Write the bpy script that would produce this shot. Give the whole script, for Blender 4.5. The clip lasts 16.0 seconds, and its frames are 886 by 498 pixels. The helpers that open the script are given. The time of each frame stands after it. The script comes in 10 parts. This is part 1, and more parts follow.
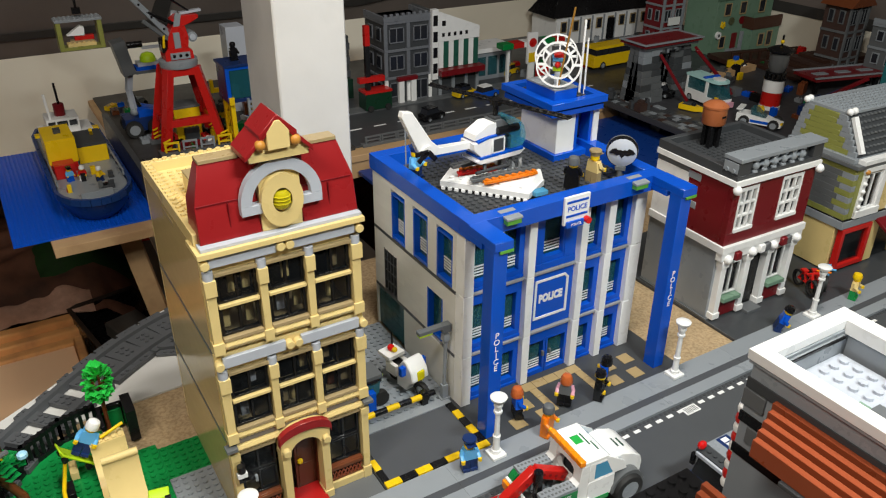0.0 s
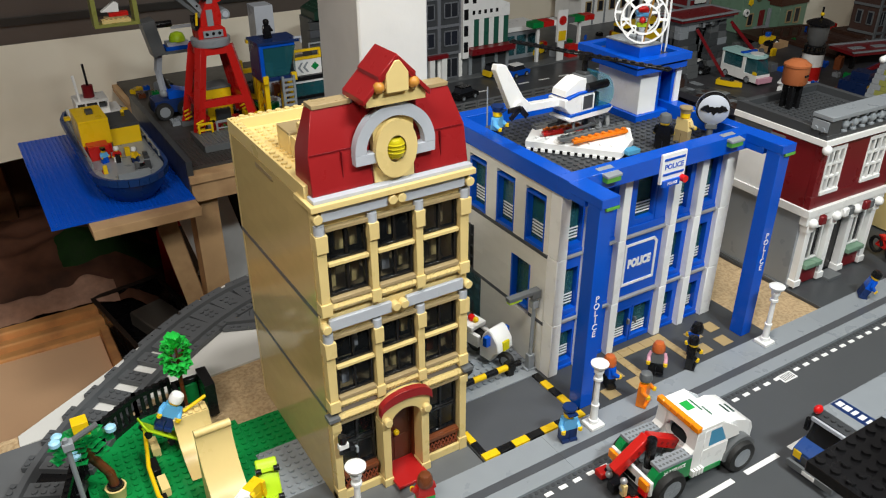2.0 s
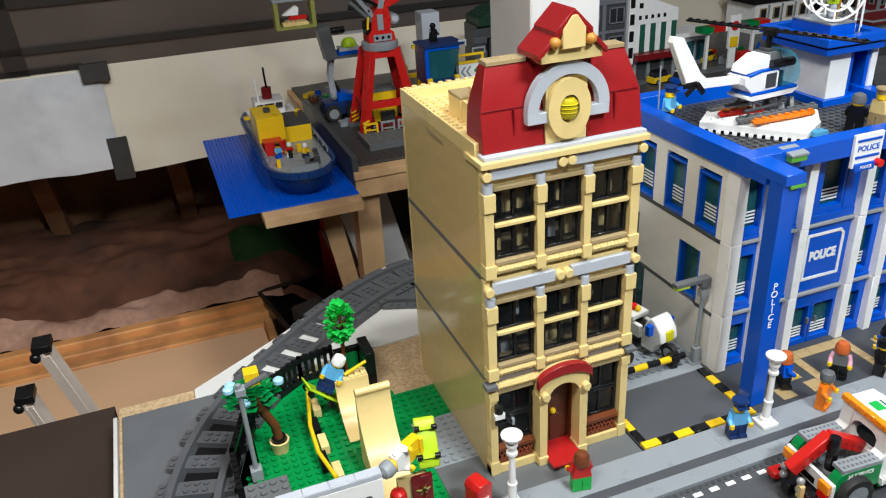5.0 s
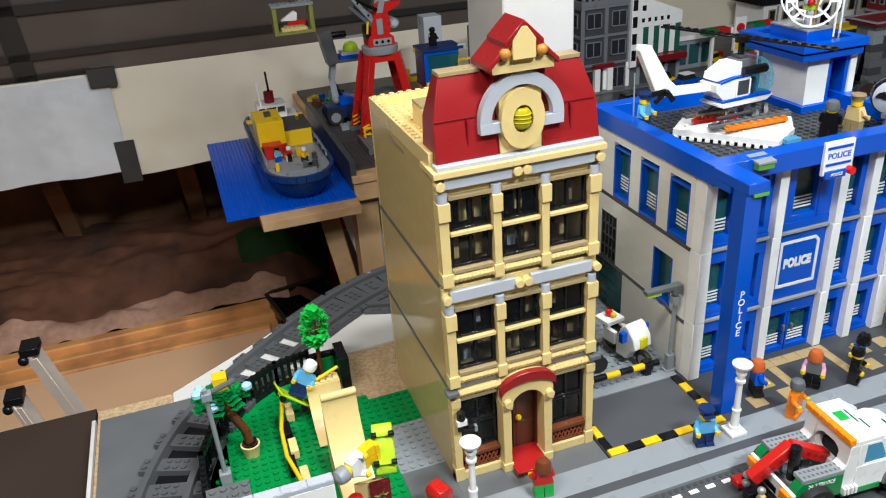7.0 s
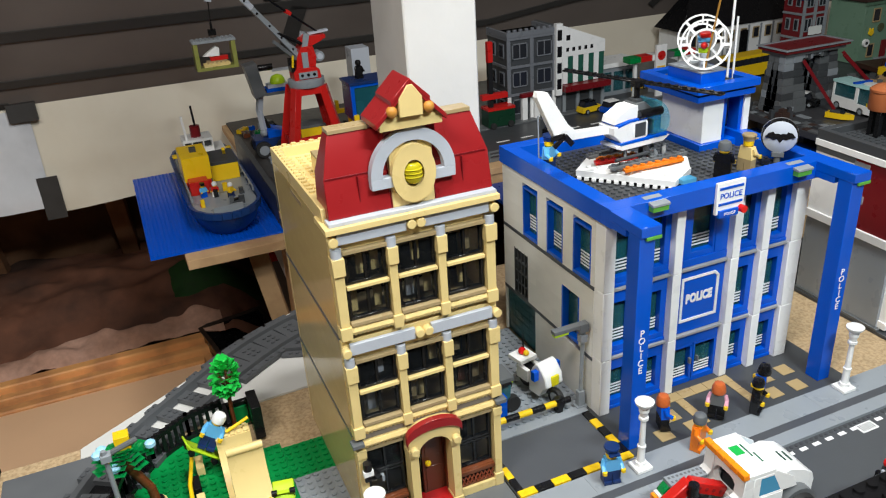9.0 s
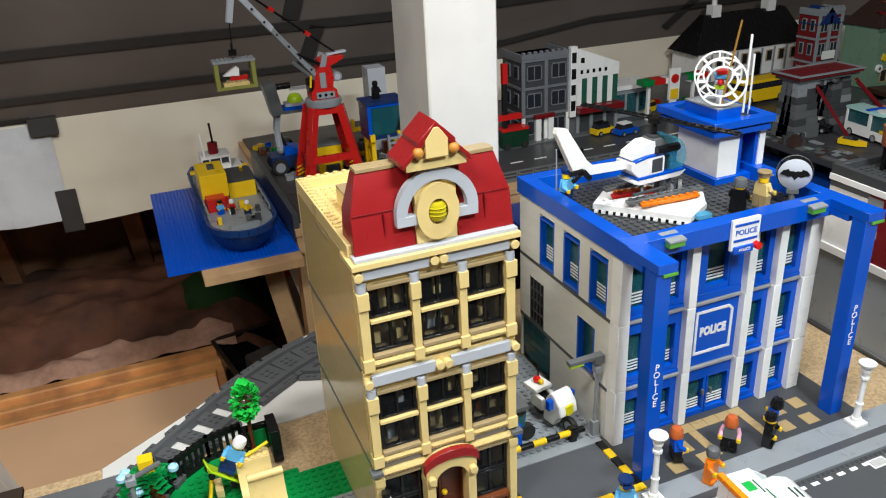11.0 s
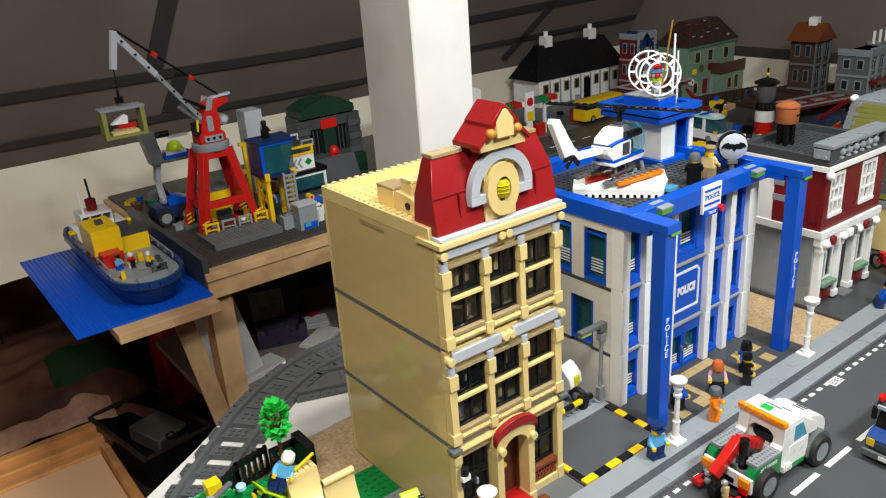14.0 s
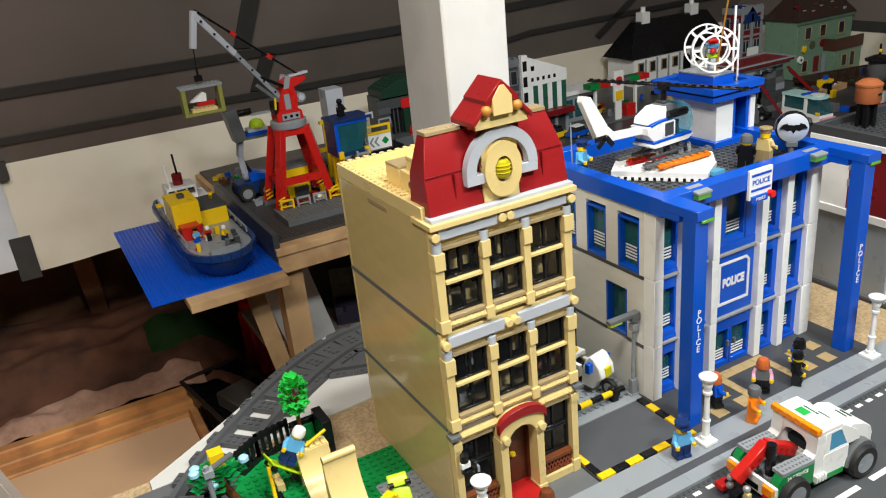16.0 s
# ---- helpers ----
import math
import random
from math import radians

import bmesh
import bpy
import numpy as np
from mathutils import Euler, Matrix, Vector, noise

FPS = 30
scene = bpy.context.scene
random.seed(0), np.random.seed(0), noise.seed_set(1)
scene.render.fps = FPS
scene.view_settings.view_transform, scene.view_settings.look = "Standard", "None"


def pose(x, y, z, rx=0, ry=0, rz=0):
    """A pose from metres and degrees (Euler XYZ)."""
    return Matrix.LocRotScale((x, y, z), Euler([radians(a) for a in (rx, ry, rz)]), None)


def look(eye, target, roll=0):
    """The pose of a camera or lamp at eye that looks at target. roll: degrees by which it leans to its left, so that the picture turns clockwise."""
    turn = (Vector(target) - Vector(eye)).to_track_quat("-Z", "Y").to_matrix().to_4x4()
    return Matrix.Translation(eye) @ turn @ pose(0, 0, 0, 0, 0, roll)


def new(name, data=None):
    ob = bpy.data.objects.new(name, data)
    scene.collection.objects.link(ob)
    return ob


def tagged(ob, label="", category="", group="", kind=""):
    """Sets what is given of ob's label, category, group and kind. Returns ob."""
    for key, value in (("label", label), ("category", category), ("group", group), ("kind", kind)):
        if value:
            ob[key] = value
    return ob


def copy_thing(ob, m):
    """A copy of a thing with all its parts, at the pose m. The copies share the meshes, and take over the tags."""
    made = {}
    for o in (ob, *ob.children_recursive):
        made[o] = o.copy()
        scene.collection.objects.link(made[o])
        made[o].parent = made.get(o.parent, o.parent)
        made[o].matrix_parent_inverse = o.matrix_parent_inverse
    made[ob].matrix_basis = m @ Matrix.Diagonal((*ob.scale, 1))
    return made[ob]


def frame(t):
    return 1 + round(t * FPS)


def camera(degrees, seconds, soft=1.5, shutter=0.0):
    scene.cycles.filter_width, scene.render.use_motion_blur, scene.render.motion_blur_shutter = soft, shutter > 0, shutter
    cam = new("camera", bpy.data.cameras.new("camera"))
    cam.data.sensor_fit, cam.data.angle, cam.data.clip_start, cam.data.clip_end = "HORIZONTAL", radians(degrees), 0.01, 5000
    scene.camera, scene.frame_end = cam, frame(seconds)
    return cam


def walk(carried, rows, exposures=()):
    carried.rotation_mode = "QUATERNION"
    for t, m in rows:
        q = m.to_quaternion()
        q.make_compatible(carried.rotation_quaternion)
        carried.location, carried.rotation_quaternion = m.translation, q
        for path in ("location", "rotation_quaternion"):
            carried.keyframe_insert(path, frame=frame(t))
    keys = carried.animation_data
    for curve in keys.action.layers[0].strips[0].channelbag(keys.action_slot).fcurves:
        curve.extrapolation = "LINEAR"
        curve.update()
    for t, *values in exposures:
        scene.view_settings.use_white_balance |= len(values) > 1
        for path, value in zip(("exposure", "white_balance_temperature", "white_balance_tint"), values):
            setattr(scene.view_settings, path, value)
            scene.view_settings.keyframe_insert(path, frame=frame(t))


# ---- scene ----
cam = camera(59.0, 16.0, soft=1.15)
PATH = [
    (0, (-0.107, -0.513, 0.548), (0.812, 0.987, -0.404), 0.6),
    (0.5, (-0.13, -0.5, 0.536), (0.811, 0.981, -0.423), 0.6),
    (1, (-0.152, -0.481, 0.529), (0.794, 0.997, -0.429), 0.5),
    (1.5, (-0.169, -0.467, 0.521), (0.762, 1.025, -0.431), -0.1),
    (2, (-0.174, -0.453, 0.504), (0.746, 1.039, -0.46), -0.1),
    (2.5, (-0.191, -0.444, 0.492), (0.673, 1.077, -0.478), -0.7),
    (3, (-0.209, -0.435, 0.472), (0.552, 1.139, -0.499), -0.8),
    (3.5, (-0.215, -0.45, 0.464), (0.428, 1.184, -0.493), -1.5),
    (6, (-0.168, -0.468, 0.463), (0.419, 1.225, -0.425), -3.6),
    (6.5, (-0.158, -0.479, 0.467), (0.412, 1.218, -0.425), -3.8),
    (7, (-0.15, -0.477, 0.468), (0.396, 1.224, -0.43), -3.9),
    (7.5, (-0.14, -0.48, 0.473), (0.419, 1.218, -0.425), -4.1),
    (8, (-0.119, -0.488, 0.48), (0.504, 1.191, -0.41), -3.9),
    (8.5, (-0.118, -0.485, 0.481), (0.547, 1.189, -0.387), -3.8),
    (9, (-0.111, -0.485, 0.489), (0.566, 1.188, -0.373), -3.6),
    (9.5, (-0.112, -0.489, 0.506), (0.555, 1.193, -0.346), -3.4),
    (10, (-0.116, -0.488, 0.515), (0.541, 1.207, -0.318), -3.0),
    (12.5, (-0.156, -0.472, 0.5), (0.572, 1.191, -0.339), -2.4),
    (13, (-0.21, -0.45, 0.495), (0.642, 1.171, -0.309), -2.8),
    (13.5, (-0.292, -0.432, 0.49), (0.696, 1.123, -0.286), -3.9),
    (14, (-0.316, -0.441, 0.489), (0.778, 1.058, -0.255), -4.1),
    (14.5, (-0.309, -0.462, 0.475), (0.798, 1.046, -0.232), -5.1),
    (15, (-0.289, -0.461, 0.47), (0.744, 1.096, -0.243), -5.6),
    (15.5, (-0.267, -0.466, 0.476), (0.687, 1.136, -0.246), -4.9),
    (16, (-0.235, -0.476, 0.476), (0.611, 1.166, -0.291), -5.8),
]
# seconds, stops, kelvin, tint
LIGHTING = [(0.0, -0.33, 6720, 10), (1.5, -0.27, 6650, 10), (3.0, -0.12, 6400, 10), (7.0, 0.03, 6220, 10), (9.5, -0.05, 6360, 10), (12.5, 0.04, 6400, 10), (14.5, 0.08, 6640, 10), (16.0, 0.06, 6660, 10)]
walk(cam, [(t, look(eye, target, roll)) for t, eye, target, roll in PATH], LIGHTING)

# ---- light ----
S = 0.008  # one stud, in metres
world = bpy.data.worlds.new("world")
scene.world = world
world.use_nodes = True
world.node_tree.nodes["Background"].inputs[0].default_value = (1.0, 0.96, 0.92, 1)
world.node_tree.nodes["Background"].inputs[1].default_value = 0.002


def area_lamp(name, eye, target, w, h, watts, color, spread=180):
    lamp = bpy.data.lights.new(name, "AREA")
    lamp.shape, lamp.size, lamp.size_y, lamp.energy, lamp.color = "RECTANGLE", w, h, watts, color
    lamp.spread = radians(spread)
    ob = new(name, lamp)
    ob.matrix_world = look(eye, target)
    return ob


area_lamp("ceiling_lamp_front", (0.36, -0.92, 1.3), (0.34, 0.0, 0.1), 0.4, 0.12, 21.5, (0.92, 0.985, 0.975))
area_lamp("ceiling_lamp_middle", (0.2, -0.22, 1.5), (0.05, 1.1, 0.0), 0.3, 0.12, 13.2, (1.0, 0.965, 0.91))
area_lamp("ceiling_lamp_side", (-0.62, -0.5, 1.3), (-0.1, 0.6, -0.2), 0.5, 0.12, 14.6, (1.0, 0.95, 0.87))
# weak added fill over the far town, no fixture there
area_lamp("fill_light_back", (1.35, 0.3, 1.3), (1.4, 1.0, 0.0), 0.9, 0.12, 0.45, (1.0, 0.96, 0.9))
scene.view_settings.exposure = 0.0

# ---- materials ----


def mat(name, color, rough=0.3, metal=0.0, grain=0.06, scale=60.0, bump=0.0, bump_scale=400.0, coat=0.0, alpha=1.0, trans=0.0, second=None, mix_lo=0.45, mix_hi=0.6, mix_scale=20.0):
    """A surface of one base colour with soft wear in colour and gloss, and an optional second colour in patches."""
    m = bpy.data.materials.new(name)
    m.use_nodes = True
    nt = m.node_tree
    b = nt.nodes["Principled BSDF"]
    co = nt.nodes.new("ShaderNodeTexCoord")
    n1 = nt.nodes.new("ShaderNodeTexNoise")
    n1.inputs["Scale"].default_value, n1.inputs["Detail"].default_value = scale, 6
    nt.links.new(co.outputs["Object"], n1.inputs["Vector"])
    info = nt.nodes.new("ShaderNodeObjectInfo")
    add = nt.nodes.new("ShaderNodeMath")
    add.operation = "MULTIPLY_ADD"
    nt.links.new(info.outputs["Random"], add.inputs[0])
    add.inputs[1].default_value = 0.35
    nt.links.new(n1.outputs["Fac"], add.inputs[2])
    ramp = nt.nodes.new("ShaderNodeMapRange")
    ramp.inputs["From Min"].default_value, ramp.inputs["From Max"].default_value = 0.3, 1.05
    ramp.inputs["To Min"].default_value, ramp.inputs["To Max"].default_value = 1 - grain, 1 + grain
    nt.links.new(add.outputs[0], ramp.inputs["Value"])
    base = nt.nodes.new("ShaderNodeVectorMath")
    base.operation = "SCALE"
    nt.links.new(ramp.outputs[0], base.inputs["Scale"])
    if second:
        n2 = nt.nodes.new("ShaderNodeTexNoise")
        n2.inputs["Scale"].default_value, n2.inputs["Detail"].default_value = mix_scale, 8
        nt.links.new(co.outputs["Object"], n2.inputs["Vector"])
        r2 = nt.nodes.new("ShaderNodeMapRange")
        r2.inputs["From Min"].default_value, r2.inputs["From Max"].default_value = mix_lo, mix_hi
        nt.links.new(n2.outputs["Fac"], r2.inputs["Value"])
        mx = nt.nodes.new("ShaderNodeMix")
        mx.data_type = "RGBA"
        mx.inputs["A"].default_value, mx.inputs["B"].default_value = (*color, 1), (*second, 1)
        nt.links.new(r2.outputs[0], mx.inputs["Factor"])
        nt.links.new(mx.outputs["Result"], base.inputs[0])
    else:
        base.inputs[0].default_value = color
    nt.links.new(base.outputs[0], b.inputs["Base Color"])
    rr = nt.nodes.new("ShaderNodeMapRange")
    rr.inputs["To Min"].default_value, rr.inputs["To Max"].default_value = rough * 0.75, min(1, rough * 1.35)
    nt.links.new(n1.outputs["Fac"], rr.inputs["Value"])
    nt.links.new(rr.outputs[0], b.inputs["Roughness"])
    b.inputs["Metallic"].default_value = metal
    b.inputs["Specular IOR Level"].default_value = 0.36
    b.inputs["Coat Weight"].default_value = coat
    b.inputs["Alpha"].default_value = alpha
    b.inputs["Transmission Weight"].default_value = trans
    if bump:
        n3 = nt.nodes.new("ShaderNodeTexNoise")
        n3.inputs["Scale"].default_value, n3.inputs["Detail"].default_value = bump_scale, 5
        nt.links.new(co.outputs["Object"], n3.inputs["Vector"])
        bp = nt.nodes.new("ShaderNodeBump")
        bp.inputs["Strength"].default_value, bp.inputs["Distance"].default_value = bump, 0.002
        nt.links.new(n3.outputs["Fac"], bp.inputs["Height"])
        nt.links.new(bp.outputs[0], b.inputs["Normal"])
    return m


def plastic(name, color, rough=0.28):
    return mat("plastic_" + name, color, rough, grain=0.05, scale=45, bump=0.03, bump_scale=160)


TAN = plastic("tan", (0.74, 0.57, 0.245))
GLOSSWHITE = plastic("glossy_white", (0.78, 0.765, 0.71), 0.12)
GLOSSWHITE.node_tree.nodes["Principled BSDF"].inputs["Specular IOR Level"].default_value = 0.5
# glossy side-wall copy of TAN, darkened so its shade is in the colour
WALLTAN = plastic("glossy_shaded_tan", (0.60, 0.455, 0.20), 0.1)
WALLTAN.node_tree.nodes["Principled BSDF"].inputs["Specular IOR Level"].default_value = 0.55
DKTAN = plastic("dark_tan", (0.36, 0.27, 0.14))
WHITE = plastic("white", (0.86, 0.86, 0.85))
BLUE = plastic("blue", (0.002, 0.085, 0.56), 0.2)
DKBLUE = plastic("dark_blue", (0.01, 0.03, 0.12))
AZURE = plastic("azure", (0.12, 0.42, 0.75))
RED = plastic("red", (0.55, 0.015, 0.012))
DKRED = plastic("dark_red", (0.27, 0.012, 0.014))
BRICKRED = plastic("brick_red", (0.17, 0.008, 0.012))
LGREY = plastic("light_grey", (0.265, 0.29, 0.315))
SAND = plastic("pale_grey", (0.46, 0.49, 0.55))
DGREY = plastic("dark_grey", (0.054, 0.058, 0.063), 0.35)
ROAD = plastic("road_grey", (0.078, 0.083, 0.089), 0.38)
MGREY = plastic("mid_grey", (0.122, 0.13, 0.136), 0.35)
SLATE = plastic("slate_grey", (0.074, 0.079, 0.089), 0.35)
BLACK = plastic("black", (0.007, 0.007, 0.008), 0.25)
YELLOW = plastic("yellow", (0.85, 0.55, 0.01))
GREEN = plastic("green", (0.003, 0.225, 0.05))
BRIGHTGREEN = plastic("bright_green", (0.02, 0.42, 0.07))
LIME = plastic("lime", (0.45, 0.68, 0.02))
ORANGE = plastic("orange", (0.80, 0.20, 0.01))
BROWN = plastic("reddish_brown", (0.16, 0.045, 0.016))
HAIR = plastic("hair_orange", (0.52, 0.12, 0.03))
RUST = plastic("rust_brown", (0.30, 0.065, 0.025))
OLIVE = plastic("olive", (0.26, 0.27, 0.07))
SANDGREEN = plastic("sand_green", (0.16, 0.27, 0.19))
PINK = plastic("pink", (0.70, 0.35, 0.45))
SILVER = mat("silver_plastic", (0.45, 0.46, 0.48), 0.3, metal=0.5, grain=0.04)
CLEAR = mat("smoky_glass", (0.012, 0.014, 0.016), 0.05, grain=0.02, alpha=0.3)
TEAL = mat("teal_glass", (0.018, 0.115, 0.14), 0.05, grain=0.02, alpha=0.55)
SKYGLASS = mat("blue_glass", (0.10, 0.40, 0.65), 0.06, grain=0.02, alpha=0.7)
YGLASS = mat("yellow_glass", (0.55, 0.46, 0.015), 0.08, grain=0.02, alpha=0.85)
OGLASS = mat("orange_lens", (0.95, 0.28, 0.01), 0.1, grain=0.02)
RGLASS = mat("red_lens", (0.65, 0.01, 0.01), 0.1, grain=0.02)
RUBBER = mat("tyre_rubber", (0.02, 0.02, 0.02), 0.6, grain=0.1, bump=0.2)
WOOD = mat("pine_wood", (0.52, 0.33, 0.17), 0.55, grain=0.2, scale=12, bump=0.2, bump_scale=60, second=(0.40, 0.24, 0.12), mix_scale=14)
CHIP = mat("chipboard", (0.50, 0.365, 0.215), 0.6, grain=0.2, scale=120, bump=0.3, bump_scale=500, second=(0.385, 0.265, 0.145), mix_scale=260)
PAPER = mat("cream_paper", (0.80, 0.74, 0.62), 0.85, grain=0.06, scale=3, bump=0.15, bump_scale=6, second=(0.72, 0.65, 0.53), mix_scale=2.5)
PAINTWHITE = mat("white_paint", (0.62, 0.61, 0.60), 0.6, grain=0.08, scale=14, bump=0.3, bump_scale=35, second=(0.50, 0.49, 0.48), mix_scale=7)
WHITEBOARD = mat("white_board", (0.62, 0.62, 0.60), 0.5, grain=0.06, scale=10)
PANEL = mat("grey_panel", (0.172, 0.142, 0.126), 0.8, grain=0.12, scale=5, bump=0.15, bump_scale=40, second=(0.14, 0.114, 0.10), mix_scale=2.0)
BATTEN = mat("dark_tape", (0.045, 0.042, 0.04), 0.55, grain=0.15, scale=30)
# brown fibre, darker than RIDGE: the shade under the eaves is in the colour
INSUL = mat("shaded_brown_insulation", (0.15, 0.062, 0.036), 0.95, grain=0.35, scale=26, bump=0.5, bump_scale=40, second=(0.05, 0.026, 0.018), mix_scale=3)
RIDGE = mat("sandy_fibre", (0.54, 0.32, 0.235), 0.95, grain=0.25, scale=60, bump=0.4, bump_scale=90, second=(0.40, 0.22, 0.15), mix_scale=6)
EARTH = mat("dark_floor", (0.045, 0.03, 0.022), 0.9, grain=0.3, scale=12, bump=0.6, bump_scale=20)
ORANGEWOOD = mat("orange_pine", (0.93, 0.45, 0.16), 0.5, grain=0.2, scale=10, second=(0.66, 0.30, 0.12), mix_scale=8)
TILETAN = plastic("dull_tan", (0.40, 0.29, 0.14))
PEACH = mat("peach_board", (0.97, 0.61, 0.36), 0.6, grain=0.06, scale=6)
# for unseen surfaces only, kept dark to hold down bounced light
DIMBOARD = mat("unseen_low_bounce_board", (0.09, 0.08, 0.07), 0.85, grain=0.15, scale=4)
DARKBOARD = mat("dark_board", (0.035, 0.022, 0.016), 0.6, grain=0.15, scale=8)

# ---- building helpers, in studs ----


def box(bm, x0, y0, z0, x1, y1, z1):
    v = [bm.verts.new((x, y, z)) for z in (z0, z1) for y in (y0, y1) for x in (x0, x1)]
    for q in ((0, 2, 3, 1), (4, 5, 7, 6), (0, 1, 5, 4), (2, 6, 7, 3), (0, 4, 6, 2), (1, 3, 7, 5)):
        bm.faces.new([v[i] for i in q])
    return bm


def poly(bm, pts, axis, a, b):
    """A flat outline, counter-clockwise or not, drawn out along an axis from a to b."""
    def at(p, h):
        return {"x": (h, p[0], p[1]), "y": (p[0], h, p[1]), "z": (p[0], p[1], h)}[axis]
    lo = [bm.verts.new(at(p, a)) for p in pts]
    hi = [bm.verts.new(at(p, b)) for p in pts]
    n = len(pts)
    faces = [bm.faces.new(lo), bm.faces.new(hi)]
    for i in range(n):
        faces.append(bm.faces.new((lo[i], lo[(i + 1) % n], hi[(i + 1) % n], hi[i])))
    bmesh.ops.recalc_face_normals(bm, faces=faces)
    return bm


def lathe(bm, cx, cy, prof, n=16, axis="z"):
    """A turned shape: prof is a list of (radius, height along the axis)."""
    rings = []
    for r, h in prof:
        ring = []
        for i in range(n):
            a = 2 * math.pi * i / n
            u, w = r * math.cos(a), r * math.sin(a)
            p = {"z": (cx + u, cy + w, h), "x": (h, cx + u, cy + w), "y": (cx + u, h, cy + w)}[axis]
            ring.append(bm.verts.new(p))
        rings.append(ring)
    faces = []
    for a, b in zip(rings, rings[1:]):
        for i in range(n):
            faces.append(bm.faces.new((a[i], a[(i + 1) % n], b[(i + 1) % n], b[i])))
    faces.append(bm.faces.new(rings[0]))
    faces.append(bm.faces.new(rings[-1]))
    bmesh.ops.recalc_face_normals(bm, faces=faces)
    return bm


def cyl(bm, cx, cy, z0, z1, r, n=14, axis="z"):
    return lathe(bm, cx, cy, [(r, z0), (r, z1)], n, axis)


def ball(bm, x, y, z, r, n=12, squash=1.0):
    k = n // 2
    prof = [(max(0.02, r * math.sin(math.pi * i / k)), z - r * squash * math.cos(math.pi * i / k)) for i in range(k + 1)]
    return lathe(bm, x, y, prof, n)


def rod(bm, p, q, r, n=8):
    """A straight round bar from p to q."""
    p, q = Vector(p), Vector(q)
    d = q - p
    m = Matrix.Translation(p) @ d.to_track_quat("Z", "Y").to_matrix().to_4x4()
    vs = [[bm.verts.new(m @ Vector((r * math.cos(2 * math.pi * i / n), r * math.sin(2 * math.pi * i / n), h))) for i in range(n)] for h in (0, d.length)]
    faces = [bm.faces.new(vs[0]), bm.faces.new(vs[1])]
    for i in range(n):
        faces.append(bm.faces.new((vs[0][i], vs[0][(i + 1) % n], vs[1][(i + 1) % n], vs[1][i])))
    bmesh.ops.recalc_face_normals(bm, faces=faces)
    return bm


def beam(bm, p, q, w, h):
    """A straight square bar from p to q."""
    p, q = Vector(p), Vector(q)
    d = q - p
    m = Matrix.Translation(p) @ d.to_track_quat("Y", "Z").to_matrix().to_4x4()
    k = len(bm.verts)
    box(bm, -w / 2, 0, -h / 2, w / 2, d.length, h / 2)
    bm.verts.ensure_lookup_table()
    for v in bm.verts[k:]:
        v.co = m @ v.co
    return bm


def studs(bm, x0, y0, nx, ny, z, step=1.0, r=0.3, h=0.2, n=8):
    """Rows of round studs, the first centred half a step inside x0, y0."""
    ring = [(r * math.cos(2 * math.pi * i / n), r * math.sin(2 * math.pi * i / n)) for i in range(n)]
    for i in range(nx):
        for j in range(ny):
            cx, cy = x0 + (i + 0.5) * step, y0 + (j + 0.5) * step
            lo = [bm.verts.new((cx + a, cy + b, z)) for a, b in ring]
            hi = [bm.verts.new((cx + a, cy + b, z + h)) for a, b in ring]
            bm.faces.new(hi)
            for k in range(n):
                bm.faces.new((lo[k], lo[(k + 1) % n], hi[(k + 1) % n], hi[k]))
    return bm


def shift(bm, k, m):
    """Moves the vertices from number k on by the matrix m."""
    bm.verts.ensure_lookup_table()
    for v in bm.verts[k:]:
        v.co = m @ v.co


def mesh_of(name, bm, material, edge=0.035):
    bm.normal_update()
    me = bpy.data.meshes.new(name)
    for v in bm.verts:
        v.co *= S
    bm.to_mesh(me)
    bm.free()
    me.materials.append(material)
    return me


def soften(ob, edge):
    if edge:
        b = ob.modifiers.new("edge", "BEVEL")
        b.width, b.segments, b.limit_method, b.angle_limit = edge * S, 1, "ANGLE", radians(50)
    return ob


def smooth(ob):
    for p in ob.data.polygons:
        p.use_smooth = True
    ob.data.set_sharp_from_angle(angle=radians(40))
    return ob


def part(name, bm, material, parent, label="", edge=0.035, kind=""):
    """Links a bmesh as one mesh object under a thing or under a part."""
    ob = new(name, mesh_of(name, bm, material))
    ob.parent = parent
    smooth(soften(ob, edge))
    return tagged(ob, label, kind=kind)


def thing(name, label, category, x=0, y=0, z=0, turn=0, group="", kind=""):
    ob = new(name)
    ob.empty_display_size = 0.01
    ob.matrix_world = pose(x * S, y * S, z * S, 0, 0, turn)
    return tagged(ob, label, category, group, kind)


def solid(name, bm, material, label, category, x=0, y=0, z=0, turn=0, group="", kind="", edge=0.035):
    """A thing that is one mesh."""
    ob = new(name, mesh_of(name, bm, material))
    ob.matrix_world = pose(x * S, y * S, z * S, 0, 0, turn)
    smooth(soften(ob, edge))
    return tagged(ob, label, category, group, kind)


def B():
    return bmesh.new()


def boxes(*rows):
    bm = B()
    for r in rows:
        box(bm, *r)
    return bm


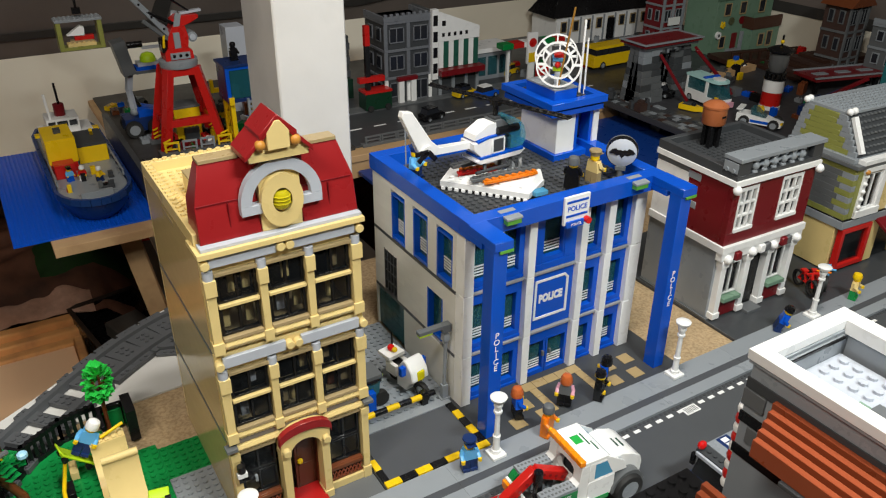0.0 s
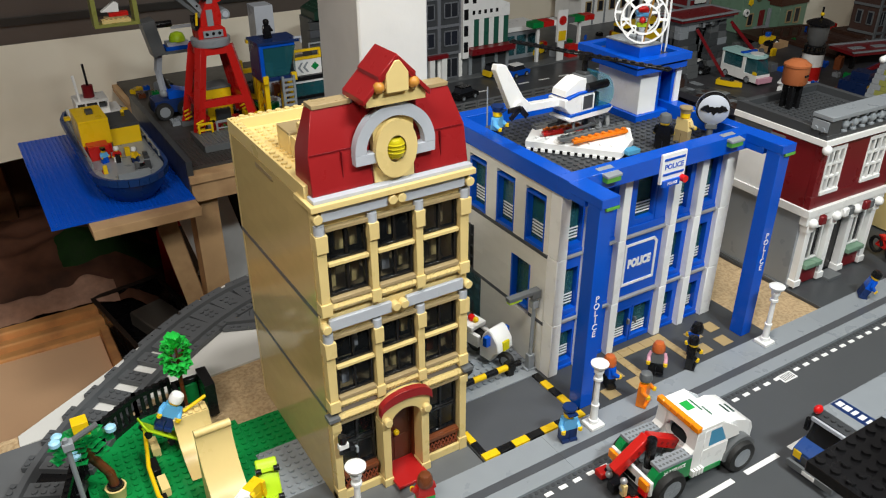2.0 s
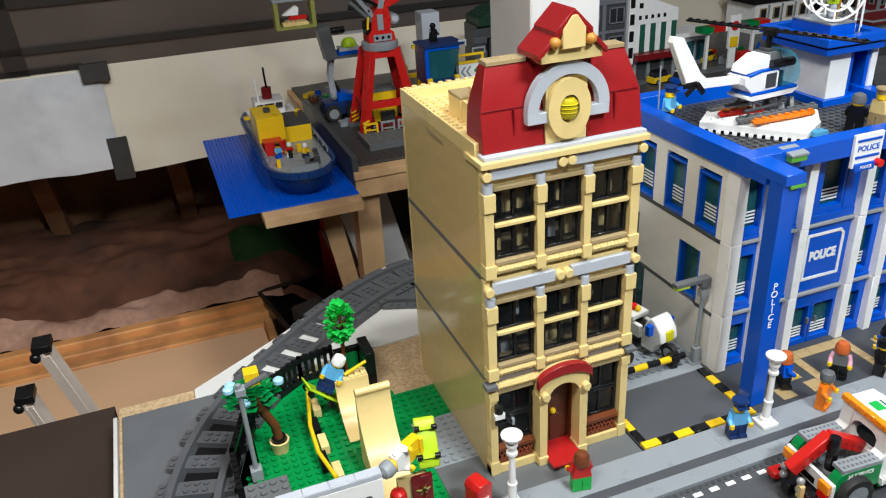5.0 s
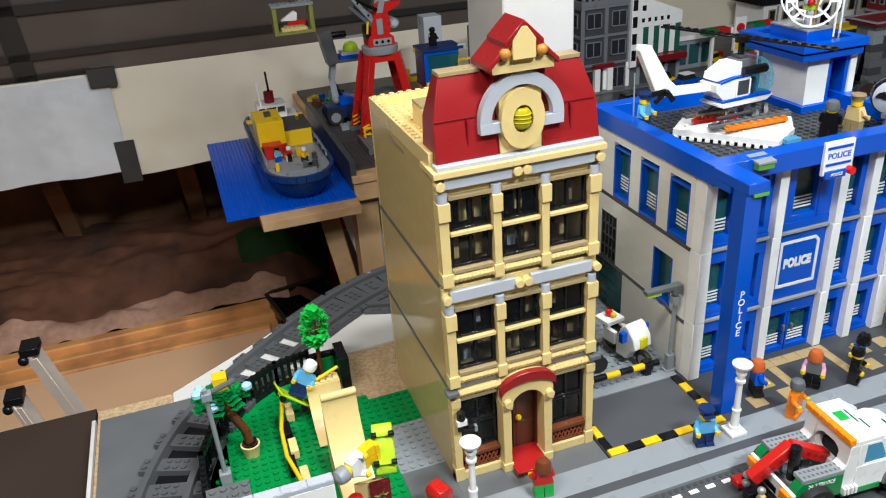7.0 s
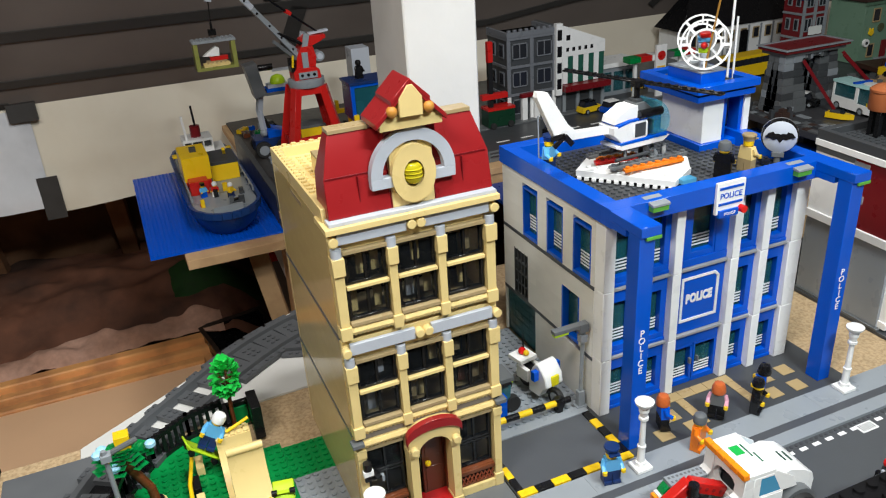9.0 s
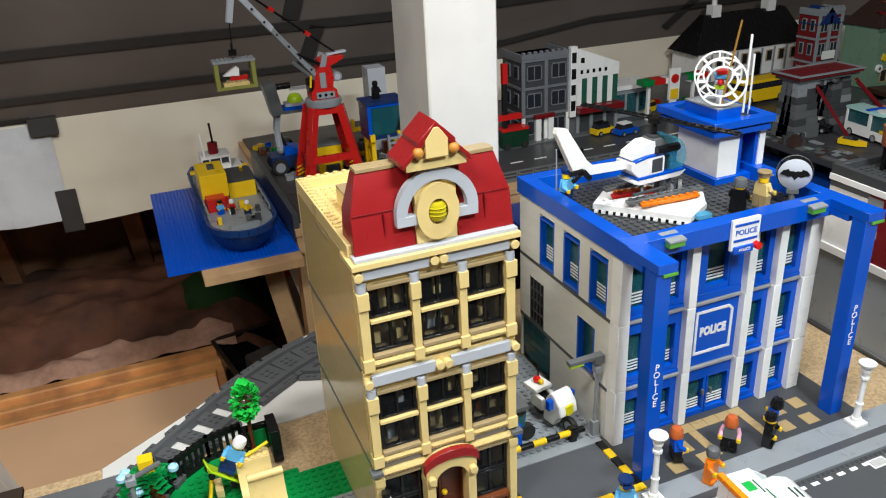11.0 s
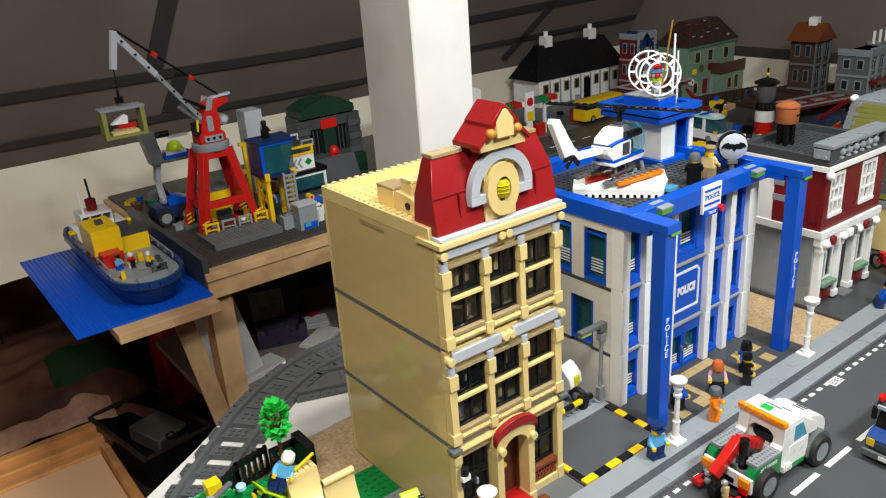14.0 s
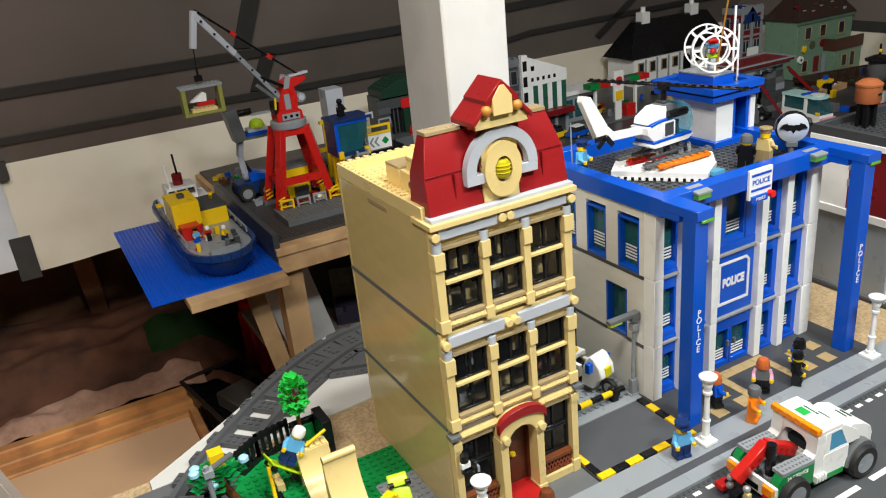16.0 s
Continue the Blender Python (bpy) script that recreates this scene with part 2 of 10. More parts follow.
def text_bm(words, size, thick=0.06, spacing=1.0, bold=0.0):
    """Raised letters of the built-in font, in the x-z plane, centred, facing -y, as a bmesh in studs."""
    cu = bpy.data.curves.new("letters", "FONT")
    cu.body, cu.size, cu.align_x, cu.align_y, cu.extrude, cu.space_character, cu.offset = words, size, "CENTER", "CENTER", thick / 2, spacing, bold
    cu.resolution_u = 3
    tmp = bpy.data.objects.new("letters", cu)
    scene.collection.objects.link(tmp)
    me = bpy.data.meshes.new_from_object(tmp.evaluated_get(bpy.context.evaluated_depsgraph_get()))
    bm = B()
    bm.from_mesh(me)
    bpy.data.objects.remove(tmp)
    bpy.data.curves.remove(cu)
    bpy.data.meshes.remove(me)
    shift(bm, 0, Matrix.Rotation(radians(90), 4, "X"))
    return bm

# ---- the room ----
STRUCT = dict(kind="structure")
WALL_Y = 205.0
solid("wall_north", boxes((-240, WALL_Y, -27.5, 340, WALL_Y + 1.2, 5.2)), PAPER, "cream papered low wall behind the tables", "wall", edge=0, **STRUCT)
rise = 150.0
bm = poly(B(), [(WALL_Y, 5.2), (WALL_Y + 8, 5.2), (WALL_Y + 8 - rise * 0.62, 5.2 + rise), (WALL_Y - rise * 0.62, 5.2 + rise)], "x", -240, 340)
solid("ceiling_slope", bm, PANEL, "grey-brown panelled attic slope with dark taped joints", "ceiling", edge=0, **STRUCT)
solid("wall_east", boxes((268, -200, 6.5, 276, WALL_Y, 158)), PANEL, "grey gable wall at the end of the attic", "wall", edge=0, **STRUCT)
solid("wall_east_low", boxes((267.8, -200, -110, 276, WALL_Y, 6.4)), PAPER, "cream papered low wall at the gable end", "wall", edge=0, **STRUCT)
solid("trim", boxes((267.4, -200, 4.5, 267.78, WALL_Y - 1, 8.5)), BATTEN, "dark tape band over the gable wall joint", "tape", edge=0, group="tape bands of the attic slope", **STRUCT)
# the next three close the room out of view and keep bounce low
solid("wall_west", boxes((-248, -200, -110, -240, WALL_Y + 8, 158)), DIMBOARD, "unseen dark attic wall that limits bounced light", "wall", edge=0, **STRUCT)
solid("wall_south", boxes((-240, -208, -110, 340, -200, 158)), DIMBOARD, "unseen dark attic wall that limits bounced light", "wall", edge=0, **STRUCT)
solid("ceiling", boxes((-240, -200, 200, 340, 120, 206)), DIMBOARD, "unseen dark attic ceiling that limits bounced light", "ceiling", edge=0, **STRUCT)
solid("floor", boxes((-240, -200, -112, 340, 330, -95)), EARTH, "dark bare attic floor under the tables", "floor", edge=0, **STRUCT)

# taped joints on the slope: level bands, and slanting ones up the slope
def on_slope(x, h, off=0.0):
    return (x, WALL_Y - h * 0.62 - off * 0.85, 5.2 + h - off * 0.53)


def tape_band(x0, h0, x1, h1, w):
    bm = B()
    a, b = Vector(on_slope(x0, h0, 0.3)), Vector(on_slope(x1, h1, 0.3))
    up = Vector((0, -0.62, 1)).normalized()
    d = (b - a).normalized()
    side = (up - d * up.dot(d)).normalized() * w / 2
    out = d.cross(side).normalized() * 0.4
    vs = [bm.verts.new(p + o) for o in (Vector(), out) for p in (a - side, b - side, b + side, a + side)]
    for q in ((0, 1, 2, 3), (7, 6, 5, 4), (0, 4, 5, 1), (1, 5, 6, 2), (2, 6, 7, 3), (3, 7, 4, 0)):
        bm.faces.new([vs[i] for i in q])
    bmesh.ops.recalc_face_normals(bm, faces=bm.faces)
    return solid("trim", bm, BATTEN, "dark tape band over a joint of the attic slope", "tape", edge=0, group="tape bands of the attic slope", **STRUCT)


tape_band(-240, 1.0, -44, 1.0, 2.0)
tape_band(-240, 22.6, 90, 22.1, 3.6)
tape_band(90, 22.1, 266, 28.6, 3.6)
tape_band(-240, 8.6, 114, 7.2, 2.8)
tape_band(114, 7.2, 150, 12.2, 2.6)
tape_band(150, 12.2, 266, 14.0, 2.6)
tape_band(36.0, 24.5, 62, 150, 5.5)
tape_band(41.0, 9.0, 44.8, 21.6, 5.0)
tape_band(187, 5, 275, 115, 4.0)
tape_band(-62, 0, -56, 150, 6.0)

# ---- the tables ----
solid("table_top", boxes((-36.5, -70, -3.5, 168, 29, -0.45), (10, 29, -3.5, 168, 48, -0.45)), CHIP, "bare chipboard table top under the toy town", "table", kind="structure")
bm = poly(B(), [(-27.5, 26.6), (-7, 27.9), (14, 29.2), (30, 40), (30, 48.9), (3.6, 49.0), (-0.8, 46.8), (-10, 40.4), (-16, 36.0), (-27.5, 28.6)], "z", -0.44, -0.1)
solid("white_board", bm, WHITEBOARD, "thin white board carrying the railway behind the house", "board", kind="structure")
solid("edge_strip", boxes((-37.0, -70, -3.4, -36.52, 26.5, 0.15)), PAINTWHITE, "white painted edge strip of the table", "trim", edge=0.05, kind="structure")
solid("side_board", boxes((-90, -70, -4.5, -37.4, 33, -2.6)), DARKBOARD, "dark brown board beside the table", "board")

for x, y in ((-34, -66), (-34, 20), (60, -66), (60, 42), (162, -66), (162, 42)):
    solid("table_leg", boxes((-2.5, -2.5, -95, 2.5, 2.5, -3.52)), WOOD, "square pine leg under the town table", "table leg", x, y, 0, kind="structure", edge=0.1)
for x, y in ((-86, -60), (-86, 26)):
    solid("table_leg", boxes((-2.5, -2.5, -95, 2.5, 2.5, -4.52)), DARKBOARD, "dark leg under the side board", "table leg", x, y, 0, kind="structure", edge=0.1)
far_table = thing("far_table", "pine table carrying the far harbour and town", "table")
part("tabletop", boxes((16, 117, -12.2, 300, WALL_Y - 0.5, -10.3)), WOOD, far_table, edge=0.1)
part("apron", boxes((16.3, 117.5, -17, 300, 120, -12.25)), WOOD, far_table, edge=0.1)
part("leg", boxes((16.5, 120.1, -95, 22.5, 126, -12.25)), WOOD, far_table, edge=0.1)
part("leg", boxes((180, 120.1, -95, 186, 126, -12.25)), WOOD, far_table, edge=0.1)
bm = beam(B(), (9.2, 122, -17), (15.2, 121, -56), 4.5, 4.5)
part("brace", bm, WOOD, far_table, "slanting pine strut", edge=0.1)
shelf = thing("harbour_shelf", "pine shelf board under the blue water plate", "shelf")
part("board", boxes((-7.5, 109.5, -16.8, 15.9, 174, -14.5)), WOOD, shelf, edge=0.1)

# ---- below the tables ----
solid("peach_board", boxes((-120, 110, -91, -6.2, 188.3, -89)), PEACH, "pale peach board lying on the attic floor", "board", kind="structure")
for y0, y1, z in ((188.5, 192.6, -88.0), (193.6, 197.4, -86.2), (198.2, 202.4, -84.2)):
    solid("beam", boxes((-140, y0, -95, -2.8, y1, z)), ORANGEWOOD, "orange-stained pine rail stepped along the board", "beam", kind="structure", edge=0.5)
solid("beam", boxes((-6, 120, -95, -2.9, 188.3, -86.2)), ORANGEWOOD, "orange-stained pine rail along the board", "beam", kind="structure", edge=0.4)
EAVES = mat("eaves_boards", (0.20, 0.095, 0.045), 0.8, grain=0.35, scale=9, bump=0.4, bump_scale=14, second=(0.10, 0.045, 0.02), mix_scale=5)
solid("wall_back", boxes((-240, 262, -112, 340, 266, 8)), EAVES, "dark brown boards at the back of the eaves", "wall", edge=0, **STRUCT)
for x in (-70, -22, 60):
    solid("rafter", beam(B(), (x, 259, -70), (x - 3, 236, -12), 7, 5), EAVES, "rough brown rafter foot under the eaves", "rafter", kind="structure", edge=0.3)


def fibre_height(x, y):
    """Height of the loose insulation: a ridge by the rails, falling away to the right."""
    u = (y - 202.6) / 58
    z = -85.5 + 13 * min(1, u * 2.6) + 4 * u + 4.5 * noise.noise((x * 0.02, u * 2, 1.0)) + 2.4 * noise.noise((x * 0.08, u * 8, 2.0)) + 0.6 * noise.noise((x * 0.25, u * 18, 4.0))
    return max(-94.5, z - 16 * min(1, max(0, (x - 8) / 16)))


bm = B()
nx, ny = 170, 46
grid = [[bm.verts.new((-150 + i * 1.9, 202.6 + j * 59 / (ny - 1), fibre_height(-150 + i * 1.9, 202.6 + j * 59 / (ny - 1)))) for i in range(nx)] for j in range(ny)]
for j in range(ny - 1):
    for i in range(nx - 1):
        bm.faces.new((grid[j][i], grid[j][i + 1], grid[j + 1][i + 1], grid[j + 1][i]))
smooth(solid("insulation", bm, INSUL, "brown fibrous insulation between the joists, its tone darkened for shade", "insulation", edge=0, kind="stuff"))

bm = B()
nx, ny = 150, 12
grid = []
for j in range(ny):
    row = []
    for i in range(nx):
        x = -145 + i * 1.0
        reach = 9 + 5.5 * noise.noise((x * 0.035, 3.0, 1.0)) + 2.5 * noise.noise((x * 0.14, 5.0, 1.0))
        v = j / (ny - 1)
        y = 202.7 + reach * v
        row.append(bm.verts.new((x, y, fibre_height(x, y) + 1.6 * math.sin(math.pi * min(1.0, v * 1.02)) ** 0.6 - 0.6 * v + 0.3 * noise.noise((x * 0.2, y * 0.2, 6.0)))))
    grid.append(row)
for j in range(ny - 1):
    for i in range(nx - 1):
        bm.faces.new((grid[j][i], grid[j][i + 1], grid[j + 1][i + 1], grid[j + 1][i]))
smooth(solid("sandy_fibre", bm, RIDGE, "sandy loose fibre heaped along the stepped rails", "insulation", edge=0, kind="stuff"))

# a crumpled green cloth on the insulation
bm = B()
nx, ny = 34, 14
grid = []
for j in range(ny):
    row = []
    for i in range(nx):
        u, v = i / (nx - 1) * 2 - 1, j / (ny - 1) * 2 - 1
        x, y = 11 + 22 * u, 226 + 7 * v + 2.5 * u
        swell = max(0.0, (1 - u ** 6) * (1 - v ** 4))
        row.append(bm.verts.new((x, y, max(fibre_height(x, y), -86) - 0.4 + 3.6 * swell + 1.6 * swell * noise.noise((x * 0.16, y * 0.3, 9.0)) + 0.7 * swell * noise.noise((x * 0.5, y * 0.7, 3.0)))))
    grid.append(row)
for j in range(ny - 1):
    for i in range(nx - 1):
        bm.faces.new((grid[j][i], grid[j][i + 1], grid[j + 1][i + 1], grid[j + 1][i]))
solid("green_cloth", bm, mat("green_cloth", (0.012, 0.05, 0.008), 0.85, grain=0.3, bump=0.5, bump_scale=20), "dark green crumpled cloth lying on the insulation", "cloth", edge=0)
can = thing("red_canister", "dark red plastic canister on the attic floor", "canister", 29, 213, -95, 14)
CANRED = plastic("canister_red", (0.48, 0.016, 0.012), 0.35)
part("body", boxes((-6, -5, 0, 6, 5, 27)), CANRED, can, edge=1.2)
part("shoulder", poly(B(), [(-5.6, 27.0), (5.6, 27.0), (3.4, 31.5), (-4.6, 31.5)], "y", -4.4, 4.4), CANRED, can, edge=0.8)
part("grip", boxes((-4.2, -0.9, 33.2, 2.4, 0.9, 34.6), (-4.2, -0.9, 31.5, -3.0, 0.9, 33.3), (1.2, -0.9, 31.5, 2.4, 0.9, 33.3)), CANRED, can, edge=0.3)
part("cap", cyl(B(), 4.0, 0, 29.0, 33.0, 1.6, 14), BLACK, can, edge=0)
part("rib", boxes((-4.6, -5.25, 5, -1.0, -5.02, 22), (1.0, -5.25, 5, 4.6, -5.02, 22)), CANRED, can)

# the white post behind the house
solid("post", boxes((18.9, 28.2, -95, 28.4, 40.2, 170)), PAINTWHITE, "white painted square timber roof post", "post", edge=0.25, kind="structure")

# ---- street ----
solid("road", boxes((-36, -33, -0.4, 140, -10.02, 0.0)), ROAD, "dark grey road plates with white markings", "road", kind="structure")
pav = thing("pavement", "light and dark grey tiled pavement along the street", "pavement", kind="structure")
def tile_row(y0, y1, x0, x1, step, material, z=0.4):
    x = x0
    while x < x1 - 0.01:
        e = min(x + step, x1)
        part("tile", boxes((x + 0.006, y0 + 0.01, -0.42, e - 0.006, y1 - 0.01, z)), material, pav, edge=0.015)
        x = e



# ---- tan town house ----
def window_unit(parent, x0, z0, x1, z1, y, frame=None, glass=None, panes=2):
    """A window with its frame bars, mullions and glass panes, in the wall plane y."""
    frame, glass = frame or BLACK, glass or CLEAR
    bm = B()
    t = 0.28
    box(bm, x0, y, z0, x1, y + 0.5, z0 + t)
    box(bm, x0, y, z1 - t, x1, y + 0.5, z1)
    box(bm, x0, y, z0 + t, x0 + t, y + 0.5, z1 - t)
    box(bm, x1 - t, y, z0 + t, x1, y + 0.5, z1 - t)
    cell = (x1 - x0 - t) / panes
    for k in range(1, panes):
        box(bm, x0 + k * cell, y + 0.03, z0 + t, x0 + k * cell + t, y + 0.47, z1 - t)
    win = part("window", bm, frame, parent)
    for k in range(panes):
        part("pane", boxes((x0 + k * cell + t * 0.9, y + 0.2, z0 + t, x0 + (k + 1) * cell + t * 0.1, y + 0.27, z1 - t)), glass, win, edge=0).visible_shadow = False
    return win


house = thing("town_house", "tall tan brick-built toy town house with dark red mansard roof", "house")
D = 21.5
# shells of the three storeys, hollow, open to the windows
for z0, z1 in ((0, 11.6), (11.75, 22.9), (23.05, 34.2)):
    part("wall", boxes((15.4, 0.6, z0, 16, D, z1)), TAN, house)
    part("wall", boxes((0, D - 0.6, z0, 16, D, z1)), TAN, house)
    part("floor_plate", boxes((0.1, 0.7, z0, 15.3, D - 0.7, z0 + 0.4)), DKTAN, house)
# black sheet across all storeys, standing in for the shade of the rooms
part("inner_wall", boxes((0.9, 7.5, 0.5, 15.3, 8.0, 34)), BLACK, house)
for zs in (11.6, 22.9):
    part("joint", boxes((-0.03, 0.64, zs - 0.2, 16.03, D + 0.03, zs + 0.34)), MGREY, house, "grey plate joint between storeys", edge=0)


def log_strip(parent, x0, x1, y, z0, z1):
    """Bricks with a rounded, notched face."""
    bm = B()
    zc, r = (z0 + z1) / 2, (z1 - z0) / 2
    n = max(1, round((x1 - x0) / 0.2))
    w = (x1 - x0) / n
    for i in range(n):
        k = r * (1.0 if i % 2 else 0.84)
        poly(bm, [(y + 0.5, zc - k), (y - k * 0.35, zc - k * 0.8), (y - k * 0.7, zc), (y - k * 0.35, zc + k * 0.8), (y + 0.5, zc + k)], "x", x0 + i * w, x0 + (i + 1) * w)
    return part("log_brick", bm, TAN, parent, "notched tan log-profile bricks", edge=0)


BAYS = ((1.15, 5.15), (6.1, 9.95), (10.9, 14.85))
PILASTERS = ((0.0, 1.1), (5.15, 6.1), (9.95, 10.9), (14.85, 16.0))
for zb in (11.9, 23.2):
    for x0, x1 in PILASTERS:
        bm = boxes((x0, -0.55, zb + 0.0, x1, 0.7, zb + 1.3), (x0 + 0.1, -0.35, zb + 1.3, x1 - 0.1, 0.7, zb + 6.6), (x0 - 0.02, -0.6, zb + 6.6, x1 + 0.02, 0.7, zb + 8.3))
        part("pilaster", bm, TAN, house)
        part("capital", cyl(B(), (x0 + x1) / 2, -0.05, zb + 8.3, zb + 9.2, 0.5, 12), SAND, house, "pale grey round capital", edge=0)
        box_top = boxes((x0 + 0.05, 0.05, zb + 8.3, x1 - 0.05, 0.7, zb + 11.0))
        part("pier", box_top, TAN, house)
    for k, (x0, x1) in enumerate(BAYS):
        log_strip(house, x0, x1, -0.1, zb + 0.15, zb + 1.15)
        part("sill", boxes((x0, -0.35, zb + 1.15, x1, 0.7, zb + 1.55)), DKTAN, house, "dark tan sill plate")
        window_unit(house, x0 + 0.05, zb + 1.6, x1 - 0.05, zb + 4.85, 0.15)
        part("transom", boxes((x0, -0.25, zb + 4.87, x1, 0.6, zb + 5.23)), TAN, house)
        window_unit(house, x0 + 0.05, zb + 5.25, x1 - 0.05, zb + 8.4, 0.15)
        part("head_plate", boxes((x0 - 0.1, -0.3, zb + 8.42, x1 + 0.1, 0.7, zb + 8.8)), DKTAN, house, "dark tan plate over the window")
    part("lintel", boxes((0.7, -0.45, zb + 9.55, 7.15, 0.03, zb + 10.7)), SAND, house, "pale grey smooth lintel")
    part("lintel", boxes((8.85, -0.45, zb + 9.55, 15.3, 0.03, zb + 10.7)), SAND, house, "pale grey smooth lintel")
    part("band", boxes((0.0, 0.1, zb + 8.85, 16.0, 0.7, zb + 11.0)), TAN, house)
    for cx in (7.55, 8.45):
        bm = cyl(B(), cx, zb + 10.15, -0.8, 0.05, 0.45, 12, "y")
        part("keystone", bm, TAN, house, edge=0.05)
    for cx in (0.3, 15.75):
        bm = cyl(B(), cx, zb + 10.0, -0.8, 0.05, 0.45, 12, "y")
        part("boss", bm, TAN, house, edge=0.05)
# small furnishings seen through the glass
for x, z, c in ((4.0, 25.0, TAN), (4.0, 28.8, TAN), (7.2, 25.2, SAND), (9.0, 25.2, TAN), (2.2, 13.6, SAND), (7.6, 13.6, TAN), (12.0, 13.8, BROWN), (13.6, 13.8, DKTAN), (1.6, 25.0, TAN), (2.6, 28.7, TAN), (8.0, 28.8, TAN), (12.6, 25.2, TAN), (13.2, 28.6, DKTAN), (3.4, 17.6, SAND), (9.0, 17.4, TAN), (11.6, 17.6, DKTAN), (6.6, 13.6, DKTAN)):
    part("curtain", boxes((x, 1.4, z, x + 0.8, 1.7, z + 2.8)), c, house)
for z in (26.6, 30.2, 15.4, 19.0):
    part("inner_shelf", boxes((1.2, 2.2, z, 14.8, 2.8, z + 0.4)), DKTAN, house)

# ground storey
part("string_course", boxes((0.2, -0.12, 11.45, 15.8, 0.6, 12.1)), plastic("course_grey", (0.20, 0.17, 0.14)), house, "grey-brown course over the ground storey")
part("plinth", boxes((0, -0.4, 0, 5.2, 0.7, 1.0)), TAN, house)
part("plinth", boxes((10.8, -0.4, 0, 16, 0.7, 1.0)), TAN, house)
for x0, x1 in ((0, 1.0), (15.0, 16)):
    part("pilaster", boxes((x0, -0.5, 0, x1, 0.7, 1.6), (x0 + 0.08, -0.35, 1.6, x1 - 0.08, 0.7, 9.4), (x0, -0.5, 9.4, x1, 0.7, 10.4)), TAN, house)
for x0, x1 in ((1.0, 5.0), (11.0, 15.0)):
    part("window_box", boxes((x0, -0.1, 1.0, x1, 0.5, 1.34), (x0, -0.1, 2.42, x1, 0.5, 3.3)), BROWN, house, "reddish brown lattice panel")
    part("lattice_back", boxes((x0, 0.3, 1.34, x1, 0.5, 2.42)), BLACK, house)
    bm = B()
    n = 8
    for i in range(n):
        a = x0 + 0.15 + (x1 - x0 - 0.3) * i / n
        b = a + (x1 - x0 - 0.3) / n
        beam(bm, (a, -0.16, 1.35), (b, -0.16, 2.4), 0.1, 0.12)
        beam(bm, (b, -0.16, 1.35), (a, -0.16, 2.4), 0.1, 0.12)
    part("lattice", bm, RUST, house, "crossed brown lattice", edge=0)
    part("sill", boxes((x0, -0.35, 2.75, x1, 0.6, 3.2)), BROWN, house)
    window_unit(house, x0 + 0.05, 3.35, x1 - 0.05, 6.6, 0.3)
    window_unit(house, x0 + 0.05, 6.7, x1 - 0.05, 9.9, 0.3)
    part("head_plate", boxes((x0, -0.2, 9.95, x1, 0.7, 10.4)), DKTAN, house)
    log_strip(house, x0 - 0.5, x1 + 0.4, -0.2, 10.45, 11.45)
for cx in (0.2, 15.8):
    part("corner_tile", boxes((cx - 0.6, -0.9, 11.1, cx + 0.6, 0.3, 11.55)), MGREY, house, "grey corner tile")
# doorway
for x0 in (5.15, 9.75):
    part("door_column", boxes((x0, -1.2, 0, x0 + 1.1, 0.7, 1.0), (x0 + 0.1, -1.05, 1.0, x0 + 1.0, 0.7, 8.0), (x0, -1.2, 8.0, x0 + 1.1, 0.7, 8.9)), TAN, house)
    part("bracket", cyl(B(), x0 + 0.55, 9.0, -1.7, -0.9, 0.45, 12, "y"), TAN, house, edge=0.05)
arch = [(5.15, 9.0), (5.15, 10.6)]
arch += [(8 - 2.85 * math.cos(math.pi * i / 12), 10.6 + 1.3 * math.sin(math.pi * i / 12)) for i in range(1, 12)]
arch += [(10.85, 10.6), (10.85, 9.0)]
arch += [(8 + 1.75 * math.cos(math.pi * i / 12), 8.2 + 1.6 * math.sin(math.pi * i / 12)) for i in range(13)]
part("door_arch", poly(B(), arch, "y", -1.1, 0.6), TAN, house)
hood = [(8 - 3.0 * math.cos(math.pi * i / 14), 10.7 + 1.5 * math.sin(math.pi * i / 14)) for i in range(15)]
hood += [(8 + 3.0 * math.cos(math.pi * i / 14), 9.75 + 1.35 * math.sin(math.pi * i / 14)) for i in range(15)]
part("door_hood", poly(B(), hood, "y", -1.4, -0.7), DKRED, house, "dark red curved door hood")
DOORBROWN = plastic("door_brown", (0.10, 0.03, 0.015), 0.3)
door = part("door", boxes((7.3, 1.3, 0.4, 9.8, 1.7, 9.6)), DOORBROWN, house, "reddish brown door standing ajar")
# black strip for the shade in the gap beside the open door
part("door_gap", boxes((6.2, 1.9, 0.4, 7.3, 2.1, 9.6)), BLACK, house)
part("door_panel", boxes((7.6, 1.22, 1.0, 9.5, 1.3, 4.2), (7.6, 1.22, 5.6, 9.5, 1.3, 8.6)), DOORBROWN, door)
part("knob", ball(B(), 7.8, 1.0, 4.9, 0.36), YELLOW, door, "gold round knob", edge=0)
part("reveal", boxes((5.9, 0.65, 0, 6.2, 2.0, 10), (9.8, 0.65, 0, 10.1, 2.0, 10)), BROWN, house)
CARPETRED = plastic("carpet_red", (0.38, 0.012, 0.012))
part("door_carpet", boxes((6.1, -2.6, 0.42, 9.9, 1.6, 0.75)), CARPETRED, house, "red carpet tile before the door")

# cornice and roof
part("cornice", boxes((-0.3, -0.85, 33.95, 16.3, 3.0, 34.5)), TAN, house)
part("cornice_tile", boxes((0.15, -0.45, 34.5, 16.15, 1.0, 34.85)), SAND, house, "pale grey smooth tile course")


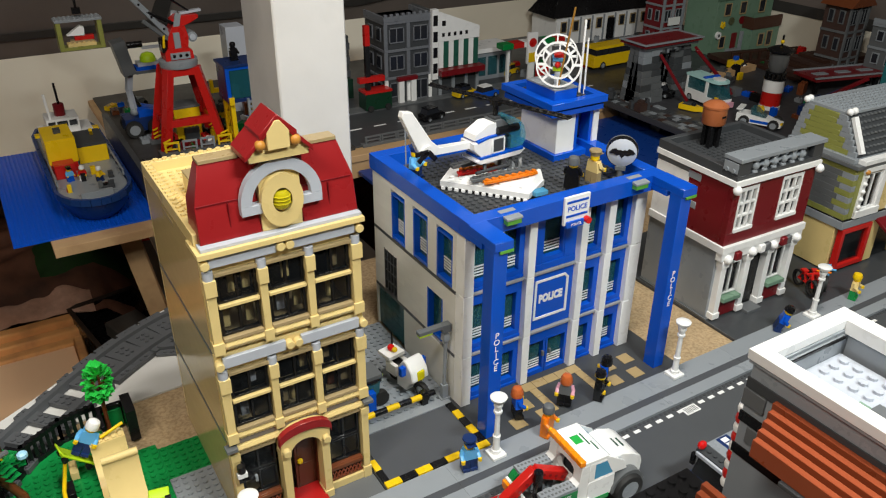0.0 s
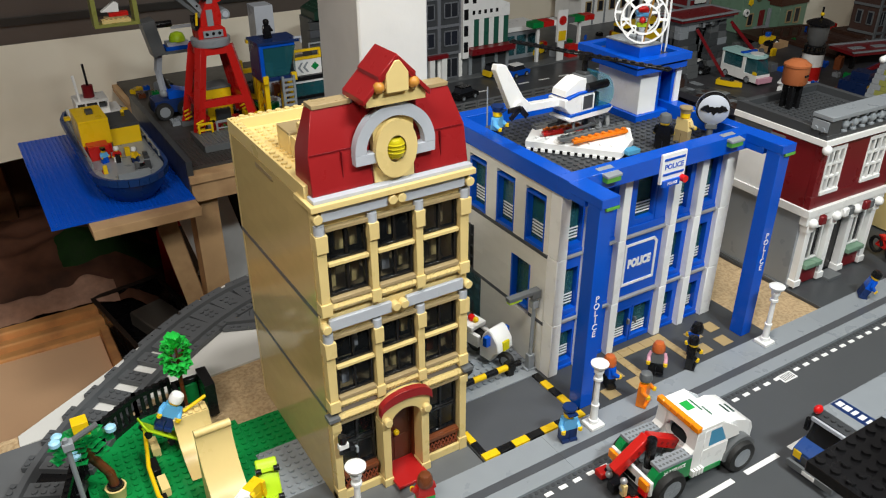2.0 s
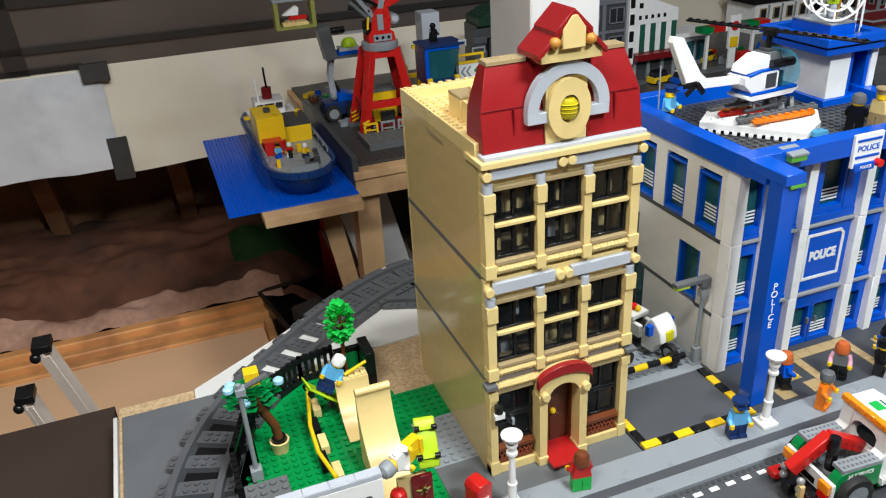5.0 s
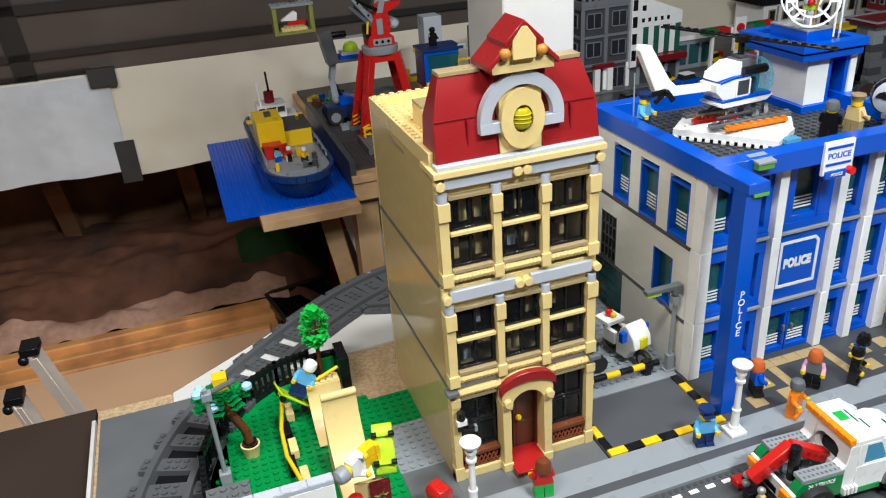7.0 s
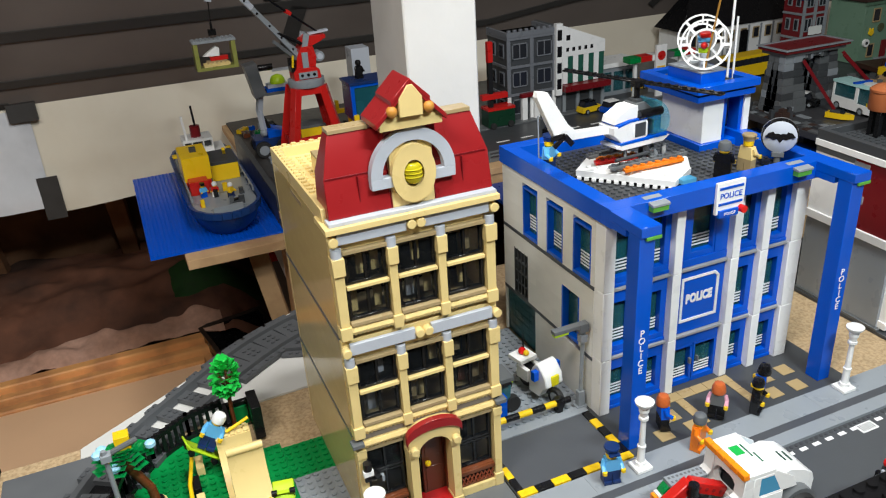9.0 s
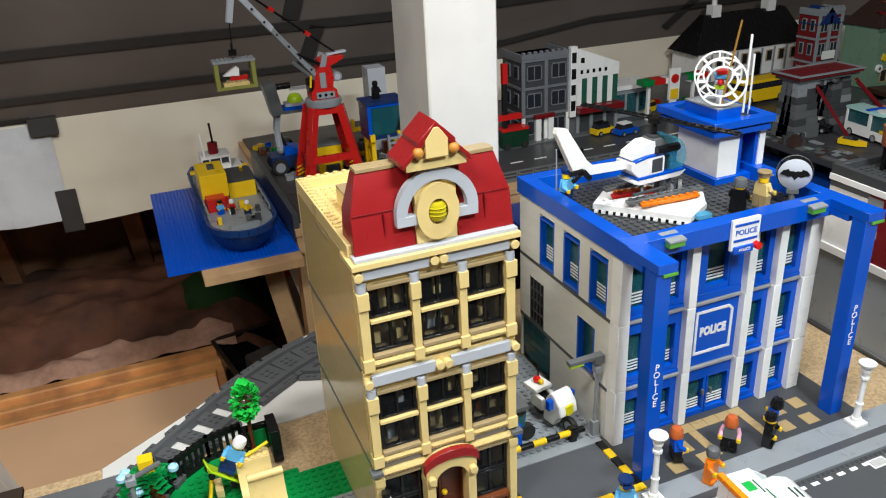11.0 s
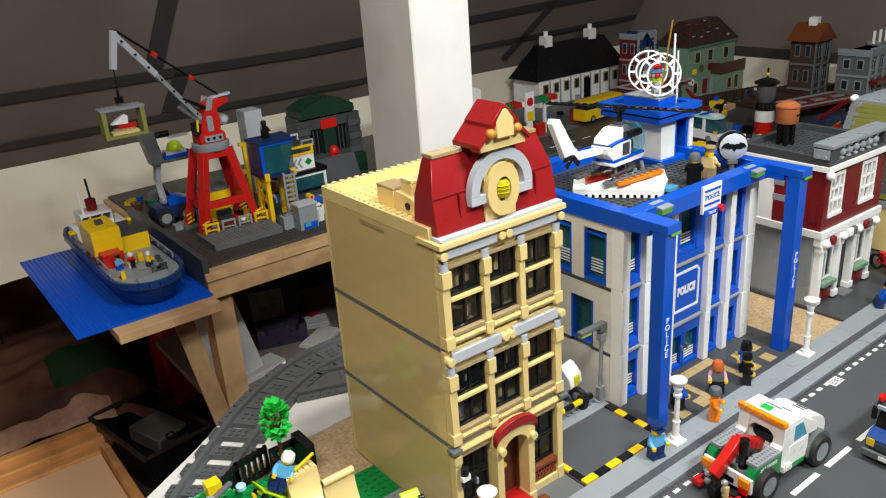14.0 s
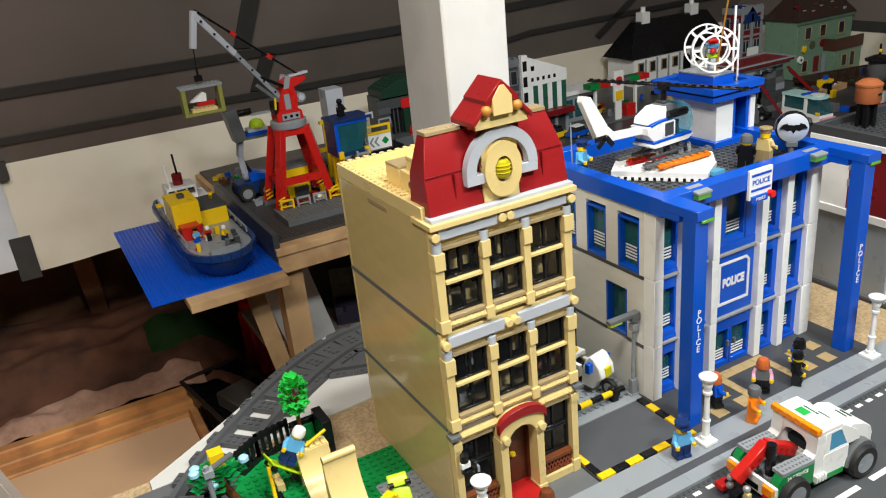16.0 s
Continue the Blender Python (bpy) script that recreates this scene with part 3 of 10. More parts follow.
def mansard(x0, x1, inset0, inset1, name):
    """One roof piece with a two-step slope on the front and on its outer side."""
    bm = B()
    zs = ((34.85, 0.3, 0.0), (38.4, 0.85, 0.12), (41.85, 2.05, 1.15))
    rings = []
    for z, y, k in zs:
        a, b = x0 + k * inset0, x1 - k * inset1
        rings.append([bm.verts.new(p) for p in ((a, y, z), (b, y, z), (b, 4.0 - 0.07 * (z - 34.85), z), (a, 4.0 - 0.07 * (z - 34.85), z))])
    for r, q in zip(rings, rings[1:]):
        for i in range(4):
            bm.faces.new((r[i], r[(i + 1) % 4], q[(i + 1) % 4], q[i]))
    bm.faces.new(rings[0][::-1])
    bm.faces.new(rings[-1])
    part(name, bm, DKRED, house, edge=0.05)


mansard(0.4, 6.2, 1, 0, "roof_slope")
mansard(10.4, 16.1, 0, 1, "roof_slope")
mansard(6.22, 10.38, 0, 0, "roof_back")
for x0, x1 in ((0.62, 6.0), (10.2, 15.7)):
    part("roof_seam", boxes((x0, 0.78, 38.34, x1, 1.0, 38.46)), BRICKRED, house, edge=0)
for x in (3.4, 13.2):
    part("roof_seam", boxes((x, 0.45, 36.0, x + 0.07, 0.9, 38.3)), BRICKRED, house, edge=0)
part("roof_cap", boxes((1.6, 1.95, 41.87, 5.2, 3.6, 42.25)), DKTAN, house, "dark tan cap tile")
part("roof_cap", boxes((11.6, 1.95, 41.87, 14.9, 3.6, 42.25)), DKTAN, house, "dark tan cap tile")
part("dormer_wall", boxes((6.3, 0.25, 34.87, 10.3, 1.6, 40.6)), TAN, house)


def ring_piece(cx, cz, r0, r1, a0, a1, y0, y1, squash=1.0, n=20):
    """A flat ring or arc in the x-z plane between two radii, from y0 to y1."""
    bm = B()
    closed = abs(a1 - a0) >= 360
    rows = []
    for i in range(n if closed else n + 1):
        t = radians(a0 + (a1 - a0) * i / n)
        rows.append([bm.verts.new((cx + r * math.cos(t), y, cz + squash * r * math.sin(t))) for r, y in ((r0, y0), (r1, y0), (r1, y1), (r0, y1))])
    pairs = list(zip(rows, rows[1:])) + ([(rows[-1], rows[0])] if closed else [])
    for a, b in pairs:
        for i in range(4):
            bm.faces.new((a[i], a[(i + 1) % 4], b[(i + 1) % 4], b[i]))
    if not closed:
        bm.faces.new(rows[0])
        bm.faces.new(rows[-1])
    bmesh.ops.recalc_face_normals(bm, faces=bm.faces)
    return bm


part("dormer_back", boxes((6.0, 0.6, 40.4, 10.8, 1.9, 42.05)), DKRED, house)
part("oval_ring", ring_piece(8.3, 37.9, 0.95, 2.05, 0, 360, -0.35, 0.3, 1.3, 28), TAN, house, "round tan ring of the oval window", edge=0)
part("oval_back", boxes((7.3, 0.16, 36.6, 9.3, 0.22, 39.2)), DKTAN, house, edge=0)
lantern = part("oval_pane", lathe(B(), 8.3, 0.05, [(0.55, 37.0), (0.8, 37.3), (0.8, 38.5), (0.55, 38.8)], 14), YGLASS, house, "yellow glass cylinder in the oval window", edge=0)
for z in (37.6, 37.95, 38.3):
    part("glass_ring", lathe(B(), 8.3, 0.05, [(0.8, z - 0.06), (0.9, z), (0.8, z + 0.06)], 14), YGLASS, lantern, edge=0)
part("arch_ring", ring_piece(8.37, 37.85, 2.9, 3.95, 0, 180, -0.1, 0.75, 1.03, 24), SAND, house, "pale grey arch over the oval window", edge=0)
part("arch_foot", boxes((4.42, -0.1, 36.9, 6.6, 0.85, 37.85)), SAND, house)
part("arch_foot", boxes((10.15, -0.1, 36.9, 12.32, 0.85, 37.85)), SAND, house)
part("pediment_slab", boxes((5.45, -0.5, 42.05, 11.15, 1.0, 43.15)), TAN, house)
part("pediment", poly(B(), [(7.15, 43.17), (9.25, 43.17), (9.25, 44.75), (8.45, 45.8), (8.0, 45.8), (7.2, 44.75)], "y", -1.0, -0.4), TAN, house)
part("gable_fill", poly(B(), [(5.7, 43.17), (10.8, 43.17), (8.25, 45.6)], "y", -0.38, 0.6), TAN, house)
part("gable_core", poly(B(), [(5.9, 43.17), (10.5, 43.17), (8.2, 45.6)], "y", 0.62, 1.8), DKRED, house)
for cx in (6.55, 9.85):
    part("finial", ball(B(), cx, -0.75, 43.7, 0.52), plastic("dull_gold", (0.50, 0.22, 0.04)), house, "dull gold round stud", edge=0)
for s in (-1, 1):
    # two overlapping slope bricks on each side
    for k0, k1, lift, y0, y1 in ((0.0, 1.75, 0.08, -0.9, 3.0), (0.0, 3.2, -0.27, -0.85, 3.2)):
        pts = [(8.25 + s * k0, 46.25 - k0 * 0.98 + lift), (8.25 + s * k1, 46.25 - k1 * 0.98 + lift), (8.25 + s * k1, 45.75 - k1 * 0.98 + lift), (8.25 + s * k0, 45.75 - k0 * 0.98 + lift)]
        part("gable_roof", poly(B(), pts, "y", y0, y1), DKRED, house, edge=0.05)
part("gable_foot", boxes((5.6, 1.02, 41.78, 10.7, 2.6, 43.1)), DKRED, house)
# flat roof behind
part("roof_plate", boxes((0.9, 4.0, 34.2, 15.4, D - 0.9, 34.6)), TAN, house)
part("roof_studs", studs(B(), 1, 6, 14, 14, 34.6), TAN, house, kind="stuff", edge=0)
part("roof_block", boxes((2.6, 10.6, 34.62, 5.0, 13.8, 36.7)), TAN, house, "tan block on the flat roof")
part("roof_block_cap", boxes((2.6, 10.6, 36.72, 5.0, 13.8, 37.0)), DKTAN, house)
curve = [(10.58, 34.62), (10.58, 36.6)] + [(10.4 - 5.0 * math.sin(math.pi * i / 16), 34.8 + 2.0 * math.cos(math.pi * i / 16)) for i in range(9)] + [(5.4, 34.62)]
part("roof_curve", poly(B(), curve, "x", 2.7, 4.6), TAN, house, "curved tan slope brick", edge=0)
part("black_gem", cyl(B(), 8.2, 35.6, 2.55, 2.7, 0.4, 10, "x"), BLACK, house, edge=0)
part("black_hatch", poly(B(), [(8.0, 34.62), (12.0, 34.62), (11.4, 37.0), (8.8, 36.4)], "x", 5.4, 9.0), BLACK, house, "black folded hatch")
part("parapet", boxes((0, 1.2, 34.22, 0.9, D, 35.7)), TAN, house)
part("parapet", boxes((15.1, 4.0, 34.22, 16, D, 35.7)), TAN, house)
part("parapet", boxes((0.9, D - 0.9, 34.22, 15.1, D, 35.7)), TAN, house)
bm = studs(B(), 0, 5.2, 1, 16, 35.7)
studs(bm, 15, 5.2, 1, 16, 35.7)
studs(bm, 1, D - 0.95, 14, 1, 35.7)
part("parapet_studs", bm, TAN, house, kind="stuff", edge=0)
part("chimney", boxes((3.2, 8.0, 34.6, 6.2, 10.0, 37.8), (3.2, 8.0, 37.85, 6.2, 10.0, 38.2)), TAN, house)

# ---- police station ----
station = thing("police_station", "white and blue three-storey toy police station with blue corner pillars", "police station")
PX0, PX1, PY0, PY1 = 31.6, 61.2, 4.3, 28.6
FLOORS = (0.13, 8.0, 17.25, 26.0)
# bays of the street front between the white pilasters; the middle one is wide
FRONT = ((33.1, 36.0), (37.3, 41.2), (42.4, 49.8), (51.0, 54.4), (55.6, 59.2))
PIERS = ((36.0, 37.3), (41.2, 42.4), (49.8, 51.0), (54.4, 55.6))


def blind(parent, x0, x1, z, y, n=4, along="y"):
    """A stack of thin white louvre bars behind a pane."""
    bm = B()
    for i in range(n):
        if along == "y":
            box(bm, x0, y, z + i * 0.42, x1, y + 0.06, z + i * 0.42 + 0.2)
        else:
            box(bm, y, x0, z + i * 0.42, y + 0.06, x1, z + i * 0.42 + 0.2)
    return part("blind", bm, WHITE, parent, "white louvre stripes on the pane", edge=0)


def blue_window(x0, x1, z0, z1, y, stripes=True, head=0.5, right=0.85):
    """A blue window frame with a teal pane, facing the street."""
    t, foot = 0.3, 0.75
    bm = boxes((x0, y, z0, x1, y + 1.0, z0 + foot), (x0, y, z1 - head, x1, y + 1.0, z1), (x0, y, z0 + foot, x0 + t, y + 1.0, z1 - head), (x1 - right, y, z0 + foot, x1, y + 1.0, z1 - head))
    w = part("window", bm, BLUE, station)
    p = part("pane", boxes((x0 + t, y + 0.75, z0 + foot, x1 - right, y + 0.82, z1 - head)), TEAL, w, "dark teal glass", edge=0)
    p.visible_shadow = False
    if stripes:
        blind(w, x0 + t + 0.1, x1 - right - 0.1, z0 + foot + 0.5, y + 0.6)
    return w


def side_window(y0, y1, z0, z1, x, stripes=0.0):
    """A blue window frame in the side wall; stripes is how far its louvres start from the near end."""
    t = 0.33
    bm = boxes((x, y0, z0, x + 1, y1, z0 + 0.5), (x, y0, z1 - t, x + 1, y1, z1), (x, y0, z0 + 0.5, x + 1, y0 + t, z1 - t), (x, y1 - t, z0 + 0.5, x + 1, y1, z1 - t))
    w = part("window", bm, BLUE, station)
    p = part("pane", boxes((x + 0.85, y0 + t, z0 + 0.5, x + 0.92, y1 - t, z1 - t)), TEAL, w, "dark teal glass", edge=0)
    p.visible_shadow = False
    if stripes:
        blind(w, y0 + t + stripes, y1 - t - 0.3, z0 + 1.2, x + 0.72, 5, "x")
    return w


# street front: corner columns, pilasters, windows, bands
for x0, x1 in ((31.6, 33.1), (59.2, 61.2)):
    for z0, z1 in zip(FLOORS, FLOORS[1:]):
        part("corner_column", boxes((x0, PY0, z0, x1, 6.2, z1 - 0.03)), WHITE, station, edge=0.07)
for x0, x1 in PIERS:
    for z0, z1 in zip(FLOORS, FLOORS[1:]):
        part("pilaster", boxes((x0, 4.15, z0, x1, 6.3, z1 - 0.05)), WHITE, station, edge=0.05)
BAND = plastic("band_grey", (0.30, 0.31, 0.32))
for k, (x0, x1) in enumerate(FRONT):
    for f, (z0, z1) in enumerate(zip(FLOORS, FLOORS[1:])):
        part("floor_band", boxes((x0, 4.7, z1 - 0.4, x1, 6.3, z1 - 0.03)), BAND, station, "thin grey floor plate")
        if k == 2 and f == 1:
            continue
        if k == 2 and f == 0:
            # glazed double door under a plain blue panel
            part("door_head", boxes((x0, 5.1, z1 - 2.0, x1, 6.2, z1 - 0.42)), BLUE, station)
            for a, b in ((42.4, 46.0), (46.1, 49.8)):
                w = blue_window(a, b, z0, z1 - 2.02, 5.1, stripes=False, head=0.35, right=0.4)
                blind(w, a + 0.5, b - 0.6, z0 + 1.0, 5.55, 4)
            part("door_handle", boxes((45.3, 4.7, 3.2, 45.6, 5.1, 4.0), (46.5, 4.7, 3.2, 46.8, 5.1, 4.0)), MGREY, station)
        elif k == 2:
            part("sill_wall", boxes((x0, 5.0, z0, x1, 6.2, z0 + 1.0)), BLUE, station)
            part("side_panel", boxes((x0, 5.1, z0 + 1.02, 44.1, 6.2, z1 - 0.42)), BLUE, station)
            part("side_panel", boxes((47.9, 5.1, z0 + 1.02, x1, 6.2, z1 - 0.42)), BLUE, station)
            blue_window(44.12, 47.88, z0 + 1.02, z1 - 0.42, 5.2, right=0.3)
        else:
            part("sill_wall", boxes((x0, 4.95, z0, x1, 6.2, z0 + 0.45)), BLUE, station)
            blue_window(x0, x1, z0 + 0.47, z1 - 0.42, 5.1, head=0.5 if f == 2 else 1.7, right=0.3 if k == 0 else 0.85)
# the big sign panel
panel = part("sign_panel", boxes((42.4, 5.1, 8.02, 49.8, 6.2, 16.83)), BLUE, station, "large blue sign panel with white frame")
bm = boxes((43.3, 4.98, 9.6, 49.0, 5.1, 9.95), (43.3, 4.98, 15.4, 48.4, 5.1, 15.75), (43.3, 4.98, 9.95, 43.65, 5.1, 15.4), (48.65, 4.98, 9.95, 49.0, 5.1, 15.1))
beam(bm, (48.35, 5.04, 15.56), (48.85, 5.04, 15.0), 0.12, 0.34)
part("sign_frame", bm, WHITE, panel, edge=0)
bm = text_bm("POLICE", 1.2, 0.06, 1.04, 0.075)
shift(bm, 0, Matrix.Translation((46.1, 5.05, 12.7)) @ Matrix.Diagonal((0.98, 1.0, 1.35, 1)))
part("sign_letters", bm, WHITE, panel, edge=0)

# plain walls on the other sides, floors and ceilings inside
part("wall", boxes((PX1 - 1, 6.22, 0.13, PX1, PY1, 26.0)), WHITE, station)
part("wall", boxes((PX0 + 1.02, PY1 - 1, 0.13, PX1 - 1.02, PY1, 26.0)), WHITE, station)
for z in FLOORS:
    part("floor_plate", boxes((PX0 + 1.02, 6.42, z - 0.35, PX1 - 1.02, PY1 - 1.02, z - 0.05)), MGREY, station)
part("room_wall", boxes((PX0 + 1.1, 16, 0.5, PX1 - 1.1, 16.5, 25.4)), LGREY, station, "pale inner partition")
for x, y, z, c in ((34.5, 9, 8.3, WHITE), (52, 9, 8.3, YELLOW), (45, 9, 17.6, BROWN), (56.8, 9, 17.6, WHITE), (44, 9.5, 0.6, TEAL), (47.5, 9.5, 0.6, SAND), (39, 8.5, 0.6, BRICKRED), (38.2, 7.6, 17.7, SKYGLASS), (34.0, 12.0, 8.3, GREEN), (34.2, 15.2, 17.6, TEAL), (34.2, 20.0, 17.6, SKYGLASS)):
    part("cupboard", boxes((x, y, z, x + 1.8, y + 1.5, z + 3.2)), c, station)

# side wall: courses with openings for three windows above, one below, a barred window and a garage door
WX = PX0
part("wall_base_line", boxes((WX - 0.03, 6.22, 16.75, WX + 1, PY1, 17.27)), DGREY, station, "thin grey floor line")
part("wall_base_line", boxes((WX - 0.03, 6.22, 7.1, WX + 1, 9.2, 7.62)), DGREY, station, "thin grey floor line")
part("wall_base_line", boxes((WX - 0.03, 13.3, 7.1, WX + 1, PY1, 7.62)), DGREY, station, "thin grey floor line")
for y0, y1, k in ((7.0, 10.9, 0.9), (13.1, 17.0, 0.5), (19.2, 23.1, 0.3)):
    side_window(y0, y1, 17.28, 24.25, WX + 0.02, stripes=k)
side_window(9.25, 13.3, 7.65, 15.0, WX + 0.02)
bars = part("barred_window", boxes((WX - 0.02, 21.8, 7.64, WX + 0.5, 22.02, 14.6), (WX - 0.02, 25.44, 7.64, WX + 0.5, 25.66, 14.6)), DGREY, station, "dark grey barred window")
for i in range(1, 4):
    part("bar", boxes((WX - 0.02, 21.8 + i * 0.91, 7.64, WX + 0.5, 22.02 + i * 0.91, 14.6)), DGREY, bars)
for i in range(5):
    part("cross_bar", boxes((WX + 0.02, 22.03, 7.64 + i * 1.68, WX + 0.4, 25.43, 7.88 + i * 1.68)), DGREY, bars)
part("pane", boxes((WX + 0.5, 21.8, 7.64, WX + 0.6, 25.66, 14.6)), BLACK, station, edge=0)
garage = part("garage_door", boxes((WX + 0.3, 19.9, 0.13, WX + 0.5, PY1 - 0.4, 7.08)), TEAL, station, "dark teal glazed garage door", edge=0)
part("garage_back", boxes((WX + 0.95, 19.9, 0.13, WX + 1.0, PY1 - 0.4, 7.08)), DGREY, station, edge=0)
for j in range(4):
    for k in range(5):
        part("panel", boxes((WX + 0.24, 20.1 + j * 2.05, 0.6 + k * 1.32, WX + 0.29, 21.9 + j * 2.05, 1.6 + k * 1.32)), TEAL, garage, edge=0)

# roof: blue rim, dark studded deck
Z0, Z1 = 26.02, 28.2
for row in ((31.2, 2.8, 62.3, 4.9), (31.2, 26.6, 62.3, 28.7)):
    part("roof_rim", boxes((row[0], row[1], Z0, row[2], row[3], Z1)), BLUE, station)
for x0, x1 in ((31.2, 33.2), (60.3, 62.3)):
    part("roof_rim", boxes((x0, 4.9, Z0, x1, 26.6, Z1)), BLUE, station)
part("roof_deck", boxes((33.2, 4.9, 26.02, 60.3, 26.6, 26.3)), DGREY, station)
part("deck_studs", studs(B(), 33.3, 5, 27, 21, 26.3), DGREY, station, kind="stuff", edge=0)
GREENPLATE = mat("green_glass_plate", (0.10, 0.36, 0.05), 0.12, grain=0.03)
for x0, x1 in ((31.0, 33.5), (59.9, 62.4)):
    part("roof_arm", boxes((x0, -2.7, 27.1, x1, 2.8, Z1)), BLUE, station)
    part("roof_arm", boxes((x0 + 0.02, 0.0, 26.3, x1 - 0.3, 2.8, 27.08)), BLUE, station)
    pil = part("corner_pillar", boxes((x0 + 0.05, -2.45, 0.13, x0 + 1.95, -0.45, 27.08)), BLUE, station, edge=0.05)
    bm = B()
    for i, ch in enumerate("POLICE"):
        k = len(bm.verts)
        one = text_bm(ch, 1.15, 0.05)
        me = bpy.data.meshes.new("tmp")
        one.to_mesh(me)
        one.free()
        bm.from_mesh(me)
        bpy.data.meshes.remove(me)
        shift(bm, k, Matrix.Translation((x0 + 1.0, -2.48, 15.6 - 0.95 * i)))
    part("pillar_letters", bm, WHITE, pil, edge=0)
    part("lime_plate", boxes((x0 + 0.7, -2.75, 26.7, x1 + 0.05, -1.4, 27.08)), GREENPLATE, station, "transparent green plate")
    part("cap_tile", poly(B(), [(x0 + 0.1, Z1), (x1 - 0.1, Z1), (x1 - 0.1, Z1 + 0.05), (x0 + 0.1, Z1 + 0.05)], "y", -2.6, -1.0), BLUE, station)
for x in (36.0, 56.4):
    part("lime_plate", boxes((x, 2.0, Z1 - 1.1, x + 2.1, 4.0, Z1 - 0.5)), GREENPLATE, station, "transparent green plate")
    part("cap_tile", poly(B(), [(1.9, Z1 - 0.48), (4.1, Z1 - 0.35), (4.1, Z1 + 0.1), (1.9, Z1 - 0.2)], "x", x - 0.1, x + 2.2), LGREY, station, "pale grey sloped tile")

# the roof sign
sign = part("roof_sign", boxes((44.9, 2.35, 24.7, 48.9, 2.75, 28.5)), WHITE, station, "white plate with blue stripes and lettering")
part("stripe", boxes((45.2, 2.29, 27.65, 48.6, 2.35, 27.95), (45.2, 2.29, 25.75, 48.6, 2.35, 26.05)), BLUE, sign, edge=0)
bm = text_bm("POLICE", 0.95, 0.05, 1.0, 0.01)
shift(bm, 0, Matrix.Translation((46.9, 2.32, 26.85)))
part("letters", bm, BLUE, sign, edge=0)
part("lower_plate", boxes((45.2, 2.1, 24.3, 48.0, 2.5, 25.2)), BLUE, sign, "small blue plate")
bm = text_bm("POLICE", 0.5, 0.04)
shift(bm, 0, Matrix.Translation((46.7, 2.07, 24.75)))
part("letters", bm, WHITE, sign, edge=0)
part("lamp", cyl(B(), 48.4, 25.0, 1.6, 2.3, 0.45, 12, "y"), RGLASS, sign, "red round lamp", edge=0)

# roof tower
part("tower_foot", boxes((54.4, 16.6, 26.32, 60.4, 25.6, 27.3)), BLUE, station)
part("tower_wall", boxes((54.9, 17.0, 27.32, 58.2, 25.4, 33.2)), WHITE, station)
part("tower_wall", boxes((61.4, 16.8, 27.9, 62.4, 25.6, 33.2)), WHITE, station)
part("tower_frame", boxes((58.22, 17.2, 27.32, 58.9, 19.4, 33.2)), BLUE, station)
part("tower_frame", boxes((60.8, 17.0, 27.9, 61.38, 19.0, 33.2)), BLUE, station)
part("tower_back", boxes((58.9, 20.5, 27.32, 61.3, 21.0, 33.2)), DKBLUE, station)
part("tower_band", boxes((53.0, 16.0, 33.22, 62.3, 27.3, 34.0)), BLUE, station)
part("tower_band", boxes((53.2, 16.2, 34.02, 62.1, 27.1, 34.3)), DGREY, station)
for r in ((52.6, 15.6, 62.6, 17.0), (52.6, 26.3, 62.6, 27.6), (52.6, 17.0, 54.0, 26.3), (61.2, 17.0, 62.6, 26.3)):
    part("tower_rim", boxes((r[0], r[1], 34.32, r[2], r[3], 35.3)), BLUE, station)
part("tower_deck", boxes((54.0, 17.0, 34.32, 61.2, 26.3, 34.6)), DGREY, station)
part("deck_studs", studs(B(), 54.1, 17.1, 7, 9, 34.6), DGREY, station, kind="stuff", edge=0)

# ---- ground plates ----
def plate(name, x0, y0, x1, y1, z, material, label, stud=True, thick=0.4):
    ob = thing(name, label, "base plate", kind="structure")
    part("sheet", boxes((x0, y0, z - thick, x1, y1, z)), material, ob, edge=0.03)
    if stud:
        part("plate_studs", studs(B(), x0, y0, int(round(x1 - x0)), int(round(y1 - y0)), z), material, ob, kind="stuff", edge=0)
    return ob


park = thing("green_plate", "green studded base plate of the skate park", "base plate", kind="structure")
PARK = [(-24.4, -3.6), (-24.4, 10), (-22.3, 16.3), (-19, 21), (-14.6, 24.1), (-8, 24.1), (-8, 18), (-5.02, 18), (-5.02, -3.6)]
part("sheet", poly(B(), PARK, "z", -0.4, 0.0), GREEN, park, edge=0)
bm = B()
for i in range(-24, -5):
    for j in range(-3, 24):
        x, y = i + 0.5, j + 0.5
        if (x < -8.3 or y < 17.8) and y < 23.6 and x > -24.0 + max(0, y - 8) * 0.32 + max(0, y - 17) * 0.7:
            studs(bm, i, j, 1, 1, 0.0)
part("plate_studs", bm, GREEN, park, kind="stuff", edge=0)
plate("green_plate", -5, 11, 0, 17, 0.0, GREEN, "green studded base plate beside the house")
plate("grey_plate", -5, 3, 0, 11, 0.0, LGREY, "light grey studded base plate beside the house")
plate("dark_plate", -5, -3.9, 0, 3, 0.02, MGREY, "dark grey smooth plate before the house", stud=False)
plate("dark_plate", 0, -3.9, 16.2, 0.0, 0.0, MGREY, "dark grey smooth plate before the house", stud=False)
RAILPLATE = mat("plastic_rail_plate", (0.125, 0.132, 0.14), 0.3, grain=0.08, scale=8, bump=0.03, bump_scale=60, second=(0.10, 0.106, 0.114), mix_scale=7)
plate("railway_plate", -36, -32, -22.05, 26.4, 0.0, RAILPLATE, "dark grey smooth plate under the railway curve", stud=False)
plate("grey_plate", 16.6, 7.2, 31.6, 28.2, 0.12, LGREY, "light grey studded yard plate beside the station")
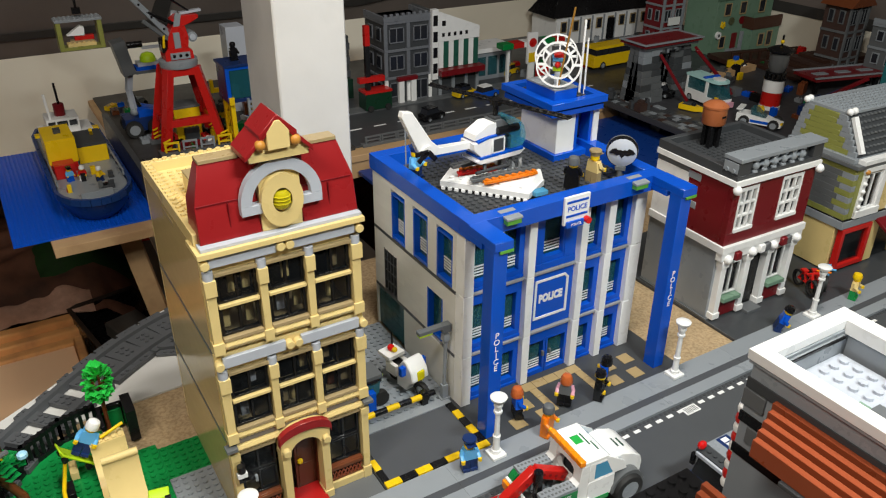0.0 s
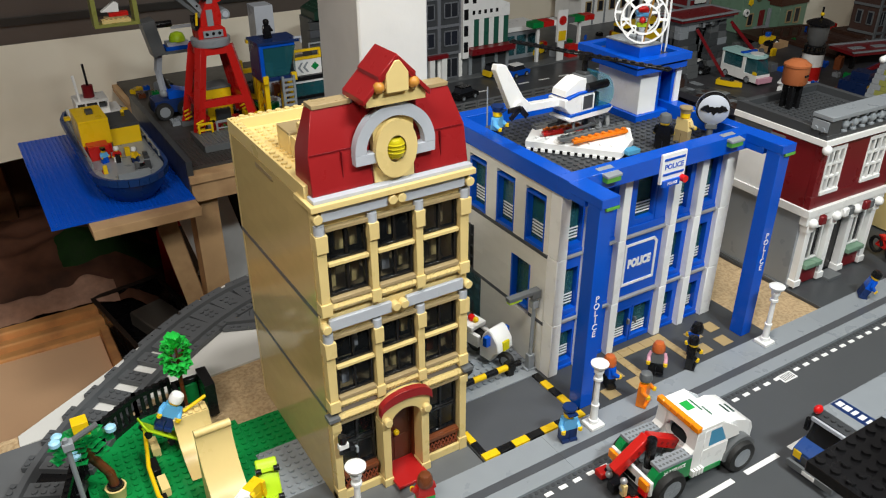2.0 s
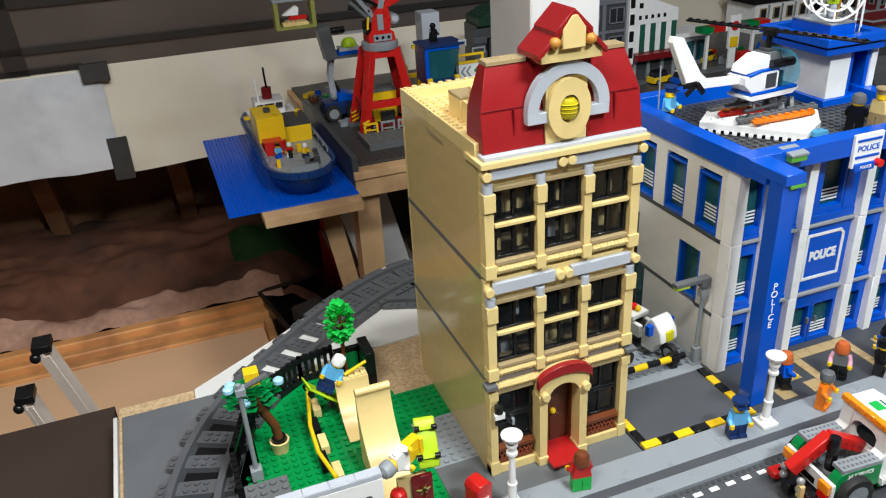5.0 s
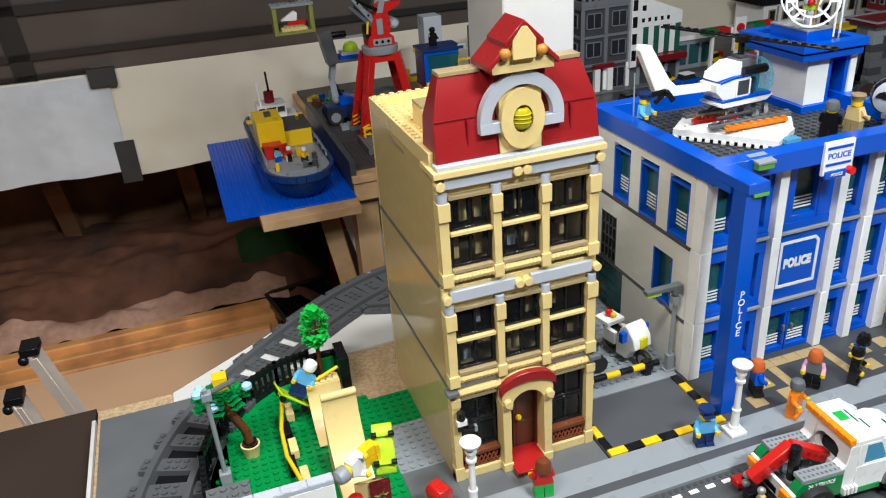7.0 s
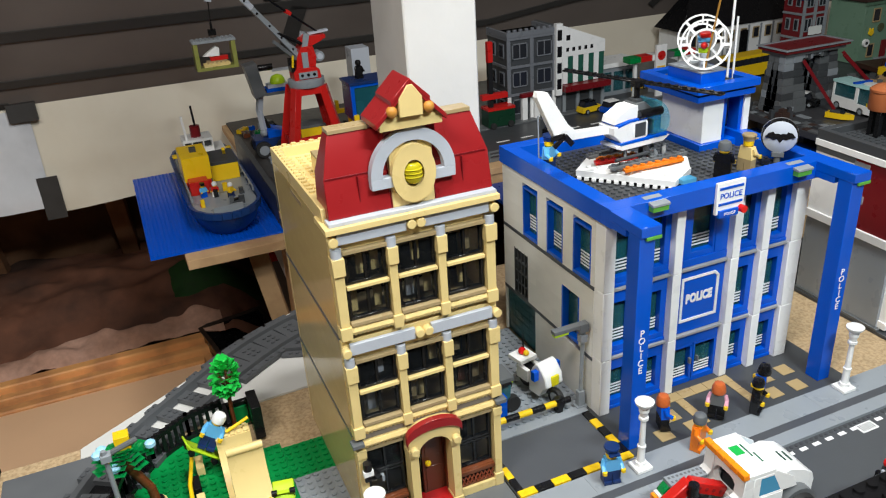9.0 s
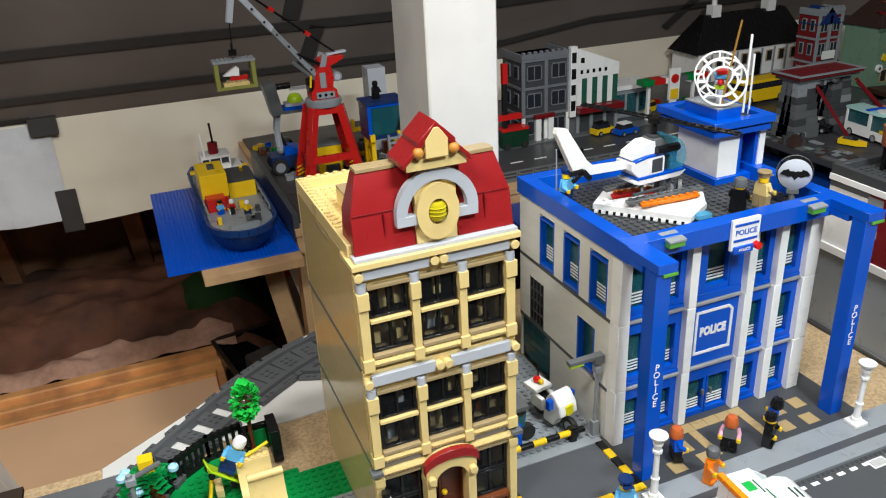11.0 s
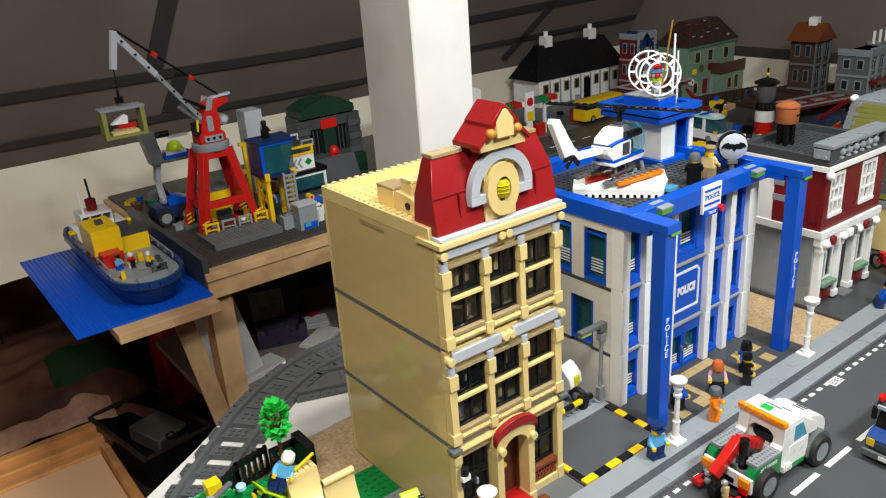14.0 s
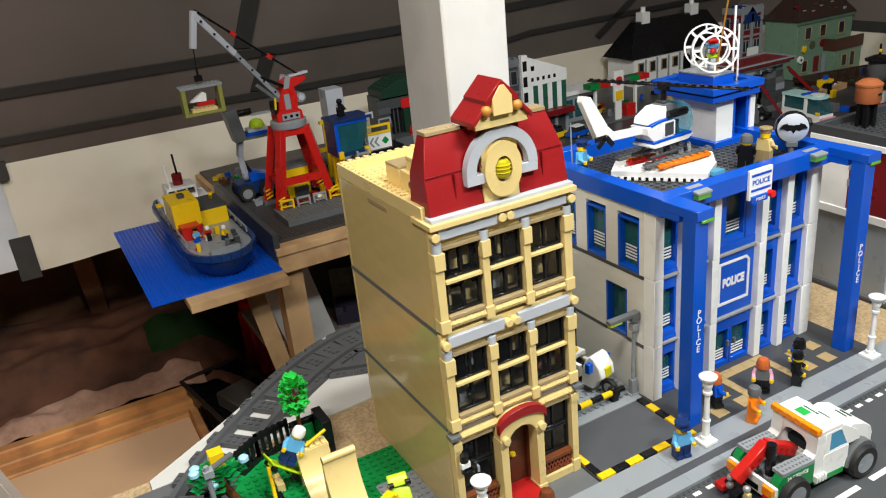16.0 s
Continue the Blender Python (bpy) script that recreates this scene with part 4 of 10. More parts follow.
plate("bay_plate", 16.3, -3.8, 31.0, 7.15, 0.14, DGREY, "dark grey smooth parking bay", stud=False, thick=0.5)
plate("plaza_plate", 31.05, -3.8, 64, 7, 0.12, DGREY, "dark grey smooth plaza before the station", stud=False, thick=0.5)
plate("shop_plate", 76, -3.8, 126, 30, 0.12, DGREY, "dark grey plate under the shops", stud=False, thick=0.5)

# hazard edging of the bay: each tile a piece
bay = thing("hazard_edging", "yellow and black hazard tiles round the parking bay", "edging", kind="structure")
for i in range(7):
    x = 16.4 + i * 2.08
    part("tile", boxes((x, -3.75, 0.15, x + 2.04, -2.75, 0.48)), (YELLOW, BLACK)[i % 2], bay)
for i in range(5):
    y = -2.7 + i * 1.68
    part("tile", boxes((29.95, y, 0.15, 30.95, y + 1.64, 0.48)), (BLACK, YELLOW)[i % 2], bay)
for i in range(2):
    y = -2.7 + i * 2.0
    part("tile", boxes((16.4, y, 0.15, 17.2, y + 1.96, 0.48)), (BLACK, YELLOW)[i % 2], bay)
# seams of the bay floor
for i in range(1, 3):
    part("floor_tile", boxes((16.31 + (i - 1) * 6.8 + (0.9 if i == 1 else 0), -2.7, 0.15, 16.31 + i * 6.8, 5.6, 0.3)), SLATE, bay, edge=0)
part("kerb_tile", boxes((17.2, 5.65, 0.15, 31.0, 7.1, 0.42)), LGREY, bay)

plaza = thing("plaza_tiles", "tan and dark grey tiles of the plaza", "tiles", kind="structure")
for x, y in ((35.4, -3.1), (38.3, -0.6), (39.6, -3.3), (52.4, -2.7), (56.2, -2.8), (53.6, 0.2), (57.2, 0.4)):
    part("tile", boxes((x, y, 0.13, x + 1.95, y + 1.95, 0.24)), TILETAN, plaza, "tan square tile")
for i in range(5):
    part("tile", boxes((40.9 + i * 2.0, 2.5, 0.13, 42.86 + i * 2.0, 4.0, 0.24)), TILETAN, plaza, "tan long tile")
for i in range(3):
    part("tile", boxes((41.6, -2.6 + i * 1.7, 0.13, 42.8, -0.94 + i * 1.7, 0.24)), TILETAN, plaza, "tan long tile")
    part("tile", boxes((49.6, -2.6 + i * 1.7, 0.13, 50.8, -0.94 + i * 1.7, 0.24)), TILETAN, plaza, "tan long tile")

# road markings
marks = thing("road_markings", "white painted dashes and drain of the road", "markings", kind="structure")
for i in range(62):
    x = -20 + i * 1.95
    if 56.6 < x < 59.2:
        continue
    part("dash", boxes((x, -11.35, 0.0, x + 1.0, -10.85, 0.04)), WHITE, marks, edge=0)
for i in range(16):
    x = -4.7 + i * 7.4
    part("dash", boxes((x, -20.4, 0.0, x + 5.4, -19.75, 0.04)), WHITE, marks, edge=0)
drain = part("drain", boxes((56.8, -12.2, 0.0, 59.3, -10.8, 0.03)), WHITE, marks, "white drain grating", edge=0)
for i in range(7):
    part("slot", boxes((57.1 + i * 0.3, -12.0, 0.03, 57.22 + i * 0.3, -11.0, 0.05)), DGREY, drain, edge=0)
part("gutter", boxes((-24, -10.75, 0.0, 136, -10.02, 0.06)), ROAD, marks, "grey gutter strip with dark dots", edge=0)
bm = B()
for i in range(213):
    cyl(bm, -23.6 + i * 0.75, -10.38, 0.06, 0.14, 0.25, 8)
part("gutter_studs", bm, DGREY, marks, kind="stuff", edge=0)

# ---- lamp posts ----
def lamp_post(x, y, label="white slender toy street lamp with a dished top"):
    ob = thing("lamp_post", label, "street lamp", x, y, 0.42, group="street lamps")
    bm = boxes((-1.0, -1.0, 0, 1.0, 1.0, 0.45))
    part("foot", bm, WHITE, ob, edge=0.06)
    part("pole", lathe(B(), 0, 0, [(0.62, 0.45), (0.62, 0.95), (0.45, 1.0), (0.42, 2.9), (0.5, 2.95), (0.5, 3.15), (0.36, 3.2), (0.3, 6.6), (0.55, 6.7), (0.55, 7.0), (0.38, 7.1), (0.5, 7.7), (0.58, 7.75), (0.58, 8.15)], 14), WHITE, ob, edge=0)
    part("dish", lathe(B(), 0, 0, [(0.5, 8.16), (0.8, 8.5), (1.0, 8.75), (1.05, 9.0), (0.9, 9.12), (0.3, 9.16)], 18), WHITE, ob, "white dished lamp top", edge=0)
    return ob


first_lamp = lamp_post(30.4, -5.6)
for x, y in ((0.0, -5.5), (61.2, -5.3), (91.4, -5.5)):
    copy_thing(first_lamp, pose(x * S, y * S, 0.42 * S))

# ---- toy figures: one plain mesh each ----
def figure(label, x, y, z, turn, legs, torso, hair, style="hair", skin=None, arms=None, lean=None, size=1.0):
    """A jointed toy figure as one mesh, about five studs tall, facing -y before its turn."""
    skin, arms = skin or YELLOW, arms or torso
    mats = []
    bm = B()

    def done(k, m):
        if m not in mats:
            mats.append(m)
        bm.faces.ensure_lookup_table()
        for f in bm.faces[k:]:
            f.material_index = mats.index(m)

    k = 0
    for s in (-1, 1):
        box(bm, min(s * 0.04, s * 0.96), -0.45, 0, max(s * 0.04, s * 0.96), 0.5, 1.25)
        box(bm, min(s * 0.06, s * 0.94), -0.72, 0, max(s * 0.06, s * 0.94), -0.45, 0.35)
    box(bm, -0.96, -0.5, 1.25, 0.96, 0.5, 1.65)
    done(k, legs)
    k = len(bm.faces)
    poly(bm, [(-0.98, 1.66), (0.98, 1.66), (0.7, 3.2), (-0.7, 3.2)], "y", -0.5, 0.5)
    done(k, torso)
    k = len(bm.faces)
    for s in (-1, 1):
        rod(bm, (s * 0.78, 0, 3.0), (s * 1.02, -0.15, 2.3), 0.3, 8)
        rod(bm, (s * 1.02, -0.1, 2.4), (s * 1.05, -0.75, 1.95), 0.26, 8)
    done(k, arms)
    k = len(bm.faces)
    for s in (-1, 1):
        cyl(bm, s * 1.05, -0.9, 1.7, 2.1, 0.27, 8)
    lathe(bm, 0, 0, [(0.45, 3.2), (0.62, 3.35), (0.64, 4.0), (0.58, 4.2), (0.3, 4.25)], 14)
    done(k, skin)
    k = len(bm.faces)
    if style == "cap":
        lathe(bm, 0, 0, [(0.68, 3.95), (0.7, 4.25), (0.88, 4.55), (0.82, 4.72), (0.1, 4.78)], 14)
        box(bm, -0.6, -1.05, 4.02, 0.6, -0.45, 4.12)
    elif style == "helmet":
        lathe(bm, 0, 0, [(0.76, 3.6), (0.8, 4.1), (0.66, 4.55), (0.3, 4.75), (0.05, 4.78)], 14)
    elif style == "long":
        lathe(bm, 0, 0.12, [(0.82, 3.25), (0.86, 3.45), (0.78, 4.1), (0.58, 4.5), (0.1, 4.65)], 14)
    elif style == "hat":
        lathe(bm, 0, 0, [(1.0, 4.0), (1.0, 4.08), (0.66, 4.12), (0.6, 4.55), (0.1, 4.65)], 14)
    else:
        lathe(bm, 0, 0.08, [(0.72, 3.65), (0.78, 4.1), (0.62, 4.5), (0.1, 4.62)], 14)
    done(k, hair)
    me = bpy.data.meshes.new("toy_figure")
    for v in bm.verts:
        v.co *= S
    bm.normal_update()
    bm.to_mesh(me)
    bm.free()
    for m in mats:
        me.materials.append(m)
    ob = new("toy_figure", me)
    smooth(ob)
    rx, ry = lean or (0, 0)
    ob.matrix_world = pose(x * S, y * S, z * S, rx, ry, turn)
    ob.scale = (size, size, size)
    return tagged(ob, label, "toy figure", "toy figures")


figure("toy figure in blue shirt and dark police cap on the kerb", 26.3, -5.8, 0.46, -12, DKBLUE, AZURE, DKBLUE, "cap")
figure("orange overalled toy worker with grey helmet on the kerb", 38.1, -5.8, 0.46, 25, ORANGE, ORANGE, MGREY, "helmet")
figure("toy figure with orange hair and blue jacket by the pillar", 36.9, -1.0, 0.5, 70, BLACK, BLUE, HAIR, "long")
figure("toy figure with rust red hair and pink sleeves on the plaza", 43.9, -2.2, 0.5, -48, BLACK, MGREY, HAIR, "long", arms=PINK)
figure("toy figure in black suit and black cap on the plaza", 48.6, -3.7, 0.5, 30, BLACK, BLACK, BLACK, "hair")
figure("toy figure with black hair and blue shirt on the plaza", 51.3, -1.6, 0.5, 220, BLACK, BLUE, BLACK, "long")
figure("toy figure in blue jacket with black hair on the pavement", 83.4, -5.0, 0.46, 40, DKBLUE, BLUE, BLACK, "hair", lean=(20, 0))
figure("toy figure with green legs and tan jacket on the pavement", 102.0, -5.4, 0.46, 20, GREEN, TAN, YELLOW, "hair")
figure("toy figure in red top with brown hair before the door", 7.3, -5.9, 0.46, 170, BRIGHTGREEN, RED, BROWN, "long")
figure("toy officer in blue on the station roof", 34.5, 21.3, 26.4, 30, DKBLUE, AZURE, DKBLUE, "cap")
figure("toy trooper in black with grey helmet on the roof", 50.6, 8.0, 26.3, 130, BLACK, BLACK, MGREY, "helmet")
figure("toy figure in tan uniform and cap on the roof", 54.6, 8.4, 26.3, 100, DKTAN, TAN, DKTAN, "cap")

# ---- bay: barrier, motorbike, parked vehicle, lamp bracket ----
barrier = thing("barrier", "yellow and black striped barrier pole across the yard", "barrier", 18.7, 7.4, 0.12)
for i in range(7):
    part("stripe", rod(B(), (i * 1.8 - 2.0, 0, 1.5), (i * 1.8 - 0.2, 0, 1.5), 0.42, 10), (BLACK, YELLOW)[i % 2], barrier, edge=0)
part("stand", boxes((8.6, -0.5, 0.0, 9.4, 0.5, 1.06), (8.5, -0.35, 1.94, 9.5, 0.35, 2.3)), BLACK, barrier)
part("pivot", cyl(B(), 9.0, 1.5, -0.7, 0.7, 0.5, 12, "y"), BLACK, barrier, edge=0)

bracket = thing("lamp_bracket", "grey street lamp bent over the yard", "street lamp", 30.6, 7.0, 0.12)
part("foot", boxes((-0.7, -0.5, 0, 0.7, 0.6, 0.5), (-0.45, -0.4, 0.5, 0.45, 0.4, 2.6)), LGREY, bracket)
part("pole", rod(B(), (0, 0, 2.6), (0.2, 0, 11.6), 0.26, 10), LGREY, bracket, edge=0)
part("clip", boxes((-0.35, -0.45, 9.7, 0.55, 0.45, 10.7)), LGREY, bracket)
part("arm", boxes((-0.5, -0.5, 11.1, 0.75, 0.5, 12.3), (-4.0, -0.45, 11.8, -0.5, 0.45, 12.3)), MGREY, bracket)
part("lamp", boxes((-3.9, -0.35, 11.45, -2.0, 0.35, 11.78)), LIME, bracket, "lime glass lamp plate")


def wheel(parent, x, y, z, r, w, rim=None, name="wheel", spokes=6):
    """A tyre with a hub, its axle along y."""
    t = part(name, lathe(B(), x, z, [(r * 0.62, y - w / 2), (r * 0.93, y - w / 2), (r, y - w * 0.32), (r, y + w * 0.32), (r * 0.93, y + w / 2), (r * 0.62, y + w / 2)], 22, "y"), RUBBER, parent, "black rubber tyre", edge=0)
    hub = lathe(B(), x, z, [(r * 0.6, y - w / 2 - 0.02), (r * 0.5, y - w / 2 + 0.1), (r * 0.2, y - w / 2 + 0.05), (r * 0.2, y + w / 2 - 0.05), (r * 0.5, y + w / 2 - 0.1), (r * 0.6, y + w / 2 + 0.02)], 18, "y")
    part("rim", hub, rim or LGREY, t, edge=0)
    bm = B()
    for i in range(spokes):
        a = 2 * math.pi * i / spokes
        for yy in (y - w / 2 - 0.04, y + w / 2 - 0.04):
            beam(bm, (x + 0.1 * r * math.cos(a), yy + 0.04, z + 0.1 * r * math.sin(a)), (x + 0.57 * r * math.cos(a), yy + 0.04, z + 0.57 * r * math.sin(a)), 0.1, 0.14)
    part("spoke", bm, rim or LGREY, t, edge=0)
    return t


bike = thing("police_motorbike", "white toy police motorbike with blue lamps and yellow plate", "motorbike", 27.5, 11.7, 0.32, -78)
bike.scale = (1.15, 1.15, 1.15)
wheel(bike, -2.2, 0, 1.05, 1.05, 0.6, DGREY)
wheel(bike, 2.7, 0, 1.05, 1.05, 0.6, LGREY)
part("frame", boxes((-2.0, -0.35, 1.0, 2.0, 0.35, 1.7)), BLACK, bike)
part("fairing", poly(B(), [(-0.4, 0.8), (1.3, 0.8), (2.0, 2.1), (2.5, 2.4), (2.3, 3.6), (1.4, 4.7), (0.8, 4.9), (0.1, 4.0), (-0.4, 2.6)], "y", -1.25, 1.25), WHITE, bike, edge=0.12)
part("plate", boxes((2.1, -0.45, 2.4, 2.56, 0.55, 3.6)), plastic("lemon", (0.85, 0.75, 0.01)), bike, "yellow front plate")
part("seat", poly(B(), [(-3.2, 2.2), (0.3, 2.2), (0.3, 2.7), (-1.2, 2.8), (-3.4, 3.3)], "y", -0.55, 0.55), BLACK, bike)
part("tail_box", boxes((-3.9, -1.2, 3.3, -1.7, 1.2, 3.8)), WHITE, bike)
part("side_box", boxes((-2.6, -1.1, 1.5, -0.8, -0.6, 3.0)), WHITE, bike)
part("side_box", boxes((-2.6, 0.6, 1.5, -0.8, 1.1, 3.0)), WHITE, bike)
part("aerial", rod(B(), (-3.0, 0.3, 3.8), (-3.2, 0.4, 6.2), 0.1, 6), BLACK, bike, edge=0)
part("lamp", boxes((0.7, 1.15, 3.0, 1.3, 1.9, 4.2)), BLUE, bike, "blue lamp block")
part("lamp", boxes((0.7, -1.9, 3.0, 1.3, -1.15, 4.2)), BLUE, bike, "blue lamp block")
part("tail_lamp", ball(B(), -2.9, 0, 4.2, 0.45), RGLASS, bike, edge=0)
part("tail_lamp", ball(B(), -2.3, 0.1, 4.15, 0.35), YELLOW, bike, edge=0)
tagged(copy_thing(bike, pose(81.6 * S, -14.8 * S, 0.0, 0, 0, 190)), "white toy police motorbike with blue lamps on the road", "motorbike")

# plain wheeled block standing in for a parked toy vehicle
toy_vehicle = thing("waste_trolley", "grey and teal parked toy vehicle beside the house, as a plain wheeled block", "bin", 21.0, 11.6, 0.32)
toy_vehicle.scale = (1.15, 1.1, 1.25)
part("body", poly(B(), [(-1.2, 0.6), (1.2, 0.6), (1.5, 3.6), (-1.5, 3.6)], "y", -1.3, 1.3), plastic("vehicle_teal", (0.03, 0.13, 0.16)), toy_vehicle)
part("lid", boxes((-1.7, -1.5, 3.62, 1.7, 1.5, 4.1)), MGREY, toy_vehicle)
for sx in (-1, 1):
    for sy in (-1, 1):
        part("castor", cyl(B(), sx * 0.9, 0.4, sy * 1.0 - 0.2, sy * 1.0 + 0.2, 0.4, 10, "y"), BLACK, toy_vehicle, edge=0)
part("grip", rod(B(), (-1.2, -1.7, 3.6), (1.2, -1.7, 3.6), 0.16), BLACK, toy_vehicle, edge=0)
part("tyre", cyl(B(), 1.6, 0.9, -1.6, -0.8, 0.85, 14, "y"), RUBBER, toy_vehicle, edge=0)
part("blue_block", boxes((-0.6, -2.4, 0, 0.4, -1.5, 2.6)), BLUE, toy_vehicle)
drill = thing("black_tool", "black toy tool with lime tip on the yard", "tool", 24.2, 14.6, 0.32, 30)
part("body", boxes((-1.4, -0.4, 0.0, 0.8, 0.5, 1.2), (0.1, -0.3, 1.22, 0.8, 0.4, 1.9)), BLACK, drill)
part("tip", boxes((0.82, -0.2, 0.2, 1.5, 0.3, 0.7)), LIME, drill)
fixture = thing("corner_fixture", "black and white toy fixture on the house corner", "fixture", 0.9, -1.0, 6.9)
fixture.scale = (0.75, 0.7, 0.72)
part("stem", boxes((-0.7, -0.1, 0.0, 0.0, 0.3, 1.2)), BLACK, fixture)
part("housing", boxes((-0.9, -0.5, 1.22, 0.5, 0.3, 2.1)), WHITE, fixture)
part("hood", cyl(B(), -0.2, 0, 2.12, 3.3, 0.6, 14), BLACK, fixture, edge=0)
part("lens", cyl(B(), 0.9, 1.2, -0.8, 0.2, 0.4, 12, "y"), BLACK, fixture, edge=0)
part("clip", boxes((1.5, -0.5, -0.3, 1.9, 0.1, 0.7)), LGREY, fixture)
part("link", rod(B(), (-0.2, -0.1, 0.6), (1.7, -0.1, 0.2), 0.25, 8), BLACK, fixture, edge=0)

# ---- red letter box ----
mail = thing("letter_box", "red toy letter box with white arch mark", "letter box", -3.1, -4.4, 0.46, 20)
mail.scale = (0.97, 0.97, 0.88)
part("body", boxes((-0.95, -0.95, 0, 0.95, 0.95, 3.2)), RED, mail, edge=0.06)
part("top", poly(B(), [(-1.0, 3.22), (1.0, 3.22), (1.0, 3.7), (0.6, 4.2), (-0.6, 4.2), (-1.0, 3.7)], "y", -1.0, 1.0), RED, mail, edge=0.06)
part("mark", boxes((-0.5, -1.0, 0.6, 0.5, -0.96, 1.4), (-0.5, -1.0, 1.9, 0.5, -0.96, 2.3)), WHITE, mail, edge=0)

# ---- tow truck ----
truck = thing("tow_truck", "white and green toy tow truck with orange light bar", "tow truck", 27.0, -14.9, 0.0, -3.5)
truck.scale = (1.0, 1.03, 1.02)


def body_part(name, bm, material, parent, label="", **more):
    """A part of the truck, with its lengths drawn to the true wheelbase."""
    for v in bm.verts:
        v.co.x = float(np.interp(v.co.x, (-2.6, 0.2, 6.4, 10.8, 12.5, 15.7), (-2.4, 0.5, 5.6, 9.5, 12.0, 15.2)))
    return part(name, bm, material, parent, label, **more)


body_part("chassis", boxes((0.3, -2.4, 1.1, 14.2, 2.4, 1.9)), DGREY, truck)
for x in (2.6, 12.6):
    for y in (-3.0, 3.0):
        wheel(truck, x, y, 1.95, 1.95, 1.5)
TRUCKGREEN = plastic("truck_green", (0.004, 0.24, 0.06))
for s in (-1, 1):
    side = body_part("bed_side", poly(B(), [(0.2, 2.6), (0.6, 2.0), (1.0, 3.4), (3.9, 3.4), (4.3, 2.0), (6.4, 2.0), (6.4, 4.4), (0.9, 4.4), (0.2, 3.7)], "y", s * 2.5 - 0.5, s * 2.5 + 0.5), TRUCKGREEN, truck, "green side panel with lettering")
    rail_g = body_part("bed_rail", boxes((0.9, s * 2.3 - 0.7, 4.42, 6.4, s * 2.3 + 0.7, 4.85)), LGREY, truck, "light grey grille rail")
    for k in range(9):
        for y in (-0.3, 0.3):
            part("slot", boxes((1.35 + k * 0.48, s * 2.3 + y - 0.13, 4.85, 1.6 + k * 0.48, s * 2.3 + y + 0.13, 4.87)), MGREY, rail_g, edge=0)
    if s < 0:
        bm = text_bm("24-7 SERVICE", 0.62, 0.04)
        shift(bm, 0, Matrix.Translation((3.5, -3.03, 3.9)))
        body_part("letters", bm, WHITE, side, edge=0)
body_part("bed_floor", boxes((0.3, -2.0, 2.0, 6.4, 2.0, 2.5)), MGREY, truck)
body_part("bed_studs", studs(B(), 0.6, -2, 5, 4, 2.5), MGREY, truck, kind="stuff", edge=0)
body_part("rear_plate", boxes((-0.2, -3.1, 1.6, 0.18, 3.1, 3.4)), WHITE, truck)
body_part("rear_lamp", boxes((-0.6, -3.0, 2.3, -0.22, -1.7, 3.3)), OGLASS, truck)
body_part("rear_lamp", boxes((-0.6, 1.7, 2.3, -0.22, 3.0, 3.3)), OGLASS, truck)
body_part("rear_lamp", boxes((-0.6, -2.9, 1.5, -0.22, -1.8, 2.2)), RGLASS, truck)
body_part("plate", boxes((-0.32, -1.0, 1.9, -0.22, 1.0, 2.6)), BLACK, truck)
for a, b in (((5.9, 0, 4.1), (1.7, 0, 6.3)), ((1.9, 0, 6.4), (-2.0, 0.2, 3.3))):
    arm = part("crane_arm", beam(B(), a, b, 1.1, 1.25), RED, truck, "red crane arm", edge=0.1)
    for k in range(4):
        p = Vector(a).lerp(Vector(b), (k + 0.8) / 5)
        # darker red disc for the shade in each pin hole
        part("hole", cyl(B(), p.x, p.z, -0.58, -0.555, 0.22, 8, "y"), DKRED, arm, edge=0)
part("crane_post", rod(B(), (1.75, -0.85, 3.0), (1.7, -0.85, 6.9), 0.52, 12), BLACK, truck, edge=0)
part("post_foot", ball(B(), 1.75, -0.85, 2.9, 0.6), SILVER, truck, edge=0)
for x, y in ((3.2, -0.9), (4.4, -0.9), (3.2, 0.9), (4.4, 0.9), (2.4, 1.2)):
    part("winch_block", boxes((x - 0.45, y - 0.5, 2.5, x + 0.45, y + 0.5, 3.5)), LGREY, truck)
for k in range(4):
    part("step_tooth", boxes((5.7 + k * 0.42, -3.35, 1.9, 5.98 + k * 0.42, -2.9, 2.7)), WHITE, truck)
body_part("tow_hook", boxes((-2.6, -0.5, 0.9, -0.7, 0.5, 2.0)), BLACK, truck)
body_part("tow_hook", boxes((-1.6, -2.2, 1.0, -0.7, 2.2, 1.7)), BLACK, truck)
body_part("tow_strap", boxes((-2.2, -1.6, 1.2, -1.7, -1.0, 2.6)), TAN, truck)
for y in (-1.2, 1.2):
    for z in (1.6, 2.6):
        body_part("tow_knob", ball(B(), -1.9, y * 0.9, z + 0.3, 0.4), SILVER, truck, edge=0)
body_part("bumper", boxes((-2.3, -2.9, 0.6, -0.8, -1.7, 1.4)), RED, truck, edge=0.12)
body_part("bumper", boxes((-2.3, 1.7, 0.6, -0.8, 2.9, 1.4)), RED, truck, edge=0.12)
body_part("cab_back", poly(B(), [(6.4, 2.0), (8.0, 2.0), (8.0, 7.28), (6.8, 7.28), (6.6, 5.2), (6.0, 4.8)], "y", -2.9, -1.6), WHITE, truck)
body_part("cab_back", poly(B(), [(6.4, 2.0), (8.0, 2.0), (8.0, 7.28), (6.8, 7.28), (6.6, 5.2), (6.0, 4.8)], "y", 1.6, 2.9), WHITE, truck)
body_part("cab_back", boxes((6.7, -1.58, 2.0, 7.6, 1.58, 4.2), (6.9, -1.58, 6.3, 7.6, 1.58, 7.28)), WHITE, truck)
body_part("roof", boxes((6.7, -2.9, 7.3, 10.8, 2.9, 7.75)), WHITE, truck)
